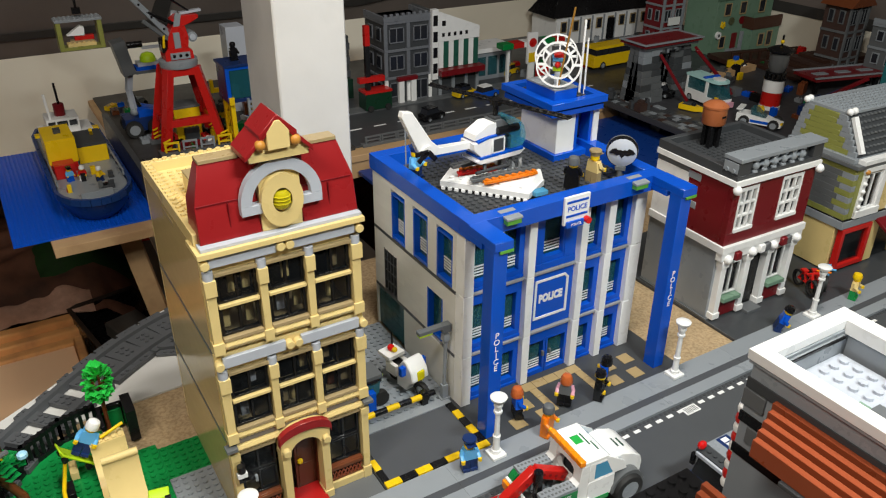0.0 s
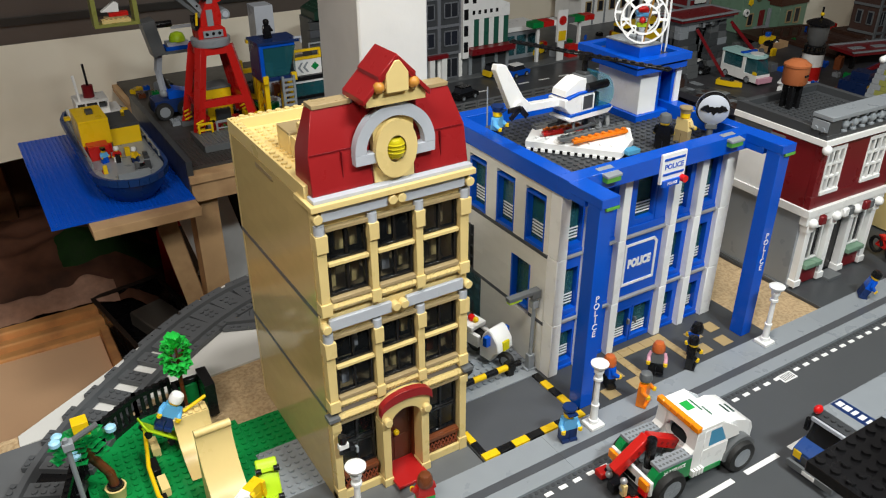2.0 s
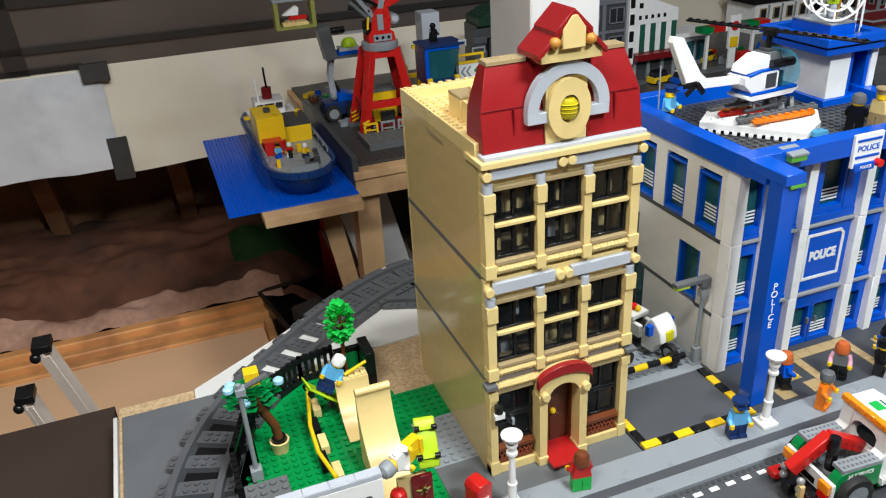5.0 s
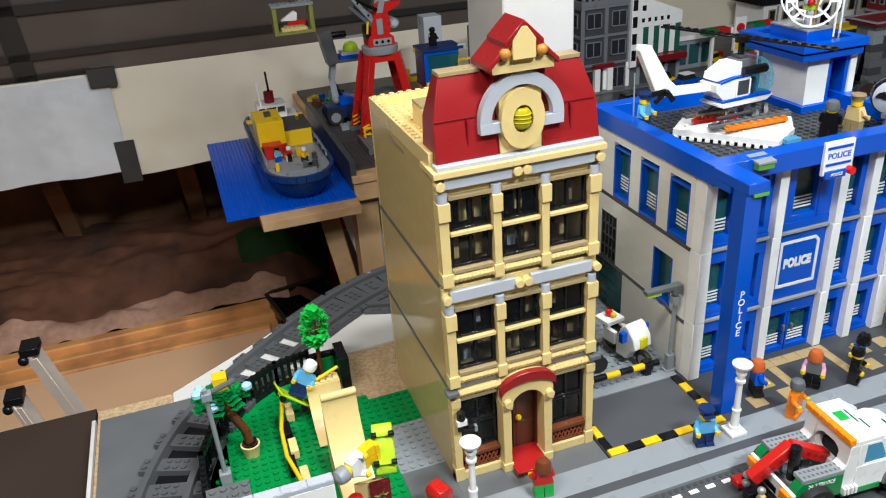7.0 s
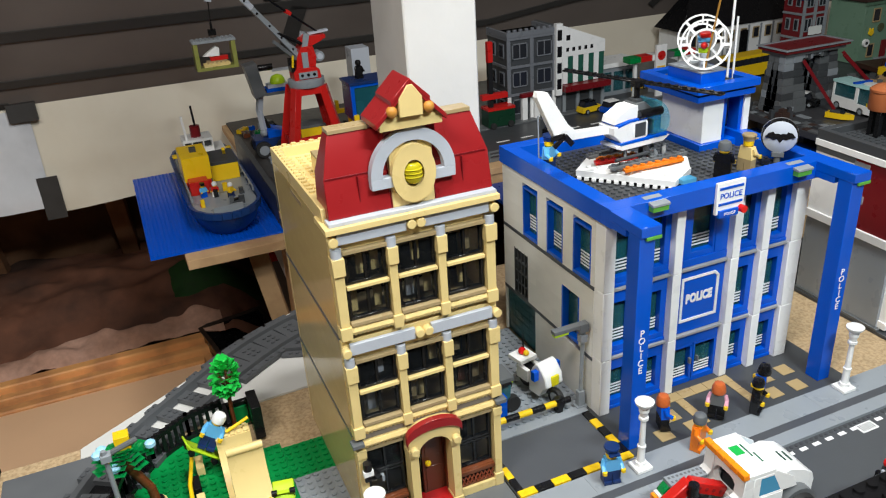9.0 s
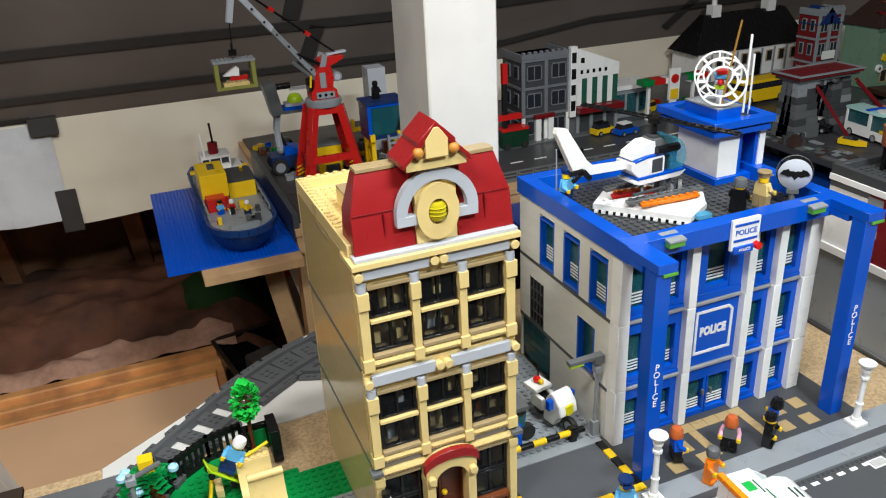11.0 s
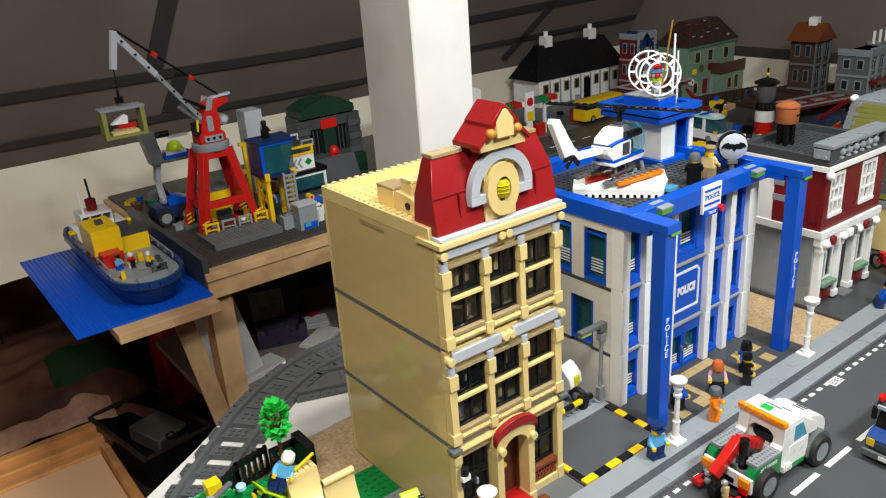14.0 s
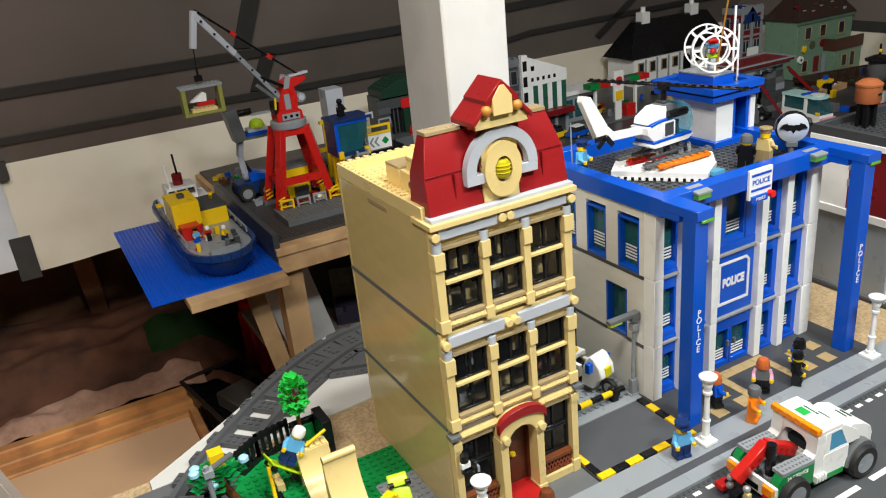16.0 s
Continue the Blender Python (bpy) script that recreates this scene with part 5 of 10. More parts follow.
body_part("roof_mark", boxes((8.2, 0.0, 7.75, 9.4, 1.3, 7.78)), BRIGHTGREEN, truck, "green square on the roof", edge=0)
body_part("roof_mark", boxes((9.7, -0.6, 7.75, 9.9, 1.3, 7.78)), plastic("ink_green", (0.02, 0.12, 0.06)), truck, "green unreadable lettering bar", edge=0)
body_part("roof_mark", boxes((10.15, -1.6, 7.75, 10.35, -0.2, 7.78)), plastic("ink_green", (0.02, 0.12, 0.06)), truck, "green unreadable lettering bar", edge=0)
for i in range(6):
    body_part("light_bar", boxes((6.4, -3.0 + i * 1.0, 7.5, 7.2, -2.01 + i * 1.0, 8.2)), OGLASS, truck, "orange glass light bar block", edge=0.08)
for s in (-1, 1):
    body_part("cab_corner", poly(B(), [(s * 1.58, 6.3), (s * 0.7, 6.3), (s * 1.15, 6.1), (s * 1.4, 5.8), (s * 1.58, 5.3)], "x", 6.9, 7.55), WHITE, truck)
    body_part("cab_corner", poly(B(), [(s * 1.58, 4.2), (s * 0.7, 4.2), (s * 1.15, 4.4), (s * 1.4, 4.7), (s * 1.58, 5.1)], "x", 6.9, 7.55), WHITE, truck)
for y in (-2.95, 2.55):
    body_part("door", boxes((8.0, y, 1.9, 11.6, y + 0.4, 4.7)), WHITE, truck)
body_part("door_stripe", boxes((6.6, -3.05, 1.5, 11.2, -2.6, 2.1)), GREEN, truck, "green sill stripe")
for y in (-2.9, 2.8):
    body_part("side_window", poly(B(), [(8.9, 4.95), (11.4, 4.95), (10.6, 7.0), (8.9, 7.0)], "y", y, y + 0.1), SKYGLASS, truck, edge=0)
    body_part("window_pillar", poly(B(), [(11.4, 4.72), (12.9, 4.72), (12.4, 6.0), (10.9, 7.5), (10.5, 7.28)], "y", y, y + 0.25 if y < 0 else y + 0.15), WHITE, truck)
    body_part("window_rim", boxes((8.0, y - 0.02, 4.72, 8.9, y + 0.14, 7.28), (8.9, y - 0.02, 4.72, 11.4, y + 0.14, 4.94), (8.9, y - 0.02, 7.02, 10.6, y + 0.14, 7.28)), WHITE, truck)
body_part("windscreen", poly(B(), [(12.3, 4.9), (12.6, 4.9), (10.9, 7.4), (10.6, 7.3)], "y", -2.6, 2.75), SKYGLASS, truck, edge=0)
body_part("seat", boxes((8.5, -2.0, 2.0, 10.2, 2.0, 4.4)), DGREY, truck)
body_part("hood", poly(B(), [(11.6, 2.0), (15.6, 2.0), (15.7, 4.1), (15.4, 4.9), (14.4, 5.7), (12.6, 6.35), (11.6, 6.2)], "y", -2.3, 2.3), WHITE, truck, edge=0.1)
for i in range(2):
    body_part("hood_mark", beam(B(), (13.0 + i * 0.8, -1.0, 6.24 - i * 0.27), (13.0 + i * 0.8, 0.4, 6.24 - i * 0.27), 0.2, 0.06), plastic("ink_dark", (0.02, 0.06, 0.04)), truck, "dark unreadable lettering bar", edge=0)
for s in (-1, 1):
    arc = [(12.6 + 2.3 * math.cos(math.pi * i / 10), 1.9 + 2.5 * math.sin(math.pi * i / 10)) for i in range(11)] + [(12.6 - 2.0 * math.cos(math.pi * i / 10), 1.9 + 2.0 * math.sin(math.pi * i / 10)) for i in range(11)]
    part("mudguard", poly(B(), arc, "y", s * 2.7 - 0.55, s * 2.7 + 0.55), MGREY, truck, "grey arched mudguard", edge=0)
    body_part("headlamp", cyl(B(), s * 1.4, 3.6, 15.2, 15.4, 0.45, 12, "x"), CLEAR, truck, edge=0)
    body_part("fender", boxes((9.9, min(s * 2.22, s * 2.9), 4.1, 11.5, max(s * 2.22, s * 2.9), 4.7)), WHITE, truck)
body_part("front_bumper", boxes((15.2, -3.0, 1.2, 15.7, 3.0, 2.2)), MGREY, truck)

# ---- police van ----
van = thing("police_van", "grey and dark blue toy police van with red lamps", "van", 44.4, -24.6, 0.0)
van.scale = (1.13, 0.84, 1.0)
for x in (2.6, 10.6):
    for y in (-3.2, 3.2):
        wheel(van, x, y, 1.5, 1.5, 1.0)
part("chassis", boxes((0.2, -2.7, 0.9, 14.0, 2.7, 1.7)), DGREY, van)
part("body", boxes((3.6, -3.4, 1.7, 14.0, 3.4, 6.2)), DKBLUE, van)
part("hood", poly(B(), [(0.0, 1.7), (3.6, 1.7), (3.6, 4.0), (1.0, 3.7), (0.0, 3.0)], "y", -3.2, 3.2), plastic("van_blue", (0.02, 0.06, 0.22)), van)
part("windscreen", poly(B(), [(1.4, 3.75), (3.6, 4.02), (3.6, 6.0), (2.5, 6.0)], "y", -3.0, 3.0), BLACK, van, "dark windscreen", edge=0)
part("roof", boxes((3.4, -3.5, 6.22, 14.2, 3.5, 6.6)), LGREY, van)
part("roof_front", boxes((2.0, -3.5, 6.22, 3.38, 3.5, 6.55)), DGREY, van)
part("roof_front_studs", studs(B(), 2.2, -2.5, 1, 5, 6.55), DGREY, van, kind="stuff", edge=0)
part("visor", boxes((1.7, -3.2, 5.95, 1.98, 3.2, 6.4)), SAND, van, "pale visor strip")
mark = part("roof_mark", boxes((4.6, -3.3, 6.6, 6.2, 3.3, 6.63)), DKBLUE, van, "dark blue roof strip with white bars", edge=0)
for i, w in enumerate((0.8, 0.9, 0.55, 0.7, 0.6, 0.65)):
    y = 2.6 - i * 1.05
    part("bar", boxes((5.0, y - w / 2, 6.63, 5.8, y + w / 2, 6.66)), WHITE, mark, edge=0)
for y in (-3.0, 3.0):
    part("lamp", ball(B(), 2.3, y, 7.2, 0.55), RGLASS, van, "red round lamp", edge=0)
    part("mirror", boxes((1.6, y * 1.16 - 0.3, 4.4, 2.0, y * 1.16 + 0.3, 6.0)), BLACK, van)
part("headlamp", boxes((-0.1, 1.9, 2.0, 0.0, 3.0, 3.0)), YELLOW, van)
part("headlamp", boxes((-0.1, -3.0, 2.0, 0.0, -1.9, 3.0)), YELLOW, van)
part("bumper", boxes((-0.5, -3.3, 0.8, -0.12, 3.3, 1.6)), MGREY, van)
part("grille", boxes((-0.12, -1.7, 1.8, 0.0, 1.7, 2.7)), DGREY, van)
part("plate", boxes((-0.56, -0.9, 0.95, -0.5, 0.9, 1.5)), WHITE, van, "white plate with plain bars")

# ---- things on the station roof ----
plane = thing("white_ship_hull", "white brick-built ship hull with orange stripes on the roof", "ship model", 41.6, 12.6, 26.32)
front = [(-6.1, 4.0), (1.5, -5.3)]
part("keel", poly(B(), [(-5.9, 4.1), (1.5, -4.9)] + [(5.9, -2.9), (4.2, 5.4), (2.8, 6.7), (-2.2, 7.1)], "z", 0.0, 0.5), BLACK, plane, "black stepped plates under the hull")
part("deck", poly(B(), front + [(6.0, -2.6), (4.3, 5.6), (2.8, 6.9), (-2.4, 7.3)], "z", 0.52, 1.3), WHITE, plane)
for i in range(13):
    u = (i + 0.5) / 13
    x, y = -6.1 + 7.6 * u, 4.0 - 9.3 * u
    part("edge_tooth", beam(B(), (x - 0.17, y + 0.2, 0.32), (x + 0.17, y - 0.2, 0.32), 0.3, 0.4), WHITE, plane)
bm = B()
lo = [bm.verts.new(Vector(p)) for p in ((-5.4, 3.9, 1.31), (1.7, -4.7, 1.31), (5.9, -2.5, 1.31), (5.2, 0.2, 1.31), (-3.4, 3.2, 1.31))]
hi = [bm.verts.new(Vector(p)) for p in ((-4.8, 3.6, 1.5), (1.9, -4.0, 1.6), (5.7, -2.1, 2.6), (5.2, 0.0, 2.6), (-3.4, 2.8, 1.75))]
bm.faces.new(lo), bm.faces.new(hi)
for i in range(5):
    bm.faces.new((lo[i], lo[(i + 1) % 5], hi[(i + 1) % 5], hi[i]))
bmesh.ops.recalc_face_normals(bm, faces=bm.faces)
part("side_wedge", bm, WHITE, plane, "white sloping wedge side")


def deck_strip(a, b, material, width, n, word):
    """A studded strip of plates from a to b on the hull."""
    strip = part("deck_strip", beam(B(), a, b, width, 0.4), material, plane, word)
    bm = B()
    for i in range(n):
        u = (i + 0.5) / n
        x, y, z = (a[k] + (b[k] - a[k]) * u for k in range(3))
        cyl(bm, x, y, z + 0.2, z + 0.4, 0.3, 8)
    part("strip_studs", bm, material, strip, kind="stuff", edge=0)


deck_strip((-2.6, 6.9, 1.5), (2.8, 6.5, 1.7), MGREY, 1.1, 6, "mid grey studded strip")
deck_strip((-3.6, 3.7, 1.85), (1.9, 2.0, 2.1), RED, 0.9, 6, "red studded strip")
deck_strip((-2.6, 4.7, 1.7), (2.2, 3.3, 1.95), ORANGE, 0.9, 5, "orange studded strip")
deck_strip((-3.5, 0.6, 2.05), (5.9, -1.5, 2.95), MGREY, 0.95, 10, "mid grey studded strip")
deck_strip((-2.4, -0.7, 1.95), (4.6, -2.6, 2.7), ORANGE, 0.75, 8, "orange studded strip")
for i in range(3):
    bm = poly(B(), [(-1.5, 1.4), (-0.9, 1.4), (-0.5, 2.4), (0.3, 3.0), (1.2, 2.6), (1.9, 1.4), (2.5, 1.4), (1.6, 3.1), (0.3, 3.6), (-0.9, 2.8)], "x", -0.25, 0.25)
    shift(bm, 0, Matrix.Translation(Vector((2.2 + i * 1.1, 2.4 - i * 0.8, 0))) @ Matrix.Rotation(radians(-35), 4, "Z"))
    part("cockpit_arch", bm, MGREY, plane)
part("dome", ball(B(), 3.4, 1.7, 2.2, 0.8), mat("clear_dome", (0.5, 0.52, 0.55), 0.05, grain=0.02, alpha=0.6), plane, "clear grey dome", edge=0)
part("blue_lamp", boxes((2.4, -5.5, 0.7, 4.4, -4.3, 1.25)), SKYGLASS, plane, "small blue glass plate")
bm = B()
for i in range(8):
    u = (i + 0.5) / 8
    cyl(bm, -5.0 + 6.9 * u, 4.1 - 8.2 * u, 1.5, 1.72, 0.3, 8)
part("deck_studs", bm, WHITE, plane, kind="stuff", edge=0)

heli = thing("helicopter", "white toy helicopter with blue stripes and black rotor", "helicopter", 41.3, 14.3, 30.5, 5)
heli.scale = (0.93, 0.9, 0.88)
for y in (-1.6, 1.6):
    part("skid", rod(B(), (-3.2, y, -1.2), (3.0, y, -1.2), 0.25), DGREY, heli, edge=0)
    part("skid_leg", rod(B(), (-1.6, y, -1.2), (-1.2, y * 0.5, 0.2), 0.25), DGREY, heli, edge=0)
    part("skid_leg", beam(B(), (2.4, y, -1.3), (1.6, y * 0.6, 0.2), 0.5, 0.6), DGREY, heli)
part("belly", poly(B(), [(-3.2, 0.4), (-2.2, 0.0), (4.6, 0.0), (5.6, 0.7), (-3.2, 0.7)], "y", -1.7, 1.7), WHITE, heli)
part("stripe", boxes((-2.6, -1.75, 0.72, 5.2, 1.75, 1.1)), BLUE, heli, "blue stripe plate")
part("cabin", poly(B(), [(-2.4, 1.12), (1.7, 1.12), (1.7, 3.6), (-1.0, 3.6), (-3.6, 3.3), (-3.6, 2.3)], "y", -1.6, 1.6), WHITE, heli)
# dark patch on the cabin side, shade of an open door
part("door_opening", boxes((-0.3, -1.66, 1.4, 1.5, -1.6, 3.3)), DGREY, heli)
part("door_frame", boxes((-0.6, -1.72, 1.3, -0.3, -1.6, 3.4), (1.5, -1.72, 1.3, 1.75, -1.6, 3.4)), WHITE, heli)
part("stripe", poly(B(), [(-3.05, 3.22), (-1.0, 3.62), (1.7, 3.62), (1.7, 3.95), (-1.0, 3.95), (-3.05, 3.6)], "y", -1.65, 1.65), BLUE, heli, "blue stripe plate")
part("engine_cover", poly(B(), [(-3.4, 3.66), (-1.0, 3.97), (0.6, 3.97), (0.3, 5.7), (-1.0, 5.7), (-3.2, 4.5)], "y", -1.3, 1.3), WHITE, heli)
part("engine", poly(B(), [(0.1, 3.97), (2.6, 3.97), (2.6, 5.0), (1.6, 5.9), (0.1, 5.9)], "y", -1.2, 1.2), MGREY, heli)
part("intake", boxes((0.4, -0.8, 5.92, 1.4, 0.8, 6.3)), DGREY, heli)
part("exhaust", cyl(B(), -1.5, 4.4, 0.3, 4.0, 0.6, 12, "x"), BLACK, heli, edge=0)
part("exhaust", cyl(B(), 1.5, 4.4, 0.3, 4.0, 0.6, 12, "x"), BLACK, heli, edge=0)
part("canopy", poly(B(), [(2.7, 1.12), (5.2, 1.12), (5.75, 1.9), (5.8, 3.0), (5.4, 4.2), (4.6, 5.2), (3.4, 5.9), (2.2, 6.1), (2.65, 5.4), (2.7, 4.0)], "y", -1.5, 1.5), mat("canopy_glass", (0.06, 0.36, 0.48), 0.05, grain=0.02, alpha=0.4), heli, "pale blue glass canopy", edge=0.15)
part("pilot_seat", boxes((2.2, -0.8, 1.12, 3.6, 0.8, 3.0)), DGREY, heli)
part("tail_boom", poly(B(), [(-3.4, 2.3), (-3.4, 3.3), (-8.6, 3.7), (-9.9, 4.9), (-12.9, 9.6), (-14.3, 9.9), (-14.5, 9.2), (-11.9, 3.6), (-11.2, 2.9), (-9.6, 2.7)], "y", -0.5, 0.5), WHITE, heli, edge=0.06)
part("tail_hub", cyl(B(), -10.8, 3.7, -0.9, -0.4, 0.8, 14, "y"), WHITE, heli, edge=0)
bm = beam(B(), (-10.8, -1.0, 3.7), (-12.4, -1.0, 2.5), 0.25, 0.7)
beam(bm, (-10.8, -1.0, 3.7), (-9.6, -1.0, 2.3), 0.25, 0.7)
beam(bm, (-10.8, -1.0, 3.7), (-12.8, -1.0, 3.7), 0.25, 0.7)
part("tail_rotor", bm, BLACK, heli)
part("mast", cyl(B(), 1.15, 0, 5.6, 8.4, 0.4, 10), BLACK, heli, edge=0)
part("hub", cyl(B(), 1.15, 0, 7.9, 8.7, 0.9, 14), BLACK, heli, edge=0)
for s in (-1, 1):
    bl = part("blade", beam(B(), (1.15, 0, 8.5), (1.15 + s * -3.1, s * 11.5, 8.5), 1.1, 0.25), BLACK, heli)
    bm = B()
    for i in range(10):
        cyl(bm, 1.15 + s * -3.1 * (i + 0.7) / 10, s * 11.5 * (i + 0.7) / 10, 8.6, 8.8, 0.3, 8)
    part("blade_studs", bm, BLACK, bl, kind="stuff", edge=0)

dish = thing("wheel_dish", "white open wheel dish with coloured bricks inside", "antenna", 56.6, 20.1, 34.62, 0)
part("base_box", boxes((-2.5, -3.05, 0, 1.4, 3.5, 1.95)), BLUE, dish)
part("base_plate", boxes((-2.55, -3.05, 1.97, 1.45, 3.55, 2.2)), LGREY, dish, "light grey plate")
axis = Matrix.Translation(Vector((0, 0, 5.3))) @ Matrix.Rotation(radians(-36), 4, "Z") @ Matrix.Rotation(radians(-4), 4, "X")
for off in (-3.2, 3.2):
    bm = ring_piece(0, 0, 2.88, 3.1, 0, 360, off - 0.16, off + 0.16, 1.0, 30)
    for i in range(8):
        a = 2 * math.pi * i / 8
        beam(bm, (1.95 * math.cos(a), off, 1.95 * math.sin(a)), (2.95 * math.cos(a), off, 2.95 * math.sin(a)), 0.2, 0.34)
    shift(bm, 0, axis)
    ring = part("wheel_ring", bm, WHITE, dish, edge=0)
    bm = ring_piece(0, 0, 1.75, 1.98, 0, 360, off - 0.2, off + 0.2, 1.0, 24)
    shift(bm, 0, axis)
    part("inner_ring", bm, WHITE, ring, edge=0)
for z, m, w in ((6.35, RED, 1.3), (5.85, AZURE, 1.7), (5.15, SAND, 1.5), (4.5, LIME, 1.4), (3.9, SAND, 0.7), (3.35, SAND, 0.7), (2.8, SAND, 0.9), (2.47, SAND, 0.9)):
    bm = boxes((-w / 2, -0.8, -0.27, w / 2, 0.8, 0.27))
    shift(bm, 0, Matrix.Translation(Vector((-0.6, -0.9, z))) @ Matrix.Rotation(radians(-36), 4, "Z"))
    part("brick", bm, m, dish)
part("red_knob", ball(B(), -1.3, -1.7, 5.2, 0.45), RED, dish, edge=0)

mastset = thing("aerials", "thin white and gold aerials on the tower", "antenna", 60.8, 19.8, 34.6)
part("aerial", rod(B(), (0, 0, 0), (-0.1, -0.2, 10.5), 0.17), WHITE, mastset, edge=0)
part("aerial", rod(B(), (-6.0, -2.4, 2.4), (-4.6, -3.0, 13.1), 0.14), plastic("gold", (0.30, 0.15, 0.03)), mastset, "thin gold-brown rod", edge=0)
part("aerial", rod(B(), (0.5, -0.5, 0), (0.4, -0.5, 8.0), 0.14), WHITE, mastset, edge=0)

beacon = thing("round_searchlight", "round white searchlight with a plain dark emblem", "searchlight", 57.9, 6.9, 26.32, -42)
part("stand", lathe(B(), 0, 0, [(0.9, 0), (0.9, 0.4), (0.4, 0.6), (0.4, 2.3)], 12), MGREY, beacon, edge=0)
part("yoke", boxes((-0.7, -0.5, 1.7, 0.7, 0.6, 2.3)), MGREY, beacon)
part("drum", lathe(B(), 0, 4.2, [(1.95, -0.3), (2.1, 0.0), (2.14, 0.45)], 28, "y"), BLACK, beacon, edge=0)
part("ring", lathe(B(), 0, 4.2, [(2.15, 0.46), (2.1, 0.9), (1.85, 1.4), (1.3, 1.9), (0.4, 2.15)], 28, "y"), SILVER, beacon, "bright silver globe back", edge=0)
part("disc", lathe(B(), 0, 4.2, [(1.94, -0.31), (1.3, -0.62), (0.5, -0.74), (0.01, -0.76)], 28, "y"), SAND, beacon, "pale grey domed disc", edge=0)
part("emblem", poly(B(), [(-1.7, 4.3), (-1.35, 4.75), (-0.8, 4.95), (-0.65, 4.7), (-0.25, 4.75), (0, 4.65), (0.25, 4.75), (0.65, 4.7), (0.8, 4.95), (1.35, 4.75), (1.7, 4.3), (1.2, 4.2), (0.7, 3.95), (0.35, 4.05), (0.0, 3.6), (-0.35, 4.05), (-0.7, 3.95), (-1.2, 4.2)], "y", -0.79, -0.3), BLACK, beacon, "plain dark emblem shape", edge=0)

solid("flag_pole", rod(B(), (0, 0, 0), (-0.1, 0, 5.6), 0.1), LGREY, "thin pale aerial on the roof rim", "pole", 33.5, 22.1, 27.85, edge=0)

# ---- dark red shop ----
shop = thing("red_shop", "dark red toy shop with white columns and grey parapet", "shop", 75.9, 2.0, 0.12, -1.5)
SW, SD = 18.2, 15.5
part("base", boxes((0, 0.4, 0, SW, SD, 0.35)), MGREY, shop)
part("ground_wall", boxes((0.3, 0.9, 0.36, 1.2, SD, 12.2)), LGREY, shop, "light grey side wall")
part("ground_wall", boxes((SW - 1, 0.9, 0.36, SW, SD, 12.2)), LGREY, shop)
part("ground_wall", boxes((1.2, SD - 1, 0.36, SW - 1, SD, 12.2)), LGREY, shop)
# dark grey sheet painted as the shade inside the shop
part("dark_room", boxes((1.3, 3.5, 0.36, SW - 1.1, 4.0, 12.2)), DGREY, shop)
for x in (0.6, 5.9, 10.6, 16.0):
    part("column", boxes((x, -0.4, 0.36, x + 1.5, 1.0, 1.4), (x + 0.2, -0.2, 1.4, x + 1.3, 1.0, 9.6), (x, -0.4, 9.6, x + 1.5, 1.0, 10.8)), WHITE, shop)
    part("capital", ball(B(), x + 0.75, -0.5, 11.2, 0.75), WHITE, shop, edge=0)
for x0, x1 in ((2.1, 5.9), (12.1, 16.0)):
    part("sill", boxes((x0, -0.7, 3.2, x1, 0.8, 3.9)), SANDGREEN, shop, "sand green sill")
    part("stall_board", boxes((x0, 0.1, 0.36, x1, 0.8, 3.2)), BRICKRED, shop)
    window_unit(shop, x0, 4.0, x1, 9.6, 0.5, WHITE, CLEAR)
part("door", boxes((7.6, 0.9, 0.36, 10.4, 1.3, 8.8)), BLACK, shop, "black shop door")
part("step", boxes((7.4, -1.5, 0.0, 10.6, 0.8, 0.5)), MGREY, shop)
for x, m in ((3.4, BRICKRED), (8.6, WHITE), (9.8, MGREY), (13.6, BRICKRED), (14.6, MGREY)):
    part("ornament", boxes((x - 0.6, -0.9, 10.6, x + 0.6, -0.1, 12.0)), m, shop, edge=0.15)
part("frieze", boxes((0.1, -0.3, 10.85, SW, 0.9, 12.2)), WHITE, shop)
part("band", boxes((-0.1, -0.5, 12.22, SW + 0.1, SD, 13.4)), WHITE, shop)
part("upper_wall", boxes((0.2, 0.0, 13.42, SW - 0.1, 1.0, 15.4), (0.2, 0.0, 15.4, 1.6, 1.0, 22.6), (5.6, 0.0, 15.4, 10.8, 1.0, 22.6), (15.4, 0.0, 15.4, SW - 0.1, 1.0, 22.6), (0.2, 0.0, 22.6, SW - 0.1, 1.0, 23.2)), BRICKRED, shop)
part("upper_wall", boxes((0.2, 1.02, 13.42, 1.2, 8.6, 23.2)), BRICKRED, shop)
part("upper_wall", boxes((0.2, 8.62, 13.42, 1.2, SD, 22.2)), WHITE, shop, "white rear wall")
part("upper_wall", boxes((0.2, 8.62, 22.22, 1.2, SD, 23.2)), MGREY, shop)
part("upper_wall", boxes((SW - 1.1, 1.02, 13.42, SW - 0.1, SD, 23.2)), BRICKRED, shop)
for y, z in ((6.4, 17.0), (6.9, 19.6), (6.2, 21.6)):
    part("quoin", boxes((0.1, y, z, 1.3, 8.7, z + 1.1)), LGREY, shop)
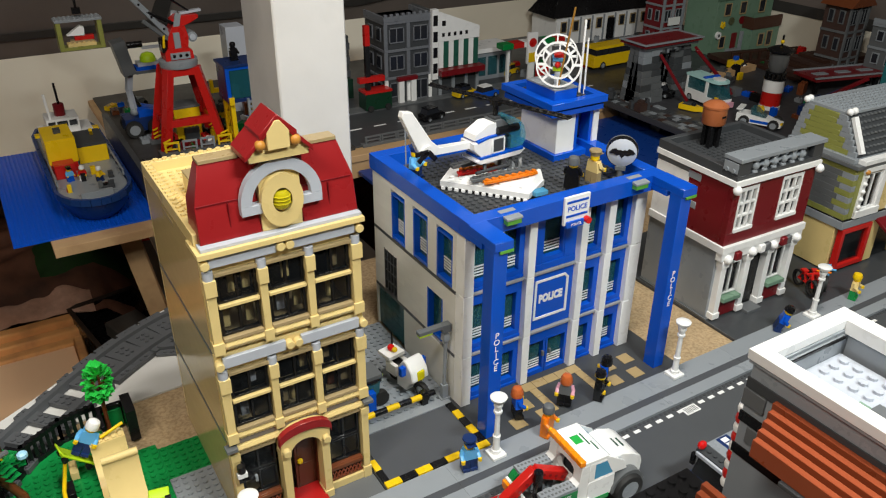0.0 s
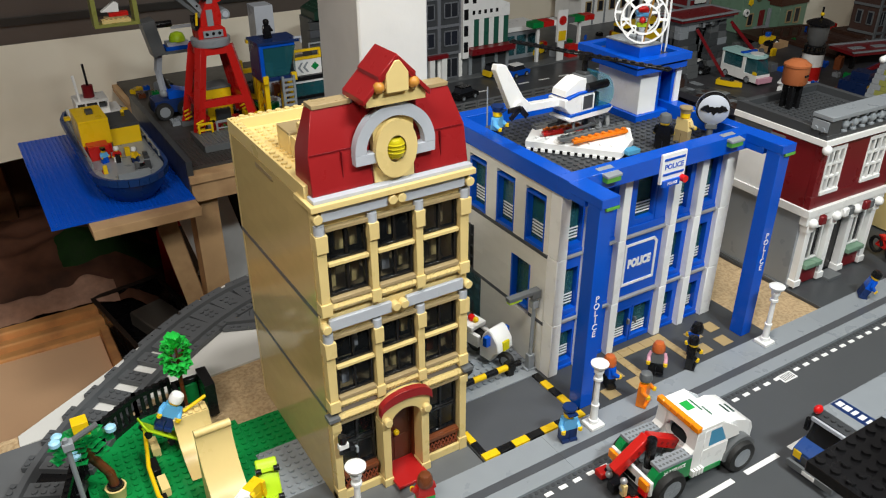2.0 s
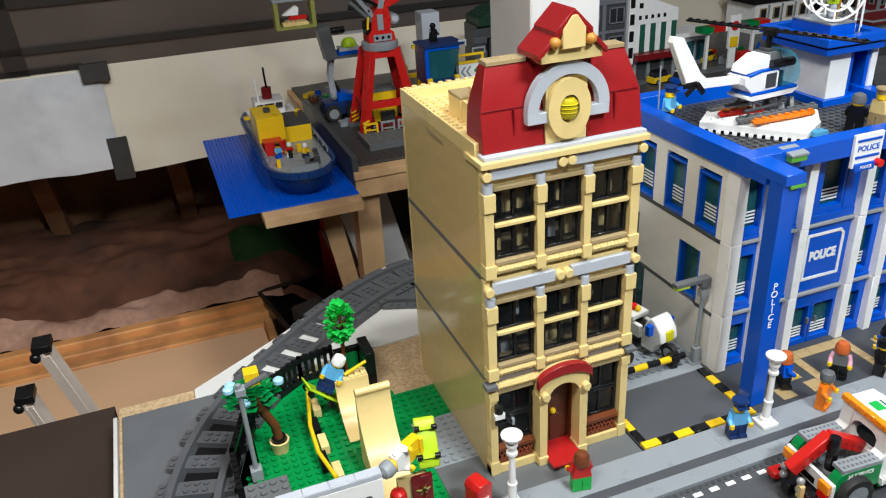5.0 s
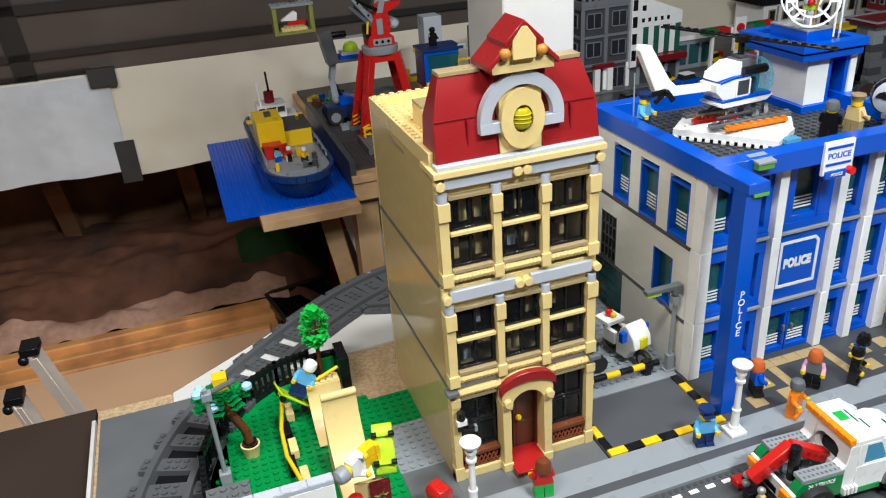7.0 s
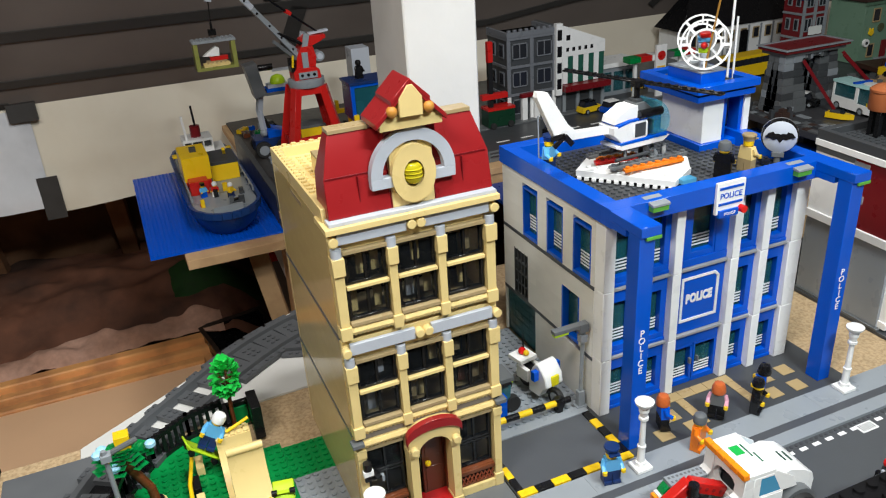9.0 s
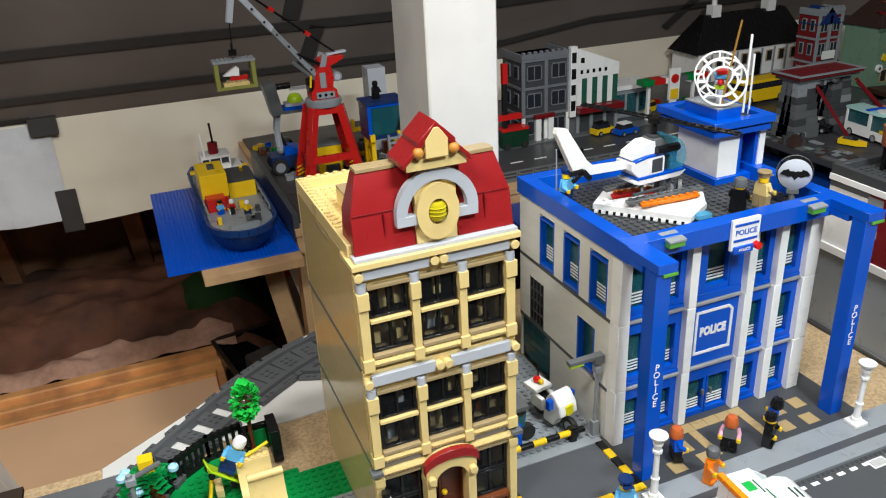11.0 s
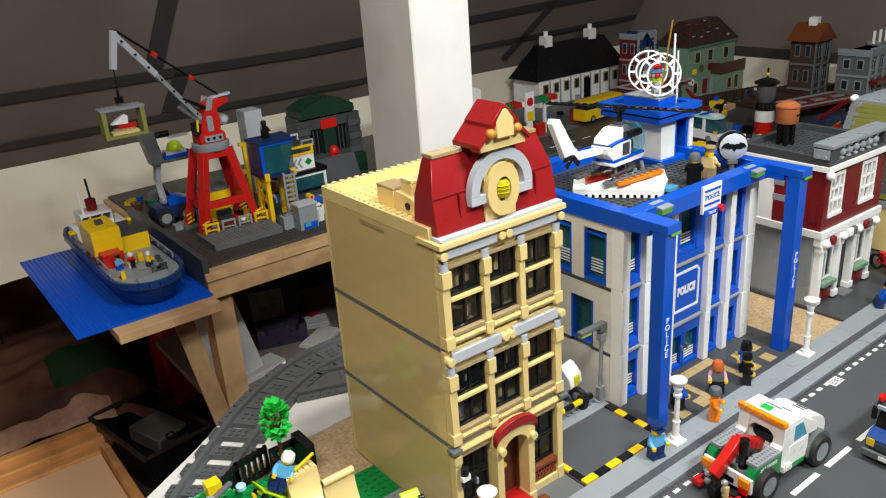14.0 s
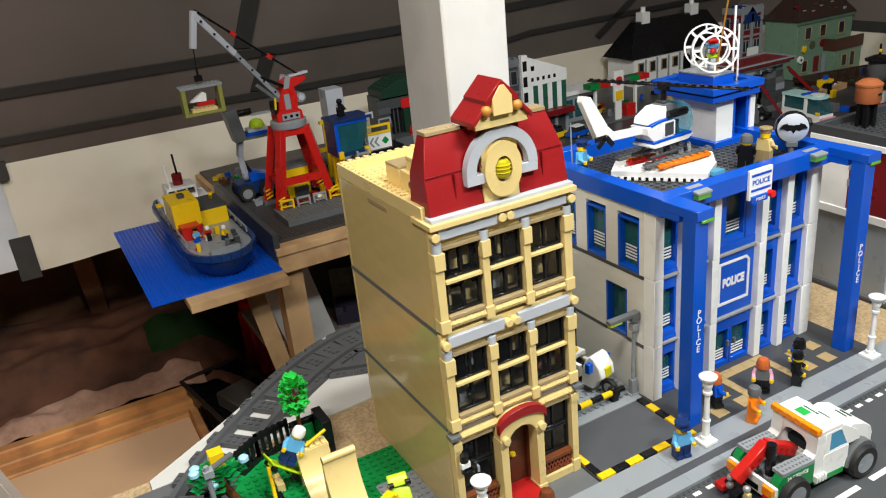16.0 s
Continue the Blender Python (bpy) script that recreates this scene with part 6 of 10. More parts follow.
for x0, x1 in ((1.6, 5.6), (10.8, 15.4)):
    bm = boxes((x0, -0.25, 15.4, x1, 0.5, 16.0), (x0, -0.1, 22.0, x1, 0.5, 22.6), (x0, -0.1, 16.0, x0 + 0.4, 0.5, 22.0), (x1 - 0.4, -0.1, 16.0, x1, 0.5, 22.0))
    n = 3
    w = part("window", bm, WHITE, shop)
    for i in range(1, n):
        xx, zz = x0 + (x1 - x0) * i / n, 16 + 6 * i / n
        part("bar", boxes((xx - 0.2, -0.05, 16.0, xx + 0.2, 0.45, 22.0)), WHITE, w)
        part("bar", boxes((x0 + 0.4, -0.03, zz - 0.2, x1 - 0.4, 0.43, zz + 0.2)), WHITE, w)
    part("pane", boxes((x0 + 0.3, 0.55, 16, x1 - 0.3, 0.6, 22.0)), CLEAR, w, edge=0)
    part("back_panel", boxes((x0, 1.4, 15.4, x1, 1.5, 22.6)), LGREY, shop)
part("cornice", boxes((-0.2, -0.6, 23.22, SW + 0.1, SD, 24.1)), WHITE, shop)
for x in (-0.1, SW - 0.5):
    part("corner_knob", ball(B(), x + 0.3, -0.6, 22.8, 0.7), WHITE, shop, edge=0)
part("parapet", boxes((0, -0.3, 24.12, SW, 1.0, 24.75)), DGREY, shop)
part("parapet", boxes((2.6, 0.55, 24.77, SW - 2.2, 1.0, 26.9)), DGREY, shop)
for x0, x1 in ((0, 2.6), (SW - 2.2, SW)):
    part("parapet_post", boxes((x0, -0.3, 24.77, x1, 1.0, 26.9)), DGREY, shop)
part("parapet_cap", boxes((-0.1, -0.6, 26.92, SW + 0.2, 2.6, 27.5)), LGREY, shop, "light grey coping")
part("parapet", boxes((2.6, 1.02, 26.5, SW - 2.2, 2.5, 26.9), (0, 1.02, 24.12, 1.0, 2.5, 26.9), (SW - 1, 1.02, 24.12, SW, 2.5, 26.9)), DGREY, shop)
for i in range(6):
    x = 3.75 + i * 2.0
    part("baluster", lathe(B(), x, 0.05, [(0.5, 24.78), (0.5, 25.0), (0.28, 25.15), (0.62, 25.6), (0.62, 26.0), (0.28, 26.45), (0.5, 26.6), (0.5, 26.88)], 12), LGREY, shop, edge=0)
    if i < 5:
        part("link", cyl(B(), 0.05, 25.8, x + 0.5, x + 1.5, 0.25, 8, "x"), LGREY, shop, edge=0)
part("parapet", boxes((0, 2.52, 24.12, 1.0, SD, 25.5)), DGREY, shop)
part("parapet", boxes((SW - 1, 2.52, 24.12, SW, SD, 25.5)), DGREY, shop)
part("parapet", boxes((1.02, SD - 1, 24.12, SW - 1.02, SD, 25.5)), DGREY, shop)
part("roof_plate", boxes((1.02, 1.02, 24.12, SW - 1.02, SD - 1.02, 24.5)), DGREY, shop)
part("roof_studs", studs(B(), 1.2, 3, 15, 11, 24.5), DGREY, shop, kind="stuff", edge=0)
block = part("corner_block", boxes((-0.12, -0.2, 25.2, -0.01, 2.4, 26.7)), LGREY, shop, "light grey corner brick with two studs")
for y in (0.5, 1.7):
    part("stud", cyl(B(), y, 25.5, -0.3, -0.13, 0.32, 10, "x"), LGREY, block, edge=0)

# ---- olive corner shop ----
olive = thing("olive_shop", "olive and tan toy shop with grey studded mansard roof", "shop", 106.2, 2.0, 0.12, -3)
OW, OD = 22.0, 14.0
part("ground_wall", boxes((0, 1.0, 0.3, 1.0, OD, 8.6)), TAN, olive)
part("ground_wall", boxes((8.2, 0, 0.3, 11.0, 1.0, 8.6)), TAN, olive)
part("ground_wall", boxes((16.5, 0, 0.3, OW, 1.0, 8.6)), TAN, olive)
w = part("window", boxes((0.4, -0.4, 0.6, 8.2, 0.6, 1.4), (0.4, -0.4, 7.6, 8.2, 0.6, 8.4), (0.4, -0.4, 1.4, 1.2, 0.6, 7.6), (7.4, -0.4, 1.4, 8.2, 0.6, 7.6)), RED, olive, "red framed shop window")
part("pane", boxes((1.2, 0.2, 1.4, 7.4, 0.3, 7.6)), CLEAR, w, edge=0)
# dark sheet behind the front: interior shade given as colour
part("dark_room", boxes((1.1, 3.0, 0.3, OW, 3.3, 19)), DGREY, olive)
part("window_pane", boxes((11.0, 0.3, 0.6, 16.5, 0.4, 8.4)), CLEAR, olive, edge=0)
part("awning", poly(B(), [(-3.0, 6.8), (0.0, 8.4), (0.0, 9.0), (-3.0, 7.4)], "x", 9.0, 18.0), BRICKRED, olive, "dark red awning")
part("band", boxes((-0.2, -0.3, 8.62, OW, OD, 10.0)), LGREY, olive, "light grey band course")
part("joint", boxes((-0.1, -0.2, 10.02, OW, OD, 10.25)), BLACK, olive)
for i in range(9):
    # side wall courses: olive with a dark grey patch in the middle and light quoins at the corner
    z = 10.27 + i * 1.03
    a = 1.6 + 0.7 * (i % 2) if i % 2 else 3.0
    b = 9.0 + 0.6 * ((i * 2) % 3)
    part("brick", boxes((0, 0.02, z, 1.0, a, z + 1.0)), LGREY if i % 2 else OLIVE, olive)
    part("brick", boxes((0, a + 0.02, z, 1.0, b, z + 1.0)), MGREY if 0 < i < 8 else OLIVE, olive)
    part("brick", boxes((0, b + 0.02, z, 1.0, OD, z + 1.0)), OLIVE, olive)
part("front_wall", boxes((1.02, 0.0, 10.27, 2.2, 1.0, 19.5)), OLIVE, olive)
part("front_wall", boxes((8.4, 0.0, 10.27, 11.0, 1.0, 19.5)), TAN, olive)
part("front_wall", boxes((17.2, 0.0, 10.27, OW, 1.0, 19.5)), TAN, olive)
for x in (2.2, 11.0):
    window_unit(olive, x + 1.1, 11.6, x + 5.1, 18.2, 0.0, WHITE, CLEAR, 2)
    part("window_surround", boxes((x, -0.3, 10.6, x + 1.08, 0.9, 18.6), (x + 5.12, -0.3, 10.6, x + 6.2, 0.9, 18.6)), WHITE, olive)
    part("window_sill", boxes((x, -0.5, 10.27, x + 6.2, 0.9, 11.55)), WHITE, olive)
    part("window_pediment", boxes((x - 0.2, -0.5, 18.62, x + 6.4, 0.9, 19.5)), WHITE, olive)
    for k in range(5):
        part("rosette", ball(B(), x + 0.5, -0.4, 12.4 + k * 1.4, 0.4), WHITE, olive, edge=0)
    for cx in (x + 0.2, x + 6.0):
        part("gold_stud", ball(B(), cx, -0.5, 18.8, 0.45), plastic("dull_gold", (0.50, 0.22, 0.04)), olive, edge=0)
part("cornice", boxes((-0.4, -0.5, 19.52, OW, OD + 0.4, 20.2)), MGREY, olive)
part("cornice_trim", boxes((0.8, -0.75, 20.22, OW, 0.6, 21.0)), WHITE, olive)
part("eave", boxes((-0.2, 0.62, 20.22, OW, OD, 21.0)), LGREY, olive)
# mansard: flat side in courses, studded slope on the front
part("roof_body", poly(B(), [(0.9, 21.02), (OD, 21.02), (OD - 1.4, 27.3), (4.6, 27.3)], "x", 1.0, OW), DGREY, olive)
for i in range(7):
    z0 = 21.02 + i * 0.9
    f0, g0 = 0.9 + 3.7 * (i + 0.5) / 7, OD - 1.4 * (i + 0.5) / 7
    u, v = f0 + 1.5 + 0.7 * (i % 2), g0 - 1.3 - 0.7 * ((i + 1) % 2)
    k = 0.45
    part("brick", boxes((k, f0, z0, 0.98, u, z0 + 0.88)), LGREY, olive)
    part("brick", boxes((k, u + 0.02, z0, 0.98, v, z0 + 0.88)), OLIVE, olive)
    part("brick", boxes((k, v + 0.02, z0, 0.98, g0, z0 + 0.88)), LGREY, olive)
bm = B()
for i in range(7):
    t = (i + 0.5) / 7
    for j in range(18):
        cyl(bm, 3.4 + j * 1.0, 0.85 + 3.7 * t - 0.1, 21.02 + 6.28 * t - 0.1, 21.02 + 6.28 * t + 0.14, 0.28, 8)
part("slope_studs", bm, MGREY, olive, kind="stuff", edge=0)
part("ridge", boxes((0.6, 4.4, 27.32, OW, OD - 1.2, 27.8)), LGREY, olive)
part("ridge_studs", studs(B(), 1.4, 4.6, 20, 7, 27.8), LGREY, olive, kind="stuff", edge=0)
part("hip", beam(B(), (1.6, 0.9, 21.6), (1.9, 4.0, 27.0), 0.9, 0.8), WHITE, olive)
for x, y in ((1.2, 4.3), (2.4, 4.4), (0.8, OD - 1.6), (1.8, OD - 1.4)):
    part("hip_knob", ball(B(), x - 0.3, y, 27.9, 0.6), WHITE, olive, edge=0)

# bicycles before the shops
def bicycle(x, y, turn, material, label):
    ob = thing("bicycle", label, "bicycle", x, y, 0.46, turn, group="parked bicycles")
    ob.scale = (1.25, 1.6, 1.25)
    for cx in (-1.5, 1.5):
        part("wheel", ring_piece(cx, 1.2, 0.85, 1.15, 0, 360, -0.15, 0.15, 1.0, 16), RUBBER, ob, edge=0)
    bm = rod(B(), (-1.5, 0, 1.2), (0.2, 0, 1.3), 0.16)
    rod(bm, (0.2, 0, 1.3), (1.0, 0, 2.5), 0.16)
    rod(bm, (-0.7, 0, 2.4), (1.0, 0, 2.5), 0.16)
    rod(bm, (-0.7, 0, 2.6), (0.2, 0, 1.3), 0.16)
    rod(bm, (-1.5, 0, 1.2), (-0.7, 0, 2.4), 0.16)
    rod(bm, (1.5, 0, 1.2), (0.9, 0, 3.1), 0.16)
    rod(bm, (0.9, -0.7, 3.1), (0.9, 0.7, 3.1), 0.14)
    box(bm, -1.1, -0.3, 2.6, -0.3, 0.3, 2.85)
    part("frame", bm, material, ob, edge=0)
    return ob


bicycle(97.0, 0.2, 250, RED, "red toy bicycle leaning by the shop")
bicycle(98.2, -0.6, 235, RED, "red toy bicycle with black tyres by the shop")
bicycle(99.6, -0.7, 220, ORANGE, "orange toy bicycle among the parked bicycles")
bicycle(101.2, -0.6, 215, AZURE, "blue toy bicycle by the shop")

# ---- tall building across the street ----
near = thing("grey_corner_building", "tall grey toy building with white roof rim and rust slats", "building")
NX0, NX1, NY0, NY1 = 22.6, 31.8, -72.0, -40.8
part("wall", boxes((NX0 + 0.3, NY0, 0.3, NX0 + 1.3, NY1 - 0.3, 40)), LGREY, near)
part("wall", boxes((NX0 + 1.32, NY1 - 1.3, 0.3, NX1, NY1 - 0.3, 40)), LGREY, near)
part("rim_line", boxes((NX0 + 1.32, NY1 - 1.42, 39.75, NX1 - 1.32, NY1 - 1.31, 40.0)), BLACK, near)
part("wall", boxes((NX1 - 1, NY0, 0.3, NX1, NY1 - 1.32, 40)), LGREY, near)
for z, m in ((39.0, DGREY), (36.4, BLACK), (33.8, BLACK)):
    part("course", boxes((NX0 + 0.2, NY0, z - 0.8, NX0 + 0.32, NY1 - 0.2, z)), m, near)
for z, y in ((38.2, -42.6), (35.6, -43.4), (36.0, -46.0)):
    part("brick", boxes((NX0 + 0.1, y, z - 1.2, NX0 + 0.3, y + 1.6, z)), MGREY, near)
part("rim", boxes((NX0, NY0, 40.3, NX0 + 1.1, NY1, 41)), WHITE, near)
part("rim", boxes((NX0 + 1.12, NY1 - 1.1, 40.3, NX1, NY1, 41)), WHITE, near)
part("rim", boxes((NX1 - 1.3, NY0, 40.02, NX1, NY1 - 1.12, 41)), WHITE, near)
part("rim_course", boxes((NX0 + 0.1, NY0, 40.02, NX0 + 1.2, NY1 - 0.1, 40.28), (NX0 + 1.22, NY1 - 1.2, 40.02, NX1 - 0.1, NY1 - 0.1, 40.28)), LGREY, near)
part("roof_plate", boxes((NX0 + 1.32, NY0, 38.0, NX1 - 1.32, NY1 - 1.32, 38.6)), SAND, near, "pale grey studded roof plate")
part("roof_studs", studs(B(), NX0 + 1.6, NY1 - 6.6, 6, 5, 38.6), SAND, near, kind="stuff", edge=0)
part("pool", boxes((NX0 + 1.6, NY1 - 14, 38.61, NX1 - 1.6, NY1 - 7.0, 39.2)), mat("pool_glass", (0.01, 0.13, 0.30), 0.08, grain=0.05, alpha=0.9), near, "blue glass roof plate", edge=0.05)
part("pool_edge", boxes((NX0 + 1.6, NY1 - 7.0, 38.61, NX0 + 4.6, NY1 - 6.0, 39.1)), MGREY, near)
part("skylight_lamp", boxes((NX0 + 3.0, NY1 - 6.0, 38.61, NX0 + 4.0, NY1 - 5.2, 39.0)), SANDGREEN, near)
for i in range(5):
    part("slat", boxes((NX0 - 0.15 - i * 0.85, NY0, 37.4 - i * 0.05, NX0 + 0.3 - i * 0.85, NY1 - 2.4 - i * 0.35, 38.6 - i * 0.05)), RUST, near, "rust brown roof slat")
part("slat_beam", boxes((NX0 - 3.8, NY0, 36.9, NX0 + 0.28, NY1 - 6, 37.2)), DGREY, near)
for i in range(4):
    part("slat", boxes((NX0 - 2.6 - i * 0.85, NY0, 30.6, NX0 - 2.1 - i * 0.85, NY1 - 0.6 - i * 0.35, 31.8)), RUST, near, "rust brown roof slat")
part("slat_beam", boxes((NX0 - 5.6, NY0, 30.0, NX0 + 0.28, NY1 - 4, 30.4)), DGREY, near)
ledge = part("studded_ledge", boxes((14.9, NY0, 28.7, 22.4, -38.4, 29.5), (16.2, NY0, 28.0, 22.4, -39.2, 28.68)), BLACK, near, "black studded ledge")
part("ledge_studs", studs(B(), 14.95, -60.4, 7, 22, 29.5, n=8), BLACK, ledge, kind="stuff", edge=0)
pole_sign = part("striped_pole", cyl(B(), NX0 + 1.55, NY1 + 0.3, 28.6, 36.2, 0.22, 8), LGREY, near, "red and white striped pole on the corner", edge=0)
part("bracket", boxes((NX0 + 1.3, NY1 - 0.32, 35.9, NX0 + 1.8, NY1 + 0.6, 36.3)), LGREY, pole_sign)
for i in range(9):
    z = 35.5 - i * 0.8
    part("bead", lathe(B(), NX0 + 1.55, NY1 + 0.3, [(0.24, z - 0.39), (0.42, z - 0.25), (0.47, z), (0.42, z + 0.25), (0.24, z + 0.39)], 12), (WHITE, RED)[i % 2], pole_sign, edge=0)
part("tap", boxes((NX0 - 0.4, -43.6, 34.6, NX0 + 0.2, -42.8, 35.2)), LGREY, near)

# ---- side walls laid in bricks ----
piece_meshes = {}


def piece(name, dims, material, parent, at):
    key = (tuple(round(d, 3) for d in dims), material.name)
    if key not in piece_meshes:
        a, b, c = (d / 2 for d in dims)
        piece_meshes[key] = mesh_of(name, boxes((-a, -b, -c, a, b, c)), material)
    ob = new(name, piece_meshes[key])
    ob.parent = parent
    ob.location = Vector(at) * S
    return ob


def brick_wall(parent, x0, x1, y0, y1, z0, z1, course, length, material, holes=(), gap=0.0005):
    """A wall along y laid in courses; holes are (y0, y1, z0, z1)."""
    n = max(1, round((z1 - z0) / course))
    h = (z1 - z0) / n
    for i in range(n):
        a, b = z0 + i * h, z0 + (i + 1) * h
        zc = (a + b) / 2
        spans = [(y0, y1)]
        for hy0, hy1, hz0, hz1 in holes:
            if hz0 < zc < hz1:
                spans = [s for u, v in spans for s in ((u, min(v, hy0)), (max(u, hy1), v)) if s[1] - s[0] > 0.15]
        for u, v in spans:
            k = max(1, math.ceil((v - u) / length - 0.3))
            w = (v - u) / k
            off = 0.5 * w if (i % 2 and k > 1) else 0.0
            cuts = [u] + [u + off + j * w for j in range(0 if off else 1, k)] + [v]
            for p, q in zip(cuts, cuts[1:]):
                if q - p > 0.05:
                    piece("brick", (x1 - x0, q - p - gap, b - a - gap), material, parent, ((x0 + x1) / 2, (p + q) / 2, zc))

# ---- railway ----
from_pts = [(-31.5, -30), (-31.6, -18), (-31.0, -6), (-30.0, 4), (-28.2, 11.5), (-25.0, 18.6), (-20.0, 25.4), (-13.8, 31.3), (-7.4, 36.8), (-0.6, 41.4), (6.5, 44.3), (15, 44.6), (25, 43.6)]


def on_curve(t):
    """A smooth line through the railway's points, t from 0 to 1."""
    n = len(from_pts) - 1
    i = min(n - 1, int(t * n))
    u = t * n - i
    p = [Vector(from_pts[max(0, min(n, i + k))]) for k in (-1, 0, 1, 2)]
    return 0.5 * ((2 * p[1]) + (p[2] - p[0]) * u + (2 * p[0] - 5 * p[1] + 4 * p[2] - p[3]) * u * u + (3 * p[1] - p[0] - 3 * p[2] + p[3]) * u ** 3)


path = [on_curve(i / 400) for i in range(401)]
dist = [0.0]
for a, b in zip(path, path[1:]):
    dist.append(dist[-1] + (b - a).length)


def along(s):
    i = max(0, min(399, next((k for k, d in enumerate(dist) if d > s), 400) - 1))
    d = (path[i + 1] - path[i]).normalized()
    return path[i] + d * (s - dist[i]), d


rail = thing("railway_track", "dark grey toy railway track curving behind the house", "railway")
TRACK = mat("plastic_track_grey", (0.085, 0.09, 0.097), 0.34, grain=0.06, scale=45)
for side in (-2.5, 2.5):
    bm = B()
    prev = None
    for k in range(0, int(dist[-1]) * 2):
        p, d = along(k * 0.5)
        nrm = Vector((-d.y, d.x))
        c = p + nrm * side
        ring = [bm.verts.new((c.x + nrm.x * o, c.y + nrm.y * o, z)) for o, z in ((-0.62, 0.05), (0.62, 0.05), (0.36, 1.25), (-0.36, 1.25))]
        if prev:
            for i in range(4):
                bm.faces.new((prev[i], prev[(i + 1) % 4], ring[(i + 1) % 4], ring[i]))
        prev = ring
    bmesh.ops.recalc_face_normals(bm, faces=bm.faces)
    part("rail", bm, TRACK, rail, edge=0)
s = 1.0
while s < dist[-1] - 1:
    p, d = along(s)
    nrm = Vector((-d.y, d.x))
    bm = B()
    k = len(bm.verts)
    wide = 4.2 if p.y > 36 else 4.0
    box(bm, -4.0, -1.0 if wide < 4.1 else -1.85, 0.04, wide, 1.0 if wide < 4.1 else 1.85, 0.72)
    studs(bm, -4, -0.95, 1, 2, 0.72, step=0.95)
    studs(bm, 3.05, -0.95, 1, 2, 0.72, step=0.95)
    studs(bm, -1.4, -0.95, 3, 2, 0.72, step=0.95)
    shift(bm, k, Matrix.Translation((p.x, p.y, 0)) @ Matrix.Rotation(math.atan2(nrm.y, nrm.x), 4, "Z"))
    part("sleeper", bm, TRACK, rail, edge=0)
    s += 3.9

# black strip painted for the shade between the sleepers, with one rust red plate lying in it
bm = B()
prev = None
for k in range(0, int(dist[-1] * 0.66)):
    p, d = along(k * 1.0)
    nrm = Vector((-d.y, d.x))
    ring = [bm.verts.new((p.x + nrm.x * o, p.y + nrm.y * o, z)) for o, z in ((-1.9, 0.01), (1.9, 0.01), (1.9, 0.05), (-1.9, 0.05))]
    if prev and p.y < 27:
        for i in range(4):
            bm.faces.new((prev[i], prev[(i + 1) % 4], ring[(i + 1) % 4], ring[i]))
    prev = ring
bmesh.ops.recalc_face_normals(bm, faces=bm.faces)
part("track_bed", bm, BLACK, rail, "black strip standing in for the shade between the rails", edge=0)
solid("rust_plate", boxes((-1.7, -0.45, 0, 1.7, 0.45, 0.3)), RUST, "rust brown toy plate lying between the rails", "toy plate", -30.7, -3.2, 0.06, 4)

# the branch of the switch, running back towards the yard
for k in range(6):
    c, d = Vector((2.6 + k * 3.3, 39.6 - k * 1.3)), Vector((0.93, -0.37))
    bm = B()
    box(bm, -4.0, -1.75, 0.03, 3.4, 1.75, 0.4)
    studs(bm, -4, -0.95, 1, 2, 0.4, step=0.95)
    shift(bm, 0, Matrix.Translation((c.x, c.y, 0)) @ Matrix.Rotation(math.atan2(0.93, 0.37), 4, "Z"))
    part("sleeper", bm, TRACK, rail, edge=0)
for side in (-2.5, 2.5):
    n = Vector((0.37, 0.93)) * side
    part("rail", beam(B(), (1.4 + n.x, 40.2 + n.y, 0.5), (21.0 + n.x, 32.6 + n.y, 0.5), 1.0, 0.9), TRACK, rail, edge=0)

# ---- skate park ----
park_fence = thing("park_fence", "black lattice toy fence round the skate park", "fence")


def fence_run(points, h=3.3):
    for (ax, ay), (bx, by) in zip(points, points[1:]):
        a, b = Vector((ax, ay, 0)), Vector((bx, by, 0))
        part("rail", beam(B(), a + Vector((0, 0, 0.3)), b + Vector((0, 0, 0.3)), 0.6, 0.55), BLACK, park_fence, edge=0)
        part("rail", beam(B(), a + Vector((0, 0, h)), b + Vector((0, 0, h)), 0.6, 0.6), BLACK, park_fence, edge=0)
        n = max(2, int((b - a).length / 0.8))
        for i in range(n + 1):
            p = a.lerp(b, i / n)
            part("post", boxes((p.x - 0.22, p.y - 0.22, 0.0, p.x + 0.22, p.y + 0.22, h + 0.5)), BLACK, park_fence, edge=0)


fence_run([(-24.6, 4.5), (-24.6, 10.5), (-22.6, 16.5), (-19.2, 21.2), (-14.8, 24.2), (-10.6, 25.0)])
part("post_panel", boxes((-10.4, 20.2, 0, -9.9, 24.6, 3.4), (-9.9, 24.0, 0, -6.2, 24.6, 3.4), (-7.4, 20.0, 0, -6.2, 24.0, 4.6)), BLACK, park_fence)
part("green_panel", boxes((-9.8, 23.6, 0.2, -7.5, 23.95, 2.8)), GREEN, park_fence)

# half pipe: two curved tan panels
pipe = thing("half_pipe", "tan curved toy half pipe on the green plate", "skate ramp")
R = 8.4
arc1 = [(7.0 - R + R * math.cos(radians(a)), 9.3 - R * math.sin(radians(a))) for a in range(0, 91, 6)]
back1 = [(7.3, 0.1), (7.3, 9.3)]
part("curve", poly(B(), back1 + arc1 + [(7.0 - R, 0.1)], "x", -11.7, -8.0), TAN, pipe, edge=0)
arc2 = [(-4.8 + 3.3 * (1 - math.cos(radians(a))), 7.8 - 6.9 * math.sin(radians(a))) for a in range(0, 91, 9)]
part("curve", poly(B(), [(-5.2, 0.1), (-5.2, 7.8)] + arc2 + [(-1.5, 0.1)], "x", -11.2, -8.4), TAN, pipe, edge=0)
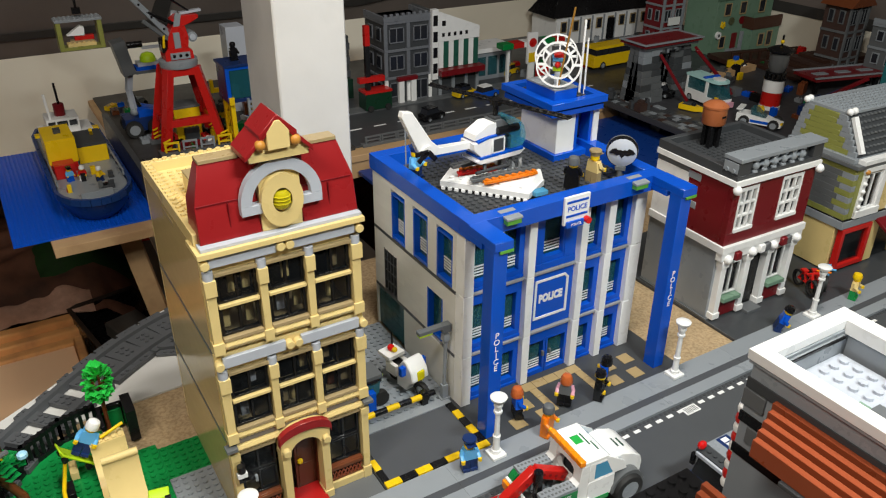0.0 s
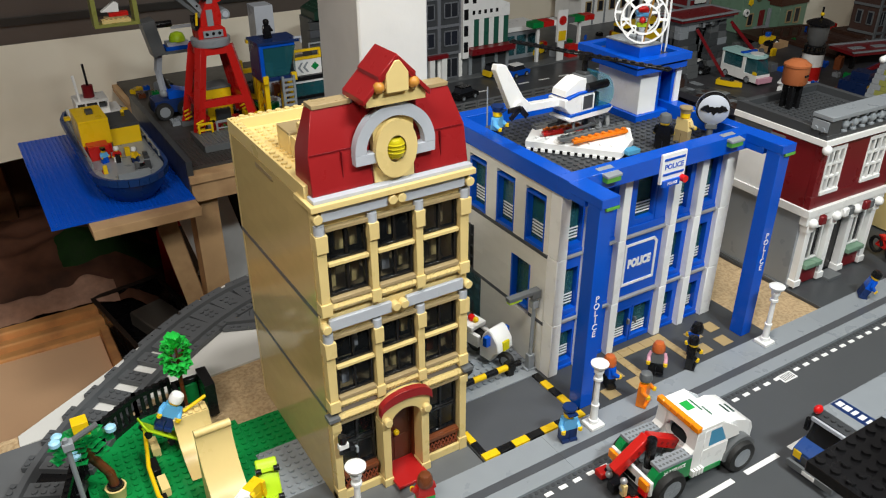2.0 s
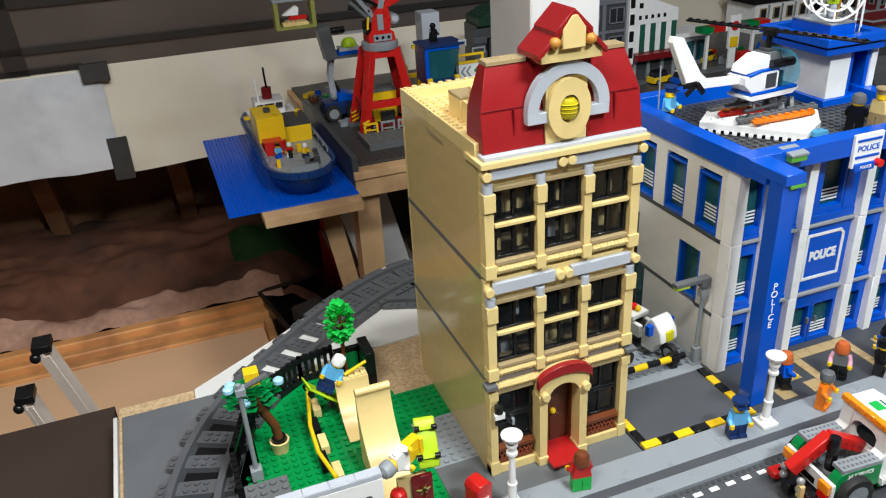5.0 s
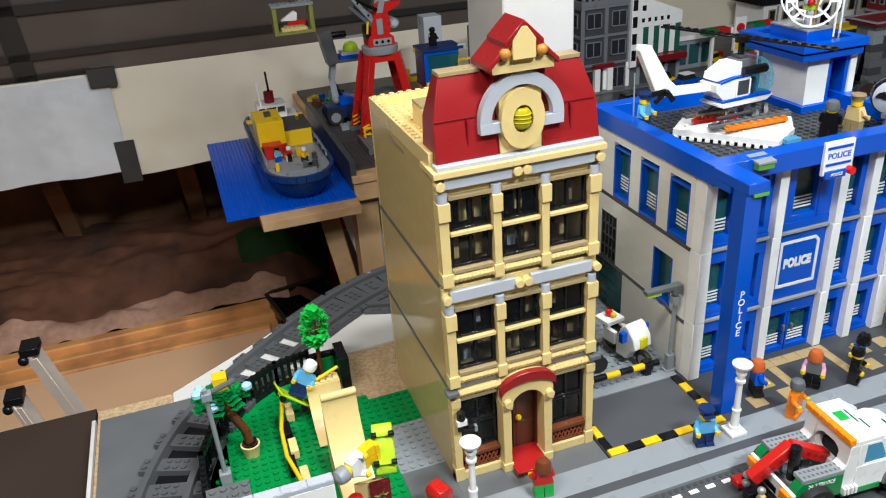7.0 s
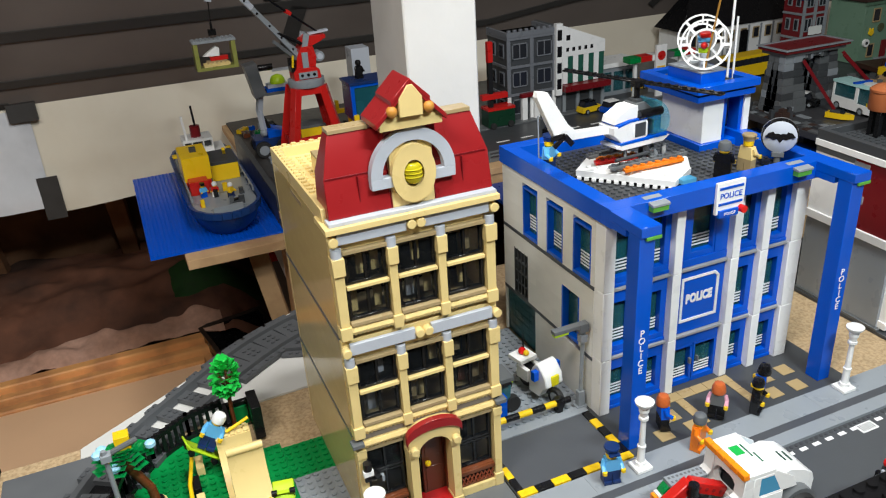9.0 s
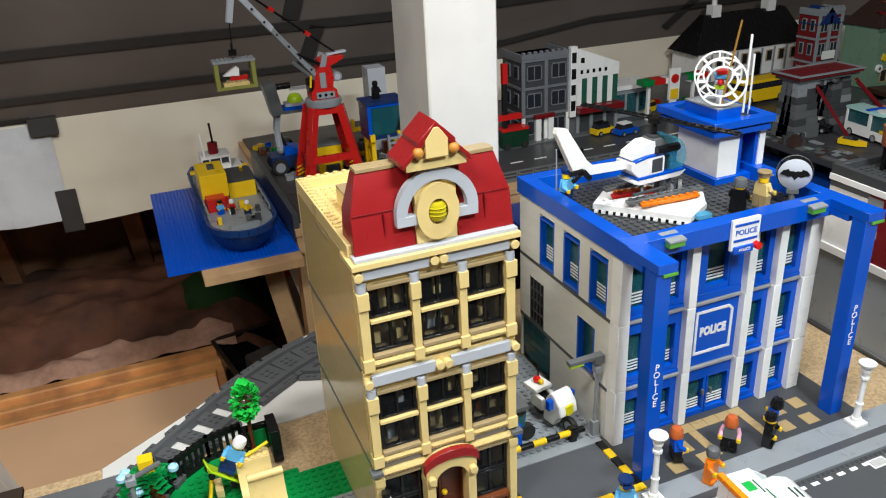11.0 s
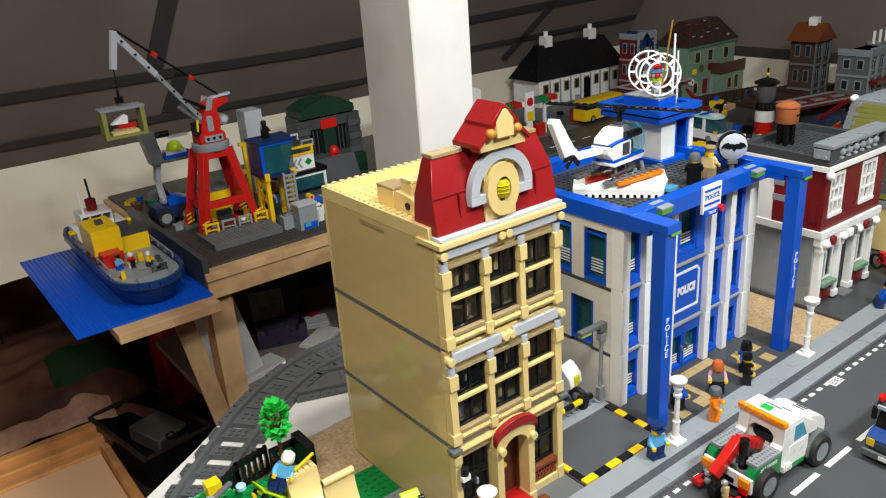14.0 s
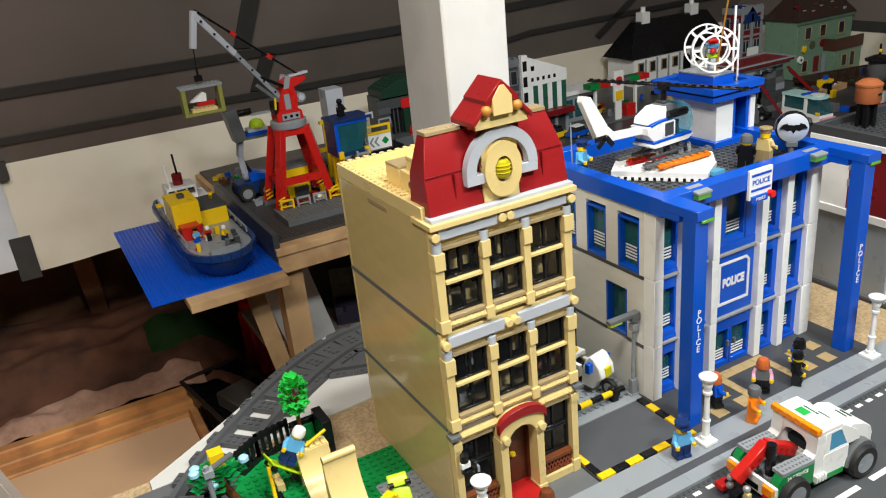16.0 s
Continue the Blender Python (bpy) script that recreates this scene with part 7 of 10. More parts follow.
part("lip", cyl(B(), 7.15, 9.15, -11.7, -8.0, 0.42, 14, "x"), TAN, pipe, edge=0)
stand = thing("ramp_sheet", "tan ribbed quarter pipe ramp behind the half pipe", "skate ramp")
arc3 = [(10.4 + 5.0 * math.sin(radians(a)), 0.3 + 4.7 * (1 - math.cos(radians(a)))) for a in range(0, 91, 6)]
back3 = [(y + 0.55, max(0.05, z - 0.12)) for y, z in arc3]
part("curve", poly(B(), arc3 + [(17.0, 5.0), (17.0, 4.5)] + back3[::-1], "x", -12.2, -8.3), TAN, stand, edge=0)
for i in range(5):
    part("rib", boxes((-12.0 + i * 0.75, 15.5, 5.01, -11.5 + i * 0.75, 17.0, 5.2)), TAN, stand)
part("support", boxes((-12.0, 15.9, 0.05, -8.5, 16.8, 4.5)), TAN, stand)
solid("yellow_bar", rod(B(), (0, 0, 0), (2.7, 0.3, 0.9), 0.2, 10), YELLOW, "thin yellow toy bar lying on the ramp top", "bar", -10.9, 15.9, 5.42, edge=0)

figure("blue-shirted toy skater with pale cap balancing on the ramp", -13.3, 16.4, 3.9, -18, DKBLUE, AZURE, WHITE, "helmet", lean=(-5, 30))


def skateboard(x, y, z, rot, label):
    ob = thing("skateboard", label, "skateboard", x, y, z, group="lime skateboards")
    ob.matrix_world = pose(x * S, y * S, z * S, *rot)
    part("deck", poly(B(), [(-2.9, 0.5), (-2.2, 0.1), (2.2, 0.1), (2.9, 0.5), (2.9, 0.75), (2.1, 0.4), (-2.1, 0.4), (-2.9, 0.75)], "y", -0.95, 0.95), LIME, ob, edge=0.1)
    for x0 in (-1.6, 1.6):
        for y0 in (-0.8, 0.8):
            part("wheel", cyl(B(), x0, -0.2, y0 - 0.25, y0 + 0.25, 0.36, 10, "y"), BLACK, ob, edge=0)
        part("truck", boxes((x0 - 0.2, -0.7, -0.3, x0 + 0.2, 0.7, 0.1)), LIME, ob)
    return ob


skateboard(-13.9, 16.4, 3.3, (0, 46, 10), "lime green toy skateboard tilted on the ramp edge")
upright = skateboard(-7.7, -5.2, 11.1, (0, 0, 0), "lime green toy skateboard held upright above the half pipe")
ez = Vector((0.15, 0.76, -0.63)).normalized()
ex = Vector((0.12, 0.62, 0.78))
ex = (ex - ez * ex.dot(ez)).normalized()
upright.matrix_world = Matrix.Translation(Vector((-8.1, -5.0, 11.0)) * S) @ Matrix((ex, ez.cross(ex), ez)).transposed().to_4x4() @ Matrix.Diagonal((0.78, 1.0, 1.0, 1))
figure("toy skater upside down over the ramp lip in grey helmet", -8.9, -4.7, 11.0, 10, YELLOW, WHITE, LGREY, "helmet", lean=(20, -92))

grind = thing("grind_rail", "bent yellow rail on tan and black supports", "skate rail")
for p, q in (((-14.8, 19.8, 1.9), (-15.9, 13.5, 1.6)), ((-15.9, 13.5, 1.6), (-16.0, 9.0, 1.5)), ((-16.0, 9.0, 1.5), (-15.2, 4.2, 1.7))):
    part("rail_bar", rod(B(), p, q, 0.24, 10), YELLOW, grind, edge=0)
for x, y, m in ((-14.4, 17.6, TAN), (-15.2, 14.2, BLACK), (-15.0, 11.0, TAN), (-15.6, 8.2, BLACK), (-14.6, 6.0, TAN)):
    part("support", boxes((x - 0.5, y - 1.2, 0.05, x + 0.4, y + 1.2, 1.2)), m, grind)

# leafy little tree
def leaf_mesh(bm, c, d, size):
    """One small folded leaf at c pointing along d."""
    d = d.normalized()
    side = d.cross(Vector((0, 0, 1)))
    side = side.normalized() if side.length > 0.05 else Vector((1, 0, 0))
    up = side.cross(d)
    a = bm.verts.new(c)
    b = bm.verts.new(c + d * size * 0.5 + side * size * 0.55 + up * size * 0.12)
    e = bm.verts.new(c + d * size)
    f = bm.verts.new(c + d * size * 0.5 - side * size * 0.55 + up * size * 0.12)
    g = bm.verts.new(c + d * size * 0.5 - up * size * 0.1)
    for q in ((a, b, g), (b, e, g), (e, f, g), (f, a, g)):
        bm.faces.new(q)


tree = thing("toy_tree", "bright green leafy toy tree on a thin brown trunk", "tree", -9.4, 22.9, 0.0)
part("trunk", lathe(B(), 0, 0, [(0.5, 0), (0.32, 0.6), (0.25, 3.0), (0.28, 6.4)], 10), BROWN, tree, edge=0)
rng = random.Random(4)
bm = B()
for i in range(150):
    t = rng.random() * 2 * math.pi
    h = rng.uniform(-1, 1)
    r = math.sqrt(max(0, 1 - h * h)) * (0.86 + 0.14 * math.sin(3 * t + 4 * h))
    c = Vector((1.25 * r * math.cos(t), 1.25 * r * math.sin(t), 8.2 + 2.0 * h))
    out = Vector((r * math.cos(t), r * math.sin(t), h * 0.7)) + Vector((rng.uniform(-0.5, 0.5), rng.uniform(-0.5, 0.5), rng.uniform(-0.2, 0.6)))
    leaf_mesh(bm, c, out, rng.uniform(0.8, 1.2))
part("crown", bm, plastic("leaf_green", (0.03, 0.62, 0.09)), tree, "dense bright green leaves", edge=0, kind="stuff")
for i in range(5):
    a = i * 1.26
    part("branch", rod(B(), (0, 0, 6.2), (0.9 * math.cos(a), 0.9 * math.sin(a), 8.6), 0.14, 6), BROWN, tree, edge=0)

palm = thing("jointed_plant", "brown jointed toy plant in a tan pot with blue flowers", "plant", -19.5, 12.7, 0.0)
part("pot", lathe(B(), 0, 0, [(0.85, 0.0), (1.05, 1.4), (1.1, 1.5), (0.9, 1.55), (0.85, 1.2)], 14), TAN, palm, edge=0)
part("soil", cyl(B(), 0, 0, 1.2, 1.9, 0.8, 12), BLACK, palm, edge=0)
joints = [Vector(p) for p in ((0, 0, 1.6), (-0.2, -0.1, 3.6), (-0.9, -0.3, 5.4), (-1.7, -0.5, 7.2), (-2.0, -0.6, 9.4))]
for a, b in zip(joints, joints[1:]):
    part("stem", rod(B(), a, b, 0.5, 10), BROWN, palm, edge=0)
for i in range(7):
    a = i * 0.9
    bm = B()
    c = joints[-1]
    for k in range(6):
        leaf_mesh(bm, c + Vector((0.45 * k * math.cos(a), 0.45 * k * math.sin(a), 0.3 - 0.05 * k * k)), Vector((math.cos(a + 0.7), math.sin(a + 0.7), 0.2)), 1.1)
        leaf_mesh(bm, c + Vector((0.45 * k * math.cos(a), 0.45 * k * math.sin(a), 0.3 - 0.05 * k * k)), Vector((math.cos(a - 0.7), math.sin(a - 0.7), 0.2)), 1.1)
    part("leaf", bm, GREEN, palm, edge=0)
part("bloom", boxes((-2.4, -0.9, 9.8, -0.9, 0.5, 11.4)), YELLOW, palm, "yellow block bloom")
part("bloom_eye", boxes((-0.89, -0.7, 10.0, -0.8, 0.3, 10.8)), BLACK, palm)
for x, y, z in ((-4.2, -0.8, 9.6), (-2.8, -2.4, 8.6), (0.9, -1.0, 9.4), (-3.9, 0.8, 9.0)):
    part("flower", lathe(B(), x, y, [(0.2, z), (0.55, z + 0.2), (0.55, z + 0.6), (0.3, z + 0.8)], 10), plastic("pale_blue", (0.35, 0.65, 0.85)), palm, "pale blue round flower", edge=0)

signpost = thing("sign_pole", "thin grey toy pole with a jointed arm", "pole", -22.6, 9.4, 0.0)
part("foot", boxes((-0.6, -0.6, 0, 0.6, 0.6, 1.4)), LGREY, signpost)
part("pole", rod(B(), (0, 0, 1.4), (-0.1, -0.4, 12.4), 0.26, 10), LGREY, signpost, edge=0)
part("arm", rod(B(), (-0.4, -0.6, 11.8), (2.8, 1.8, 11.2), 0.3, 8), MGREY, signpost, edge=0)
part("clip", boxes((-0.5, -0.9, 11.2, 0.5, 0.1, 12.0)), LGREY, signpost)

# ---- bus stop ----
stop = thing("bus_stop", "toy bus shelter with a white lettered sign board", "bus stop")
part("base", boxes((-23.5, -9.6, 0.42, -6.0, -3.9, 2.6)), MGREY, stop)
part("post", boxes((-21.6, -9.0, 2.6, -21.0, -8.4, 8.0)), LGREY, stop)
part("post", boxes((-14.4, -9.0, 2.6, -13.8, -8.4, 8.0)), LGREY, stop)
board = part("sign_board", boxes((-22.1, -9.2, 8.0, -13.4, -8.5, 12.4)), WHITE, stop, "white board with orange and dark letters")
part("sign_top", boxes((-22.1, -9.2, 12.42, -13.4, -8.2, 12.9)), SAND, stop)
for i in range(4):
    part("top_tile", boxes((-22.08 + i * 2.17, -9.18, 12.9, -19.95 + i * 2.17, -8.25, 12.98)), SAND, stop)
for word, x, m in (("BUS", -18.8, OGLASS), ("STOP", -15.75, DGREY)):
    bm = text_bm(word, 1.5, 0.06, 1.05, 0.05)
    shift(bm, 0, Matrix.Translation((x, -9.22, 10.3)) @ Matrix.Diagonal((0.72, 1, 1.0, 1)))
    part("letters", bm, m, board, edge=0)
for x, r in ((-16.0, 0.6), (-14.6, 0.6)):
    part("round_mark", ring_piece(x, 8.75, r - 0.14, r, 0, 360, -9.26, -9.2, 1.0, 20), RGLASS, board, "thin red round mark", edge=0)
part("roof_block", boxes((-24.0, -3.6, 2.6, -20.4, 0.4, 6.6)), BLUE, stop, "blue block under a grey plate")
part("roof_plate", boxes((-24.2, -3.8, 6.62, -20.2, 0.6, 7.1)), MGREY, stop)
part("plate_studs", studs(B(), -24.1, -3.6, 4, 4, 7.1), MGREY, stop, kind="stuff", edge=0)
part("bench", boxes((-19.8, -6.6, 2.6, -12.0, -4.6, 3.6)), ORANGE, stop, "orange bench")
poster = part("poster_panel", boxes((-9.9, -5.6, 2.6, -8.0, -5.2, 7.8)), BRICKRED, stop, "dark red panel with olive leaf shapes")
for i in range(3):
    bm = B()
    for k in range(6):
        leaf_mesh(bm, Vector((-8.95, -5.64, 3.4 + i * 1.5)), Vector((math.cos(k * 1.05), -0.05, math.sin(k * 1.05))), 0.7)
    part("leaf_mark", bm, OLIVE, poster, edge=0)
figure("toy figure with red cap and blue top by the bus stop", -11.4, -5.9, 2.62, 20, BLUE, BLUE, RED, "helmet")
figure("toy figure with orange hair waiting at the bus stop", -19.0, -6.2, 3.62, 10, BLUE, BLUE, RUST, "long")

# ---- harbour ----
water = thing("water_plate", "blue studded plate of water under the ship", "base plate")
part("sheet", boxes((-15, 114, -14.45, 15.9, 174, -14.0)), BLUE, water, edge=0)
part("plate_studs", studs(B(), -15, 114, 31, 60, -14.0, r=0.3, h=0.2, n=6), BLUE, water, kind="stuff", edge=0)

ship = thing("cargo_ship", "dark blue toy cargo ship with grey deck and yellow containers", "ship", 4.6, 0, -14.0)


def outline(w, y0, y1, bow):
    pts = []
    for i in range(13):
        a = math.pi * i / 12
        pts.append((-w * math.cos(a), y0 + bow - bow * math.sin(a)))
    return pts + [(w, y1 - 6), (w * 0.8, y1), (-w * 0.8, y1), (-w, y1 - 6)]


bm = B()
rings = []
for k, (z, w, y0) in enumerate(((0.05, 6.2, 118.6), (2.4, 7.3, 116.0), (5.6, 8.2, 114.6))):
    rings.append([bm.verts.new((x, y, z)) for x, y in outline(w, y0, 172, 10)])
for a, b in zip(rings, rings[1:]):
    for i in range(len(a)):
        bm.faces.new((a[i], a[(i + 1) % len(a)], b[(i + 1) % len(a)], b[i]))
bm.faces.new(rings[0])
bm.faces.new(rings[-1])
bmesh.ops.recalc_face_normals(bm, faces=bm.faces)
HULLBLUE = plastic("hull_blue", (0.012, 0.045, 0.17))
part("hull", bm, HULLBLUE, ship, edge=0)
bm = B()
for i, (a, b) in enumerate(zip(outline(8.2, 114.6, 172, 10), outline(8.2, 114.6, 172, 10)[1:] + outline(8.2, 114.6, 172, 10)[:1])):
    beam(bm, (a[0], a[1], 6.3), (b[0], b[1], 6.3), 0.8, 1.6)
part("gunwale", bm, HULLBLUE, ship, edge=0)
part("deck", poly(B(), outline(7.6, 115.8, 171, 9), "z", 5.62, 6.1), LGREY, ship)
part("hatch", boxes((1.4, 121.5, 6.1, 4.4, 124, 7.0)), DGREY, ship, "dark deck ladder hatch")
part("bow_rail", boxes((-3.5, 118.4, 6.1, 3.5, 119.4, 7.4)), LGREY, ship)
part("container", boxes((-7.2, 137, 6.12, -1.0, 149, 8.4)), RED, ship, "red lower container")
part("container", boxes((-7.4, 137.4, 8.42, -0.6, 149, 14.0)), YELLOW, ship, "yellow upper container")
part("container_top", boxes((-7.4, 137.4, 14.02, -0.6, 149, 14.6)), YELLOW, ship)
part("container_knob", boxes((-4.6, 142, 14.62, -3.0, 144, 15.6)), DGREY, ship)
part("container", boxes((-0.2, 141, 6.12, 6.8, 152, 10.4)), YELLOW, ship, "yellow container")
part("container_top", boxes((-0.2, 141, 10.42, 6.8, 152, 11.2)), DGREY, ship)
part("crate", boxes((-6.8, 133.0, 6.12, -2.2, 136.8, 9.6)), RED, ship)
part("bridge", boxes((-6.5, 158, 6.12, 6.5, 168, 9.0)), WHITE, ship)
part("wheelhouse", boxes((-4.6, 159, 9.02, 3.4, 166, 10.4), (-4.6, 159, 12.2, 3.4, 166, 12.9), (-4.6, 159, 10.4, -4.2, 166, 12.2), (3.0, 159, 10.4, 3.4, 166, 12.2), (-2.4, 159, 10.4, -2.0, 159.5, 12.2), (0.6, 159, 10.4, 1.0, 159.5, 12.2)), WHITE, ship)
# dark block filling the wheelhouse in place of its inner shade
part("wheelhouse_room", boxes((-4.0, 160, 10.4, 2.8, 165.5, 12.2)), DGREY, ship)
part("funnel", cyl(B(), -0.6, 162.5, 12.9, 16.0, 1.4, 14), BRICKRED, ship, edge=0)
part("mast", rod(B(), (-0.4, 162.5, 15.8), (-0.6, 162.5, 21.6), 0.3), BLACK, ship, edge=0)
part("mast", rod(B(), (-3.4, 160, 12.9), (-3.8, 160, 19.6), 0.35), WHITE, ship, edge=0)
part("wing", boxes((-8.0, 160, 8.2, 8.0, 162, 8.9)), YELLOW, ship)
rng = random.Random(41)
for i in range(26):
    gx, gy = rng.uniform(-6.0, 6.4), rng.choice((rng.uniform(121, 133), rng.uniform(150, 157)))
    gw, gd, gh = rng.uniform(0.5, 1.4), rng.uniform(0.5, 1.6), rng.choice((0.5, 0.9, 1.3, 2.0))
    part("deck_gear", boxes((gx - gw / 2, gy - gd / 2, 6.1, gx + gw / 2, gy + gd / 2, 6.1 + gh)), (DGREY, BLACK, MGREY, DGREY, WHITE, RED, YELLOW, BLACK)[i % 8], ship)
for s in (-1, 1):
    part("rail", rod(B(), (s * 7.4, 126, 8.4), (s * 7.4, 158, 8.4), 0.22, 8), LGREY, ship, edge=0)
    for i in range(7):
        part("rail_post", boxes((s * 7.4 - 0.2, 126 + i * 5.2, 7.1, s * 7.4 + 0.2, 126.4 + i * 5.2, 8.4)), LGREY, ship)
part("davit", beam(B(), (5.2, 153, 6.1), (4.2, 146, 13.0), 0.8, 0.8), YELLOW, ship, "yellow deck crane arm")
part("davit_foot", cyl(B(), 5.2, 153.4, 6.1, 8.0, 1.2, 12), DGREY, ship, edge=0)
figure("tiny toy sailor in blue on the ship deck", 0.6, 131.0, -7.9, 20, BLUE, AZURE, BLACK, "cap", size=0.8)
figure("tiny toy sailor in white on the ship deck", 3.4, 130.2, -7.9, -20, WHITE, RED, WHITE, "helmet", size=0.8)
figure("tiny toy sailor by the ship rail in yellow", 6.8, 127.6, -7.9, 40, DKBLUE, YELLOW, WHITE, "helmet", size=0.8)

quay = thing("quay_wall", "dark grey quay wall beside the ship", "quay", kind="structure")
part("wall", boxes((15.95, 118, -13.9, 17.4, 176, -6.6)), DGREY, quay)
QUAY = plastic("quay_grey", (0.05, 0.046, 0.043), 0.45)
part("quay_plate", boxes((17.6, 121, -10.28, 71.5, 204, -9.6)), QUAY, quay)
part("quay_studs", studs(B(), 18, 121.5, 51, 20, -9.6, n=6), QUAY, quay, kind="stuff", edge=0)
part("front_plate", boxes((23.5, 128.5, -9.58, 42.4, 138.6, -7.9)), MGREY, quay, "grey raised slab before the crane")
part("slab_studs", studs(B(), 24, 129, 18, 9, -7.9, n=6), MGREY, quay, kind="stuff", edge=0)

crane = thing("harbour_crane", "red toy harbour crane with long grey jib", "crane", 33.4, 146, -9.6)
tops = ((-3.6, -3.0), (3.6, -3.0), (-3.6, 3.4), (3.6, 3.4))
feet = ((-7.7, -5.0), (7.8, -5.0), (-7.7, 6.4), (7.8, 6.4))
for (tx, ty), (fx, fy) in zip(tops, feet):
    part("leg", beam(B(), (fx, fy, 0.6), (tx, ty, 22.0), 2.2, 2.0), RED, crane)
    part("foot", boxes((fx - 1.8, fy - 1.8, 0.0, fx + 1.8, fy + 1.8, 1.2)), MGREY, crane)
    for i in range(3):
        part("hazard_stripe", beam(B(), (fx - 1.0 + fx * -0.02, fy - 1.75, 1.8 + i * 1.1), (fx + 1.2, fy - 1.62, 2.5 + i * 1.1), 0.25, 0.45), YELLOW, crane)
for z, k in ((8.0, 0.62), (21.0, 0.05)):
    for a, b in ((0, 1), (2, 3), (0, 2), (1, 3)):
        p = Vector((*feet[a], z)).lerp(Vector((*tops[a], z)), z / 22)
        q = Vector((*feet[b], z)).lerp(Vector((*tops[b], z)), z / 22)
        part("brace", beam(B(), p, q, 1.6, 1.8), RED, crane)
part("turntable", lathe(B(), 0, 0, [(4.7, 22.0), (4.9, 22.6), (4.9, 23.8), (4.2, 24.0)], 24), LGREY, crane, edge=0)
part("cab_base", poly(B(), [(-3.6, 24.0), (3.6, 24.0), (3.4, 26.2), (2.4, 27.0), (-2.8, 27.0), (-3.6, 26.0)], "y", -2.8, 2.8), RED, crane)
part("cab", poly(B(), [(-2.6, 27.02), (2.6, 27.02), (3.0, 29.5), (2.4, 32.4), (-0.8, 32.4), (-2.2, 29.6)], "y", -2.3, 2.3), RED, crane)
part("cab_front", boxes((-0.9, -2.7, 27.0, 0.7, -2.32, 31.0)), LGREY, crane)
plate_grey = part("cab_plate", boxes((-2.4, -3.2, 24.3, 2.6, -2.82, 26.0)), LGREY, crane, "light grey plate with three holes")
for x in (-1.5, 0.1, 1.7):
    # black disc laid on the plate as a hole's shade
    part("hole", cyl(B(), x, 25.2, -3.24, -3.18, 0.42, 12, "y"), BLACK, plate_grey, edge=0)
part("seat_box", boxes((-4.0, -2.2, 26.2, -2.82, 1.4, 29.4)), BLACK, crane)
part("lever", rod(B(), (-3.6, -2.4, 27.5), (-3.2, -2.4, 30.6), 0.3), YELLOW, crane, edge=0)
part("winch", cyl(B(), 4.0, 29.4, -2.0, 2.0, 1.3, 16, "y"), LGREY, crane, edge=0)
part("winch_cap", cyl(B(), 4.0, 29.4, -2.4, -2.02, 0.8, 12, "y"), SAND, crane, edge=0)
part("head", poly(B(), [(-0.6, 32.42), (2.6, 32.42), (4.6, 33.2), (6.2, 34.0), (6.2, 34.8), (1.0, 34.9), (-0.6, 34.0)], "y", -1.8, 1.8), RED, crane)
part("head_tip", beam(B(), (2.0, 0, 35.2), (7.4, 0.2, 35.6), 1.6, 0.6), SAND, crane)
for y in (-2.0, 2.0):
    part("link", beam(B(), (-0.2, y, 30.6), (1.2, y, 35.6), 0.5, 1.5), LGREY, crane, "light grey liftarm")
J0, J1 = Vector((-1.4, -0.5, 30.4)), Vector((-21.2, -9.0, 54.6))
mid = J0.lerp(J1, 0.55)
for off in (-0.9, 0.9):
    part("jib_beam", beam(B(), J0 + Vector((off * 0.4, off, 0)), mid + Vector((0, off * 0.8, 0)), 0.55, 1.2), LGREY, crane)
    part("jib_beam", beam(B(), mid + Vector((0, off * 0.5, 0.1)), J1 + Vector((0, off * 0.4, 0)), 0.5, 1.5), SAND, crane)
for i in range(7):
    p = J0.lerp(J1, (i + 0.5) / 7)
    part("jib_pin", rod(B(), p + Vector((0, -1.15, 0)), p + Vector((0, 1.15, 0)), 0.3), BLACK, crane, edge=0)
part("jib_head", beam(B(), J1 + Vector((0.2, 0, 0.8)), J1 + Vector((-1.8, -0.6, -7.6)), 0.9, 1.5), SAND, crane)
part("strut", beam(B(), (-2.2, -1.6, 29.4), (-8.0, -4.0, 35.0), 0.6, 0.9), MGREY, crane)
part("ram", rod(B(), (-0.4, -1.7, 33.2), (-7.6, -3.6, 37.4), 0.45), BLACK, crane, edge=0)
S0, S1 = Vector((4.6, 0, 35.4)), J1 + Vector((0.5, 0, 0.9))
part("stay", rod(B(), S0, S1, 0.28), BLACK, crane, edge=0)
for t in (0.3, 0.66):
    a, b = S0.lerp(S1, t - 0.025), S0.lerp(S1, t + 0.025)
    part("stay_clip", beam(B(), a, b, 0.9, 1.0), RED, crane)
part("hook_cable", rod(B(), J1 + Vector((-1.7, -0.6, -7.4)), (-23.2, -10.0, 41.6), 0.14), BLACK, crane, edge=0)
part("hook", boxes((-24.2, -10.6, 39.4, -22.4, -9.4, 40.8)), BLACK, crane)
part("hook", boxes((-23.5, -10.3, 40.82, -23.0, -9.7, 42.4)), BLACK, crane)
basket = part("basket", boxes((-28.4, -12.0, 31.6, -18.6, -8.4, 32.3), (-28.4, -12.0, 32.3, -27.4, -8.4, 38.0), (-19.6, -12.0, 32.3, -18.6, -8.4, 38.0)), OLIVE, crane, "olive open frame load")
part("top_plate", boxes((-28.6, -12.2, 38.02, -18.4, -8.2, 38.6)), LGREY, basket, "light grey studded plate")
part("ledge", boxes((-26.6, -11.6, 32.32, -20.4, -9.0, 33.0)), TAN, basket)
part("ledge_studs", studs(B(), -26.5, -11.6, 6, 2, 33.0), TAN, basket, kind="stuff", edge=0)
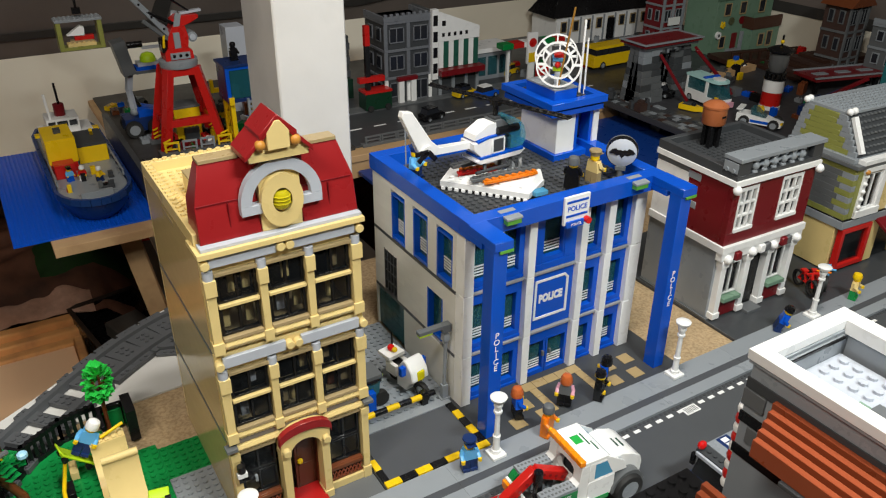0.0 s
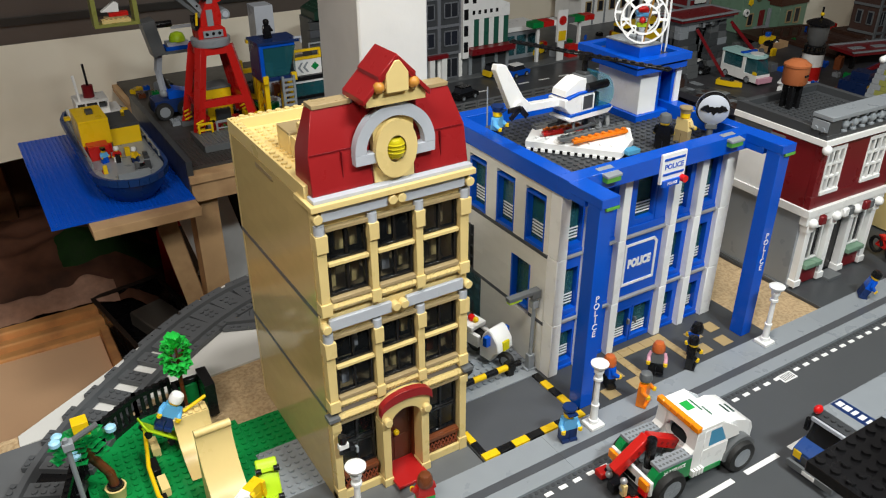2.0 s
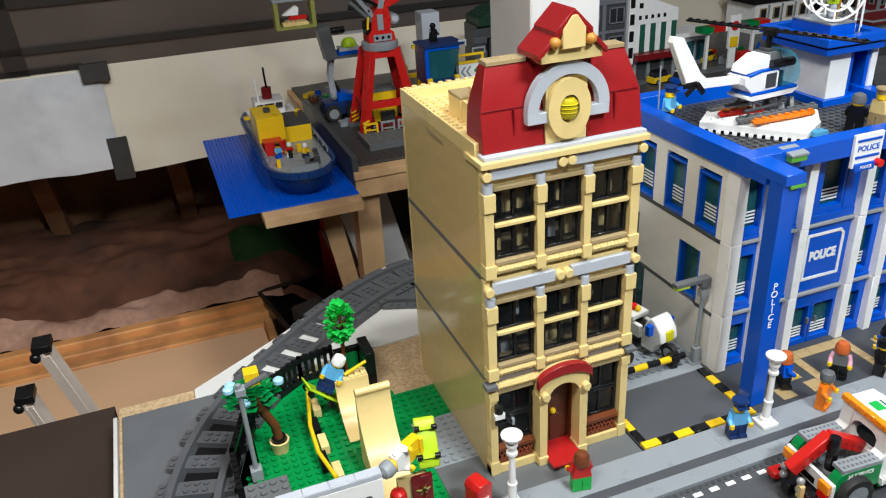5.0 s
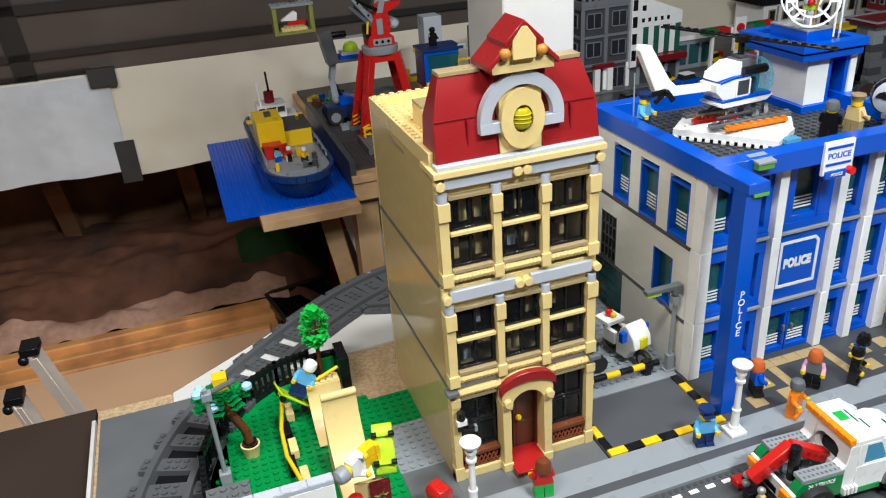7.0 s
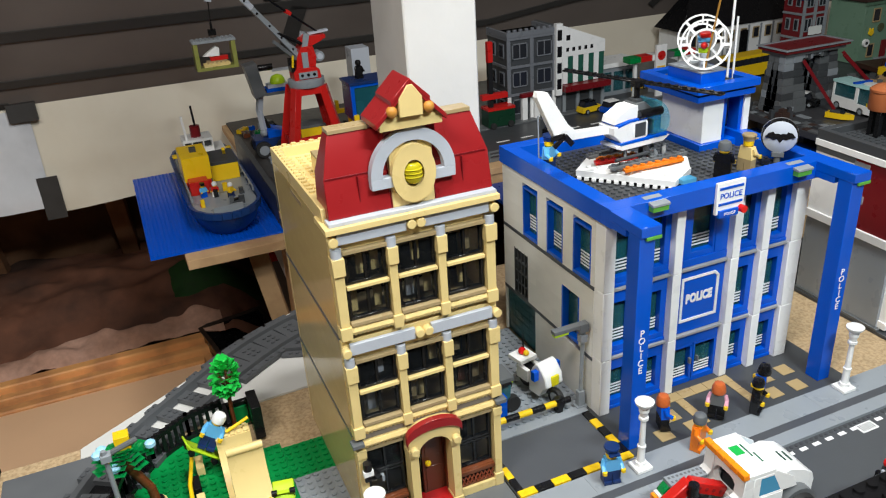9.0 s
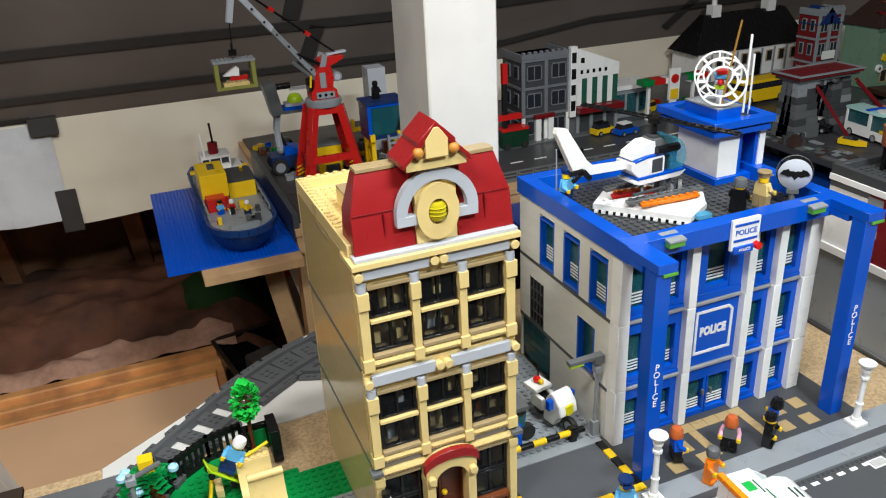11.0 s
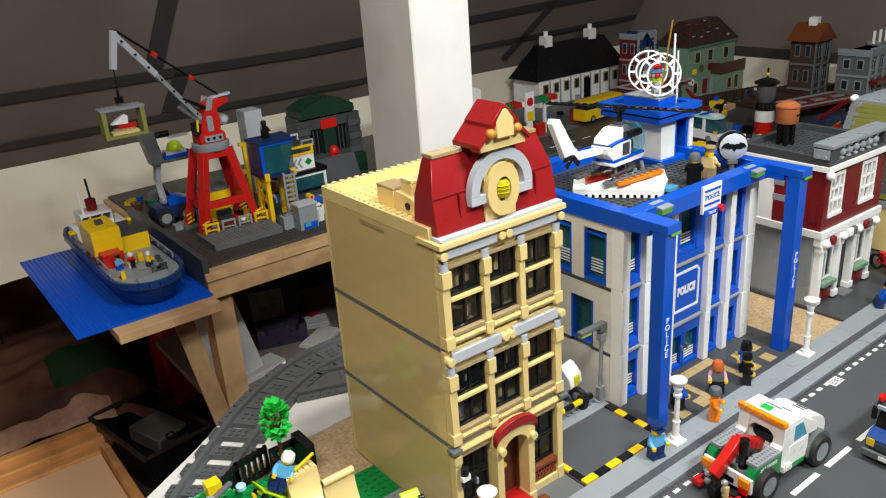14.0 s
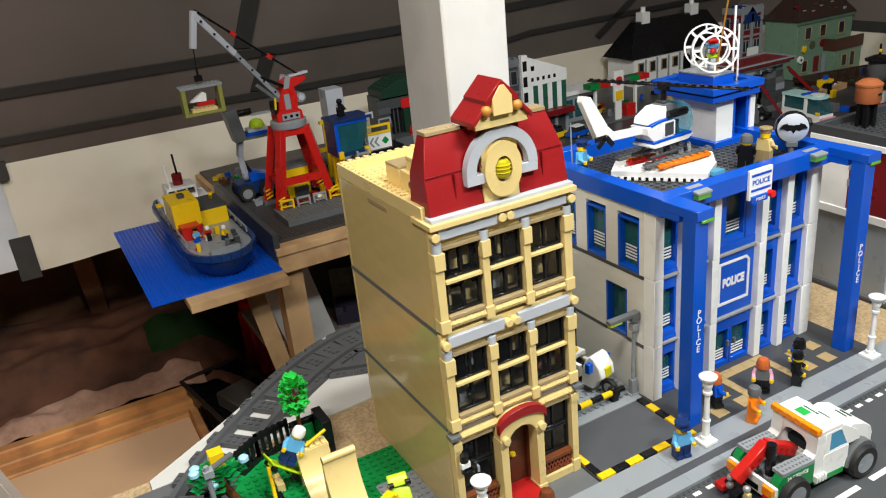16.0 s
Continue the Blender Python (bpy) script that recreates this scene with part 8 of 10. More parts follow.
part("load", poly(B(), [(-26.4, 34.8), (-22.6, 34.6), (-22.4, 36.4), (-23.2, 36.9)], "y", -11.0, -9.4), WHITE, basket)
part("load", boxes((-24.8, -10.9, 33.6, -20.6, -9.3, 34.5)), RED, basket)
part("load", boxes((-25.8, -10.8, 33.02, -21.0, -9.2, 33.58)), DKTAN, basket)
solid("plate_studs_row", studs(B(), -28.5 + 33.4, -12.1 + 146, 10, 4, 38.6 - 9.6), LGREY, "row of light grey studs on the hanging frame", "studs", kind="stuff", edge=0)

tower = thing("loading_tower", "yellow legged blue toy control tower with grey ladder", "tower", 47.5, 139, -9.6)
for x in (-4.0, 2.6):
    for y in (-2.4, 3.4):
        part("leg", boxes((x - 0.6, y - 0.6, 0, x + 0.6, y + 0.6, 13.0)), YELLOW, tower)
for k in range(3):
    part("lattice", beam(B(), (-4.0, -1.8, 0.8 + k * 4.2), (-4.0, 2.8, 4.6 + k * 4.2), 0.4, 0.5), YELLOW, tower)
    part("lattice", beam(B(), (-4.0, 2.8, 0.8 + k * 4.2), (-4.0, -1.8, 4.6 + k * 4.2), 0.4, 0.5), YELLOW, tower)
part("cab_floor", boxes((-5.2, -3.6, 13.02, 4.4, 4.6, 14.0)), DKBLUE, tower)
for x in (-4.4, 3.4):
    part("corner_block", boxes((x - 0.7, -4.2, 12.6, x + 0.7, -3.0, 14.6)), YELLOW, tower, "yellow corner block")
part("cab_side", boxes((-5.2, -2.6, 14.02, -4.2, 4.4, 22.4)), DKBLUE, tower)
part("cab_back", boxes((-4.18, 3.6, 14.02, 4.4, 4.4, 22.4)), DKBLUE, tower)
part("cab_frame", boxes((-5.2, -3.6, 14.02, -4.2, -2.62, 22.4), (-4.18, -3.5, 21.6, 4.4, -2.7, 22.4)), BLUE, tower, "bright blue window frame")
part("glass", poly(B(), [(-4.1, 14.1), (2.2, 14.1), (4.6, 21.5), (-4.1, 21.5)], "y", -3.4, -3.0), TEAL, tower, edge=0)
part("glass", poly(B(), [(-3.0, 14.1), (3.4, 14.1), (3.4, 21.5), (-3.0, 21.5)], "x", 4.0, 4.3), TEAL, tower, edge=0)
panel = part("console", boxes((-3.6, -2.4, 14.02, -1.6, -0.6, 17.4)), SKYGLASS, tower)
part("roof", boxes((-5.6, -3.9, 22.42, 5.6, 4.8, 23.1)), DKBLUE, tower)
part("roof_rail", boxes((4.2, -3.6, 23.12, 6.4, -3.1, 23.6), (6.0, -3.6, 21.8, 6.4, -3.1, 23.1)), SAND, tower)
lad = part("ladder", boxes((-0.8, -6.0, 0.2, -0.2, -5.2, 14.4), (2.2, -6.0, 0.2, 2.8, -5.2, 14.4)), LGREY, tower, "grey ladder")
for i in range(10):
    part("rung", boxes((-0.2, -5.9, 1.0 + i * 1.35, 2.2, -5.3, 1.6 + i * 1.35)), LGREY, lad)
figure("black toy figure with cape-like cloak on the tower roof", 46.2, 139.4, 13.65, 10, BLACK, BLACK, BLACK, "helmet", skin=BLACK)

for x, y, m, lab in ((26.6, 137.4, YELLOW, "yellow toy bollard rail at the quay edge"), (31.2, 137.2, LGREY, "grey toy bollard rail at the quay edge"), (35.8, 137.0, LGREY, "grey toy bollard rail at the quay edge"), (40.4, 136.8, YELLOW, "yellow toy bollard rail at the quay edge")):
    bm = boxes((-1.9, -0.3, 0, -1.4, 0.3, 2.2), (1.4, -0.3, 0, 1.9, 0.3, 2.2), (-1.9, -0.3, 2.2, 1.9, 0.3, 2.7), (-1.4, -0.25, 0.6, 1.4, 0.25, 0.9))
    solid("quay_rail", bm, m, lab, "railing", x, y, -7.7, -5, group="quay rails")

box_y = thing("yellow_container", "yellow toy container standing under the crane", "container", 35, 152, -9.6)
part("body", boxes((-4, -2, 0, 3, 4, 9)), YELLOW, box_y)
part("lid", boxes((-4.2, -2.2, 9.02, 3.2, 4.2, 9.6)), MGREY, box_y)

lift = thing("boat_lift", "grey toy excavator arm holding a small boat", "excavator", 24.5, 162, -9.6)
part("body", boxes((-5, -3, 1.6, 5, 4, 5.2)), DKBLUE, lift)
part("hood", poly(B(), [(-1.0, 5.22), (5.0, 5.22), (5.0, 6.4), (1.0, 7.6), (-1.0, 7.2)], "y", -2.4, 3.4), BLUE, lift)
for x in (-3.0, 3.0):
    for y in (-3.6, 4.0):
        wheel(lift, x, y, 2.4, 2.4, 1.6)
part("arm", beam(B(), (-1.5, 0, 6), (-2.0, 0.5, 13), 1.3, 1.3), SAND, lift)
part("arm", beam(B(), (-2.0, 0.5, 12.6), (-0.6, 1, 19), 1.3, 1.6), SAND, lift)
part("knuckle", ball(B(), -1.6, 0, 6.4, 1.2), LGREY, lift, edge=0)
part("ram", rod(B(), (1.2, 0.4, 5.2), (-1.2, 0.8, 10.8), 0.5), BLACK, lift, edge=0)
part("bucket", poly(B(), [(-4.6, 26.0), (-1.2, 26.6), (0.4, 17.4), (-2.8, 16.8)], "y", -2, 3), MGREY, lift)
part("bucket_floor", boxes((0.2, -2, 17.2, 9.4, 3, 18.0)), MGREY, lift)
part("small_boat", boxes((0.6, -1.8, 18.02, 8.6, 2.6, 19.0)), BLUE, lift, "blue flat boat")
part("boat_deck", boxes((1.2, -1.4, 19.02, 7.0, 2.2, 20.0)), SAND, lift)
part("dome", lathe(B(), 4.4, 0.4, [(2.2, 20.02), (2.1, 21.0), (1.5, 22.0), (0.5, 22.4)], 16), LIME, lift, "lime green dome", edge=0)
part("tool", cyl(B(), 1.0, 24.6, -0.4, 3.6, 0.9, 12, "x"), BLACK, lift, edge=0)
part("tool_bar", boxes((3.4, 0.4, 23.2, 9.0, 1.4, 23.9)), SAND, lift)

solid("grey_tower_block", boxes((-2.8, -3, 0, 2.8, 3, 25.5)), SAND, "pale grey plain tower block by the wall", "tower block", 55.5, 170, -9.6)
stall = thing("market_stall", "white and yellow toy kiosk with green sign", "kiosk", 60.5, 150, -9.6)
part("base", boxes((-6, -3, 0, 6.4, 4, 3.2)), DGREY, stall)
part("counter", boxes((-6.2, -3.4, 3.22, 6.6, 4.2, 3.9)), BLACK, stall)
part("side", boxes((-6.0, -3.2, 3.92, -5.2, 4, 8.4), (5.6, -3.2, 3.92, 6.4, 4, 8.4), (-5.18, -3.2, 7.6, 5.58, -2.6, 8.4)), WHITE, stall)
part("glass", boxes((-5.1, -3.0, 3.92, 5.5, -2.8, 7.58)), TEAL, stall, edge=0)
part("roof", boxes((-6.4, -3.6, 8.42, 6.8, 4.2, 9.6)), BLACK, stall)
board_k = part("board", boxes((-5.0, -2.6, 9.62, 3.4, -1.8, 14.0)), WHITE, stall, "white board with grey chevrons and green mark")
for x in (-3.8, -2.2):
    part("chevron", poly(B(), [(x, 11.8), (x + 1.1, 13.2), (x + 1.7, 13.2), (x + 0.7, 11.8), (x + 1.7, 10.4), (x + 1.1, 10.4)], "y", -2.7, -2.62), LGREY, board_k, edge=0)
part("mark", poly(B(), [(0.2, 11.8), (1.4, 10.7), (2.6, 11.8), (1.4, 13.0)], "y", -2.7, -2.62), GREEN, board_k, edge=0)
part("frame", boxes((-5.0, -2.8, 14.02, 3.4, -2.0, 14.7), (-5.0, -2.8, 16.2, 3.4, -2.0, 16.8), (-5.0, -2.8, 14.72, -4.3, -2.0, 16.18), (2.7, -2.8, 14.72, 3.4, -2.0, 16.18)), YELLOW, stall, "yellow rail")
part("railing", boxes((0.4, -1.6, 17.6, 4.4, -1.2, 18.0), (0.4, -1.6, 16.0, 0.8, -1.2, 17.6), (4.0, -1.6, 16.0, 4.4, -1.2, 17.6)), LGREY, stall)
table_b = thing("blue_toy_table", "blue toy table with a yellow and red load", "toy table", 55.5, 136, -9.6)
part("top", boxes((-3.4, -2.4, 3.4, 3.4, 2.4, 4.2)), BLUE, table_b)
part("stem", boxes((-1.0, -1.0, 0, 1.0, 1.0, 3.38)), DGREY, table_b)
load_y = thing("yellow_load", "small yellow and red toy parts on the blue table", "toy parts", 55.2, 136, -5.38)
part("drum", cyl(B(), 0, 0.9, -1.0, 1.0, 0.9, 12, "y"), YELLOW, load_y, edge=0)
part("core", cyl(B(), 0, 0.9, -1.1, -1.01, 0.5, 12, "y"), RED, load_y, edge=0)
box_g = thing("grey_quay_box", "light grey toy box with blue glass at its foot", "box", 48.6, 126.5, -9.6, 0)
part("body", boxes((-2.6, -1.4, 0, 2.8, 2.4, 6.6)), LGREY, box_g)
part("lid", boxes((-2.8, -1.6, 6.62, 3.0, 2.6, 7.2)), SAND, box_g)
part("blue_panel", boxes((-1.6, -1.62, 0.3, 2.4, -1.42, 2.0)), BLUE, box_g)
part("clear_panel", boxes((-1.2, -1.72, 1.0, 0.4, -1.63, 2.4)), SKYGLASS, box_g, edge=0)
frame_y = thing("toy_scaffold", "yellow toy bracket scaffold behind the crane", "scaffold", 47.6, 163, -9.6)
part("upright", boxes((1.2, -0.6, 0, 2.2, 0.6, 16.6)), YELLOW, frame_y)
part("bracket", boxes((-2.6, -0.6, 8.2, 1.18, 0.6, 9.4), (-2.6, -0.6, 9.4, -1.6, 0.6, 12.0)), YELLOW, frame_y)
part("cap", boxes((0.2, -0.6, 16.62, 2.2, 0.6, 17.6)), YELLOW, frame_y)

hut = thing("green_arched_hut", "dark green and grey toy vault with red sign", "vault", 79, 168, -9.8)
VGREEN = plastic("deep_green", (0.010, 0.036, 0.022), 0.35)
VGREY = plastic("vault_grey", (0.055, 0.06, 0.062), 0.35)
part("core", boxes((-10.0, -2.0, 0, 10.5, 6, 20.4)), VGREY, hut)
for x0, x1 in ((-11, -7.0), (7.2, 11.5)):
    for k in range(9):
        lip = 0.35 if k % 2 else 0.0
        part("pier_block", boxes((x0 - lip * 0.4, -4.0 - lip, k * 2.2 + 0.02, x1 + lip * 0.4, -2.02, k * 2.2 + 2.15)), SLATE if k % 2 else VGREY, hut)
part("lintel", boxes((-7.0, -3.6, 16.6, 7.2, -2.02, 19.8)), VGREY, hut)
part("sill", boxes((-7.0, -4.4, 6.8, 7.2, -2.02, 8.2)), VGREY, hut)
for x0, x1 in ((-6.6, -2.4), (2.6, 6.8)):
    # black sheet on the solid core, painting the shade of an opening
    part("opening", boxes((x0, -2.3, 8.4, x1, -2.05, 16.4)), BLACK, hut)
    for k in range(2):
        x = x0 + (x1 - x0) * (k + 1) / 3
        part("bar", boxes((x - 0.2, -2.9, 8.3, x + 0.2, -2.4, 16.5)), DGREY, hut)
part("pillar", boxes((-2.2, -3.8, 8.22, 2.4, -2.02, 16.58)), VGREEN, hut)
top = [(-9.4 + 19 * i / 14, 20.44 + 5.2 * math.sin(math.pi * (0.14 + 0.72 * i / 14))) for i in range(15)]
part("top", poly(B(), top + [(9.6, 20.42), (-9.4, 20.42)], "y", -4.4, 6), VGREEN, hut, "dark green arched studded top", edge=0)
bm = B()
for i in range(1, 14):
    for j in range(5):
        cyl(bm, top[i][0], -3.6 + j * 2.1, top[i][1] - 0.1, top[i][1] + 0.25, 0.45, 6)
part("top_studs", bm, VGREEN, hut, kind="stuff", edge=0)
part("red_sign", boxes((-2.8, -4.0, 16.2, 3.0, -3.62, 19.2)), RED, hut)
part("red_lamp", lathe(B(), 0.4, -4.8, [(1.6, 8.22), (1.6, 9.4), (0.9, 10.4), (0.4, 10.6)], 14), RED, hut, edge=0)
part("red_base", boxes((-1.2, -5.6, 6.0, 2.0, -4.42, 8.0)), RED, hut)
part("ramp_panel", poly(B(), [(-10.0, 0.1), (-9.2, 0.1), (-6.4, 7.6), (-7.0, 7.8)], "x", -7.6, 6.4), SLATE, hut, "dark grey leaning panel")
part("bush", boxes((6.0, -6.2, 0.02, 11.5, -4.2, 6.4)), VGREEN, hut)

# ---- far town ----
FZ = -9.8
far_road = thing("far_road", "dark grey far street with white dashes", "road", kind="structure")
part("road_plate", boxes((72, 122, -10.28, 176, 147, FZ)), DGREY, far_road)
for i in range(12):
    part("dash", boxes((76 + i * 8, 134.2, FZ, 80 + i * 8, 134.9, FZ + 0.06)), WHITE, far_road, edge=0)
part("far_pavement", boxes((72, 147.02, -10.28, 176, 152, FZ + 0.4)), MGREY, far_road)
part("town_plate", boxes((72, 152.02, -10.28, 265, 203, FZ + 0.2)), DGREY, far_road)
part("side_plate", boxes((176.02, 122, -10.28, 265, 152, FZ)), DGREY, far_road)
rail2 = thing("road_railing", "grey toy railing along the far table edge", "railing")
part("base", boxes((74, 121.2, -10.28, 150, 122.9, FZ + 0.4)), MGREY, rail2)
for i in range(15):
    part("rail_panel", boxes((75 + i * 5, 121.8, FZ + 0.4, 75.6 + i * 5, 122.3, FZ + 2.4), (75.6 + i * 5, 121.8, FZ + 1.9, 79.4 + i * 5, 122.3, FZ + 2.4), (79.4 + i * 5, 121.8, FZ + 0.4, 79.9 + i * 5, 122.3, FZ + 2.4), (75.6 + i * 5, 121.8, FZ + 0.9, 79.4 + i * 5, 122.3, FZ + 1.3)), MGREY, rail2)


def town_building(name, label, x, y, w, d, h, storeys, bays, wall, trim, pane, turn=0, ground=None, flat=True, z=FZ + 0.2, category="building"):
    """A toy town building: storeys of framed windows on its two seen sides, bands and a parapet."""
    ob = thing(name, label, category, x, y, z, turn)
    sh = h / storeys
    part("body", boxes((0.5, 0.5, 0, w - 0.5, d, h)), wall if storeys else wall, ob)
    for s in range(storeys):
        part("band", boxes((0.1, 0.1, (s + 1) * sh - 0.8, w - 0.1, d, (s + 1) * sh)), trim, ob)
        bw = w / bays
        for b in range(bays + 1):
            px = min(max(b * bw - 0.6, 0.0), w - 1.2)
            part("pier", boxes((px, 0.0, s * sh, px + 1.2, 0.5, (s + 1) * sh - 0.82)), trim if s else (ground or trim), ob)
        for b in range(bays):
            x0, x1 = b * bw + bw * 0.22, (b + 1) * bw - bw * 0.16
            z0, z1 = s * sh + sh * 0.22, (s + 1) * sh - sh * 0.22
            if s == 0 and b == bays // 2:
                z0 = 0.2
            f = part("window", boxes((x0, 0.2, z0, x0 + 0.35, 0.48, z1), (x1 - 0.35, 0.2, z0, x1, 0.48, z1), (x0, 0.2, z1 - 0.35, x1, 0.48, z1), (x0, 0.2, z0, x1, 0.48, z0 + 0.35), ((x0 + x1) / 2 - 0.15, 0.25, z0, (x0 + x1) / 2 + 0.15, 0.46, z1)), trim, ob)
            part("pane", boxes((x0 + 0.3, 0.42, z0 + 0.3, x1 - 0.3, 0.47, z1 - 0.3)), pane, f, edge=0)
        for b in range(2):
            y0 = d * (0.2 + 0.4 * b)
            f = part("window", boxes((0.2, y0, s * sh + sh * 0.25, 0.48, y0 + d * 0.22, s * sh + sh * 0.75)), trim, ob)
            part("pane", boxes((0.14, y0 + 0.4, s * sh + sh * 0.25 + 0.4, 0.19, y0 + d * 0.22 - 0.4, s * sh + sh * 0.75 - 0.4)), pane, f, edge=0)
    if flat:
        part("parapet", boxes((0, 0, h + 0.02, w, 0.8, h + 1.6)), trim, ob)
        part("parapet", boxes((0, 0.82, h + 0.02, 0.8, d, h + 1.6)), trim, ob)
        part("parapet", boxes((w - 0.8, 0.82, h + 0.02, w, d, h + 1.6)), trim, ob)
        n = int(w / 2)
        part("crenel", boxes(*[(0.3 + i * 2.0, -0.05, h + 1.62, 1.3 + i * 2.0, 0.85, h + 2.3) for i in range(n)]), trim, ob)
    return ob


DARKPANE = mat("dark_pane", (0.02, 0.022, 0.028), 0.1, grain=0.02)
grey = town_building("grey_town_house", "grey three-storey toy town house with dark windows", 96, 150, 17, 14, 25.5, 3, 2, DGREY, plastic("slate", (0.16, 0.17, 0.19)), DARKPANE, ground=WHITE)
part("awning", boxes((4.0, -1.4, 7.2, 11.0, 0.0, 8.4)), BRICKRED, grey, "dark red door canopy")
part("door_pillar", boxes((4.4, -1.2, 0, 6.2, 0.0, 7.18)), WHITE, grey)
part("door_pillar", boxes((8.8, -1.2, 0, 10.6, 0.0, 7.18)), WHITE, grey)

cart = thing("green_cart", "dark green toy cart with red stripes and tall red pole", "cart", 92.0, 148.5, FZ)
part("body", boxes((-4.5, -2, 0.6, 4.5, 3, 5.6)), plastic("cart_green", (0.008, 0.04, 0.02)), cart)
part("stripe", boxes((-4.6, -2.1, 5.62, 4.6, 3.1, 6.4)), RED, cart)
part("pole", boxes((-3.4, -0.6, 6.42, -2.0, 0.8, 20.0)), plastic("cart_black", (0.015, 0.015, 0.015)), cart)
part("pole_top", boxes((-3.5, -0.7, 20.02, -1.9, 0.9, 26.0)), RED, cart)
part("crossbar", boxes((-6.0, -1.2, 9.0, 2.6, 0.6, 10.6)), RED, cart)
for x in (-3, 3):
    part("wheel", cyl(B(), x, 1.0, -2.6, -2.02, 1.0, 12, "y"), RUBBER, cart, edge=0)

theatre = thing("theatre", "white gabled toy theatre with green striped front", "theatre", 113.4, 150, FZ + 0.2)
part("body", poly(B(), [(0, 0), (17.5, 0), (17.5, 21.0), (0, 27.5)], "y", 0.6, 14), MGREY, theatre)
part("front", poly(B(), [(0.6, 17.5), (17.5, 17.5), (17.5, 21.2), (0.6, 27.6)], "y", 0.0, 0.58), WHITE, theatre, "white sloping gable front")
part("sign_tower", boxes((-1.0, -1.2, 6.0, 1.2, 0.5, 28.0)), WHITE, theatre, "tall white sign with dark squares")
for i in range(4):
    part("sign_square", boxes((-0.7, -1.28, 8.0 + i * 5.0, 0.9, -1.2, 11.2 + i * 5.0)), BLACK, theatre)
for i in range(5):
    part("window", boxes((3.2 + i * 2.2, -0.06, 19.0, 4.2 + i * 2.2, 0.0, 20.2)), BLACK, theatre)
part("window", boxes((3.2, -0.06, 22.4, 4.6, 0.0, 24.0)), BLACK, theatre)
for i in range(8):
    part("stripe", boxes((2.0 + i * 1.9, 0.0, 9.0, 3.85 + i * 1.9, 0.55, 17.45)), (WHITE, plastic("stripe_green", (0.02, 0.10, 0.07)))[i % 2], theatre)
part("canopy", boxes((1.4, -3.0, 7.0, 18.2, 0.5, 8.9)), BRICKRED, theatre, "dark red canopy")
part("entrance", boxes((2.0, 0.2, 0.2, 17.0, 0.55, 6.9)), DGREY, theatre)
for x in (2.0, 7.0, 12.0, 16.4):
    part("pillar", boxes((x, -0.4, 0, x + 1.1, 0.2, 6.98)), LGREY, theatre)

gas = thing("filling_station", "toy filling station with green and red striped canopy", "filling station", 134, 150, FZ + 0.2)
part("shop", boxes((0, 8, 0, 16, 18, 9.5)), LGREY, gas)
part("shop_roof", boxes((-0.6, 7.4, 9.52, 16.6, 18.4, 11.0)), WHITE, gas)
for i in range(3):
    part("window", boxes((1.4 + i * 4.8, 7.9, 1.5, 5.2 + i * 4.8, 7.99, 8.0)), TEAL, gas)
for i, m in enumerate((GREEN, RED, WHITE, MGREY, GREEN, RED)):
    part("canopy_strip", boxes((6 + i * 4.4, -1, 12.0, 10.3 + i * 4.4, 3, 13.8)), m, gas)
for x in (9, 27):
    part("canopy_post", boxes((x, 0.5, 0, x + 1.0, 1.5, 11.98)), WHITE, gas)
sgn = part("sign_tower", boxes((15.5, -2.0, 6.5, 19.6, -1.1, 17.0)), WHITE, gas, "white sign with round mark")
part("sign_round", cyl(B(), 17.5, 13.6, -2.2, -2.0, 1.5, 16, "y"), RED, sgn, edge=0)
part("sign_square", boxes((16.0, -2.3, 7.0, 19.0, -2.02, 10.2)), YELLOW, sgn)
part("sign_foot", boxes((16.2, -1.9, 0, 18.8, -1.2, 6.48)), WHITE, gas)
part("pump", boxes((22, -1, 0, 26, 1.5, 4.4)), RED, gas)


def far_car(x, y, turn, body, top, label, z=FZ):
    ob = thing("toy_car", label, "car", x, y, z, turn, group="far toy cars")
    for cx in (-3, 3):
        for cy in (-2.2, 2.2):
            wheel(ob, cx, cy, 1.0, 1.0, 0.8, LGREY, spokes=4)
    part("body", poly(B(), [(-5.2, 0.7), (5.2, 0.7), (5.2, 2.4), (3.0, 2.9), (-5.0, 2.9)], "y", -2.2, 2.2), body, ob)
    part("cabin", poly(B(), [(-4.4, 2.92), (2.6, 2.92), (1.2, 4.8), (-3.4, 4.8)], "y", -1.9, 1.9), DARKPANE, ob, edge=0)
    part("roof", boxes((-3.6, -2.0, 4.82, 1.4, 2.0, 5.2)), top, ob)
    part("lamp", boxes((5.2, -1.9, 1.6, 5.35, 1.9, 2.2)), CLEAR, ob, edge=0)
    ob.scale = (0.78, 0.78, 0.78)
    return ob


far_car(102, 131.5, 12, BLACK, BLACK, "black and yellow small toy car on the far street")
far_car(129, 142, 8, BLUE, WHITE, "blue toy car with white roof on the far street")
far_car(123, 146, 8, YELLOW, BLACK, "yellow toy car parked at the far pavement")
far_car(151, 160, 20, YELLOW, YELLOW, "yellow toy car by the filling station")
bus = thing("yellow_bus", "long yellow toy bus beyond the police station", "bus", 191, 151, FZ + 0.2, 2)
for cx in (-7, 7):
    for cy in (-2.6, 2.6):
        wheel(bus, cx, cy, 1.4, 1.4, 1.0)
part("body", boxes((-11.5, -3, 1.0, 11.5, 3, 5.2)), YELLOW, bus)
part("roof", boxes((-11.0, -3, 7.4, 11.0, 3, 8.4)), YELLOW, bus)
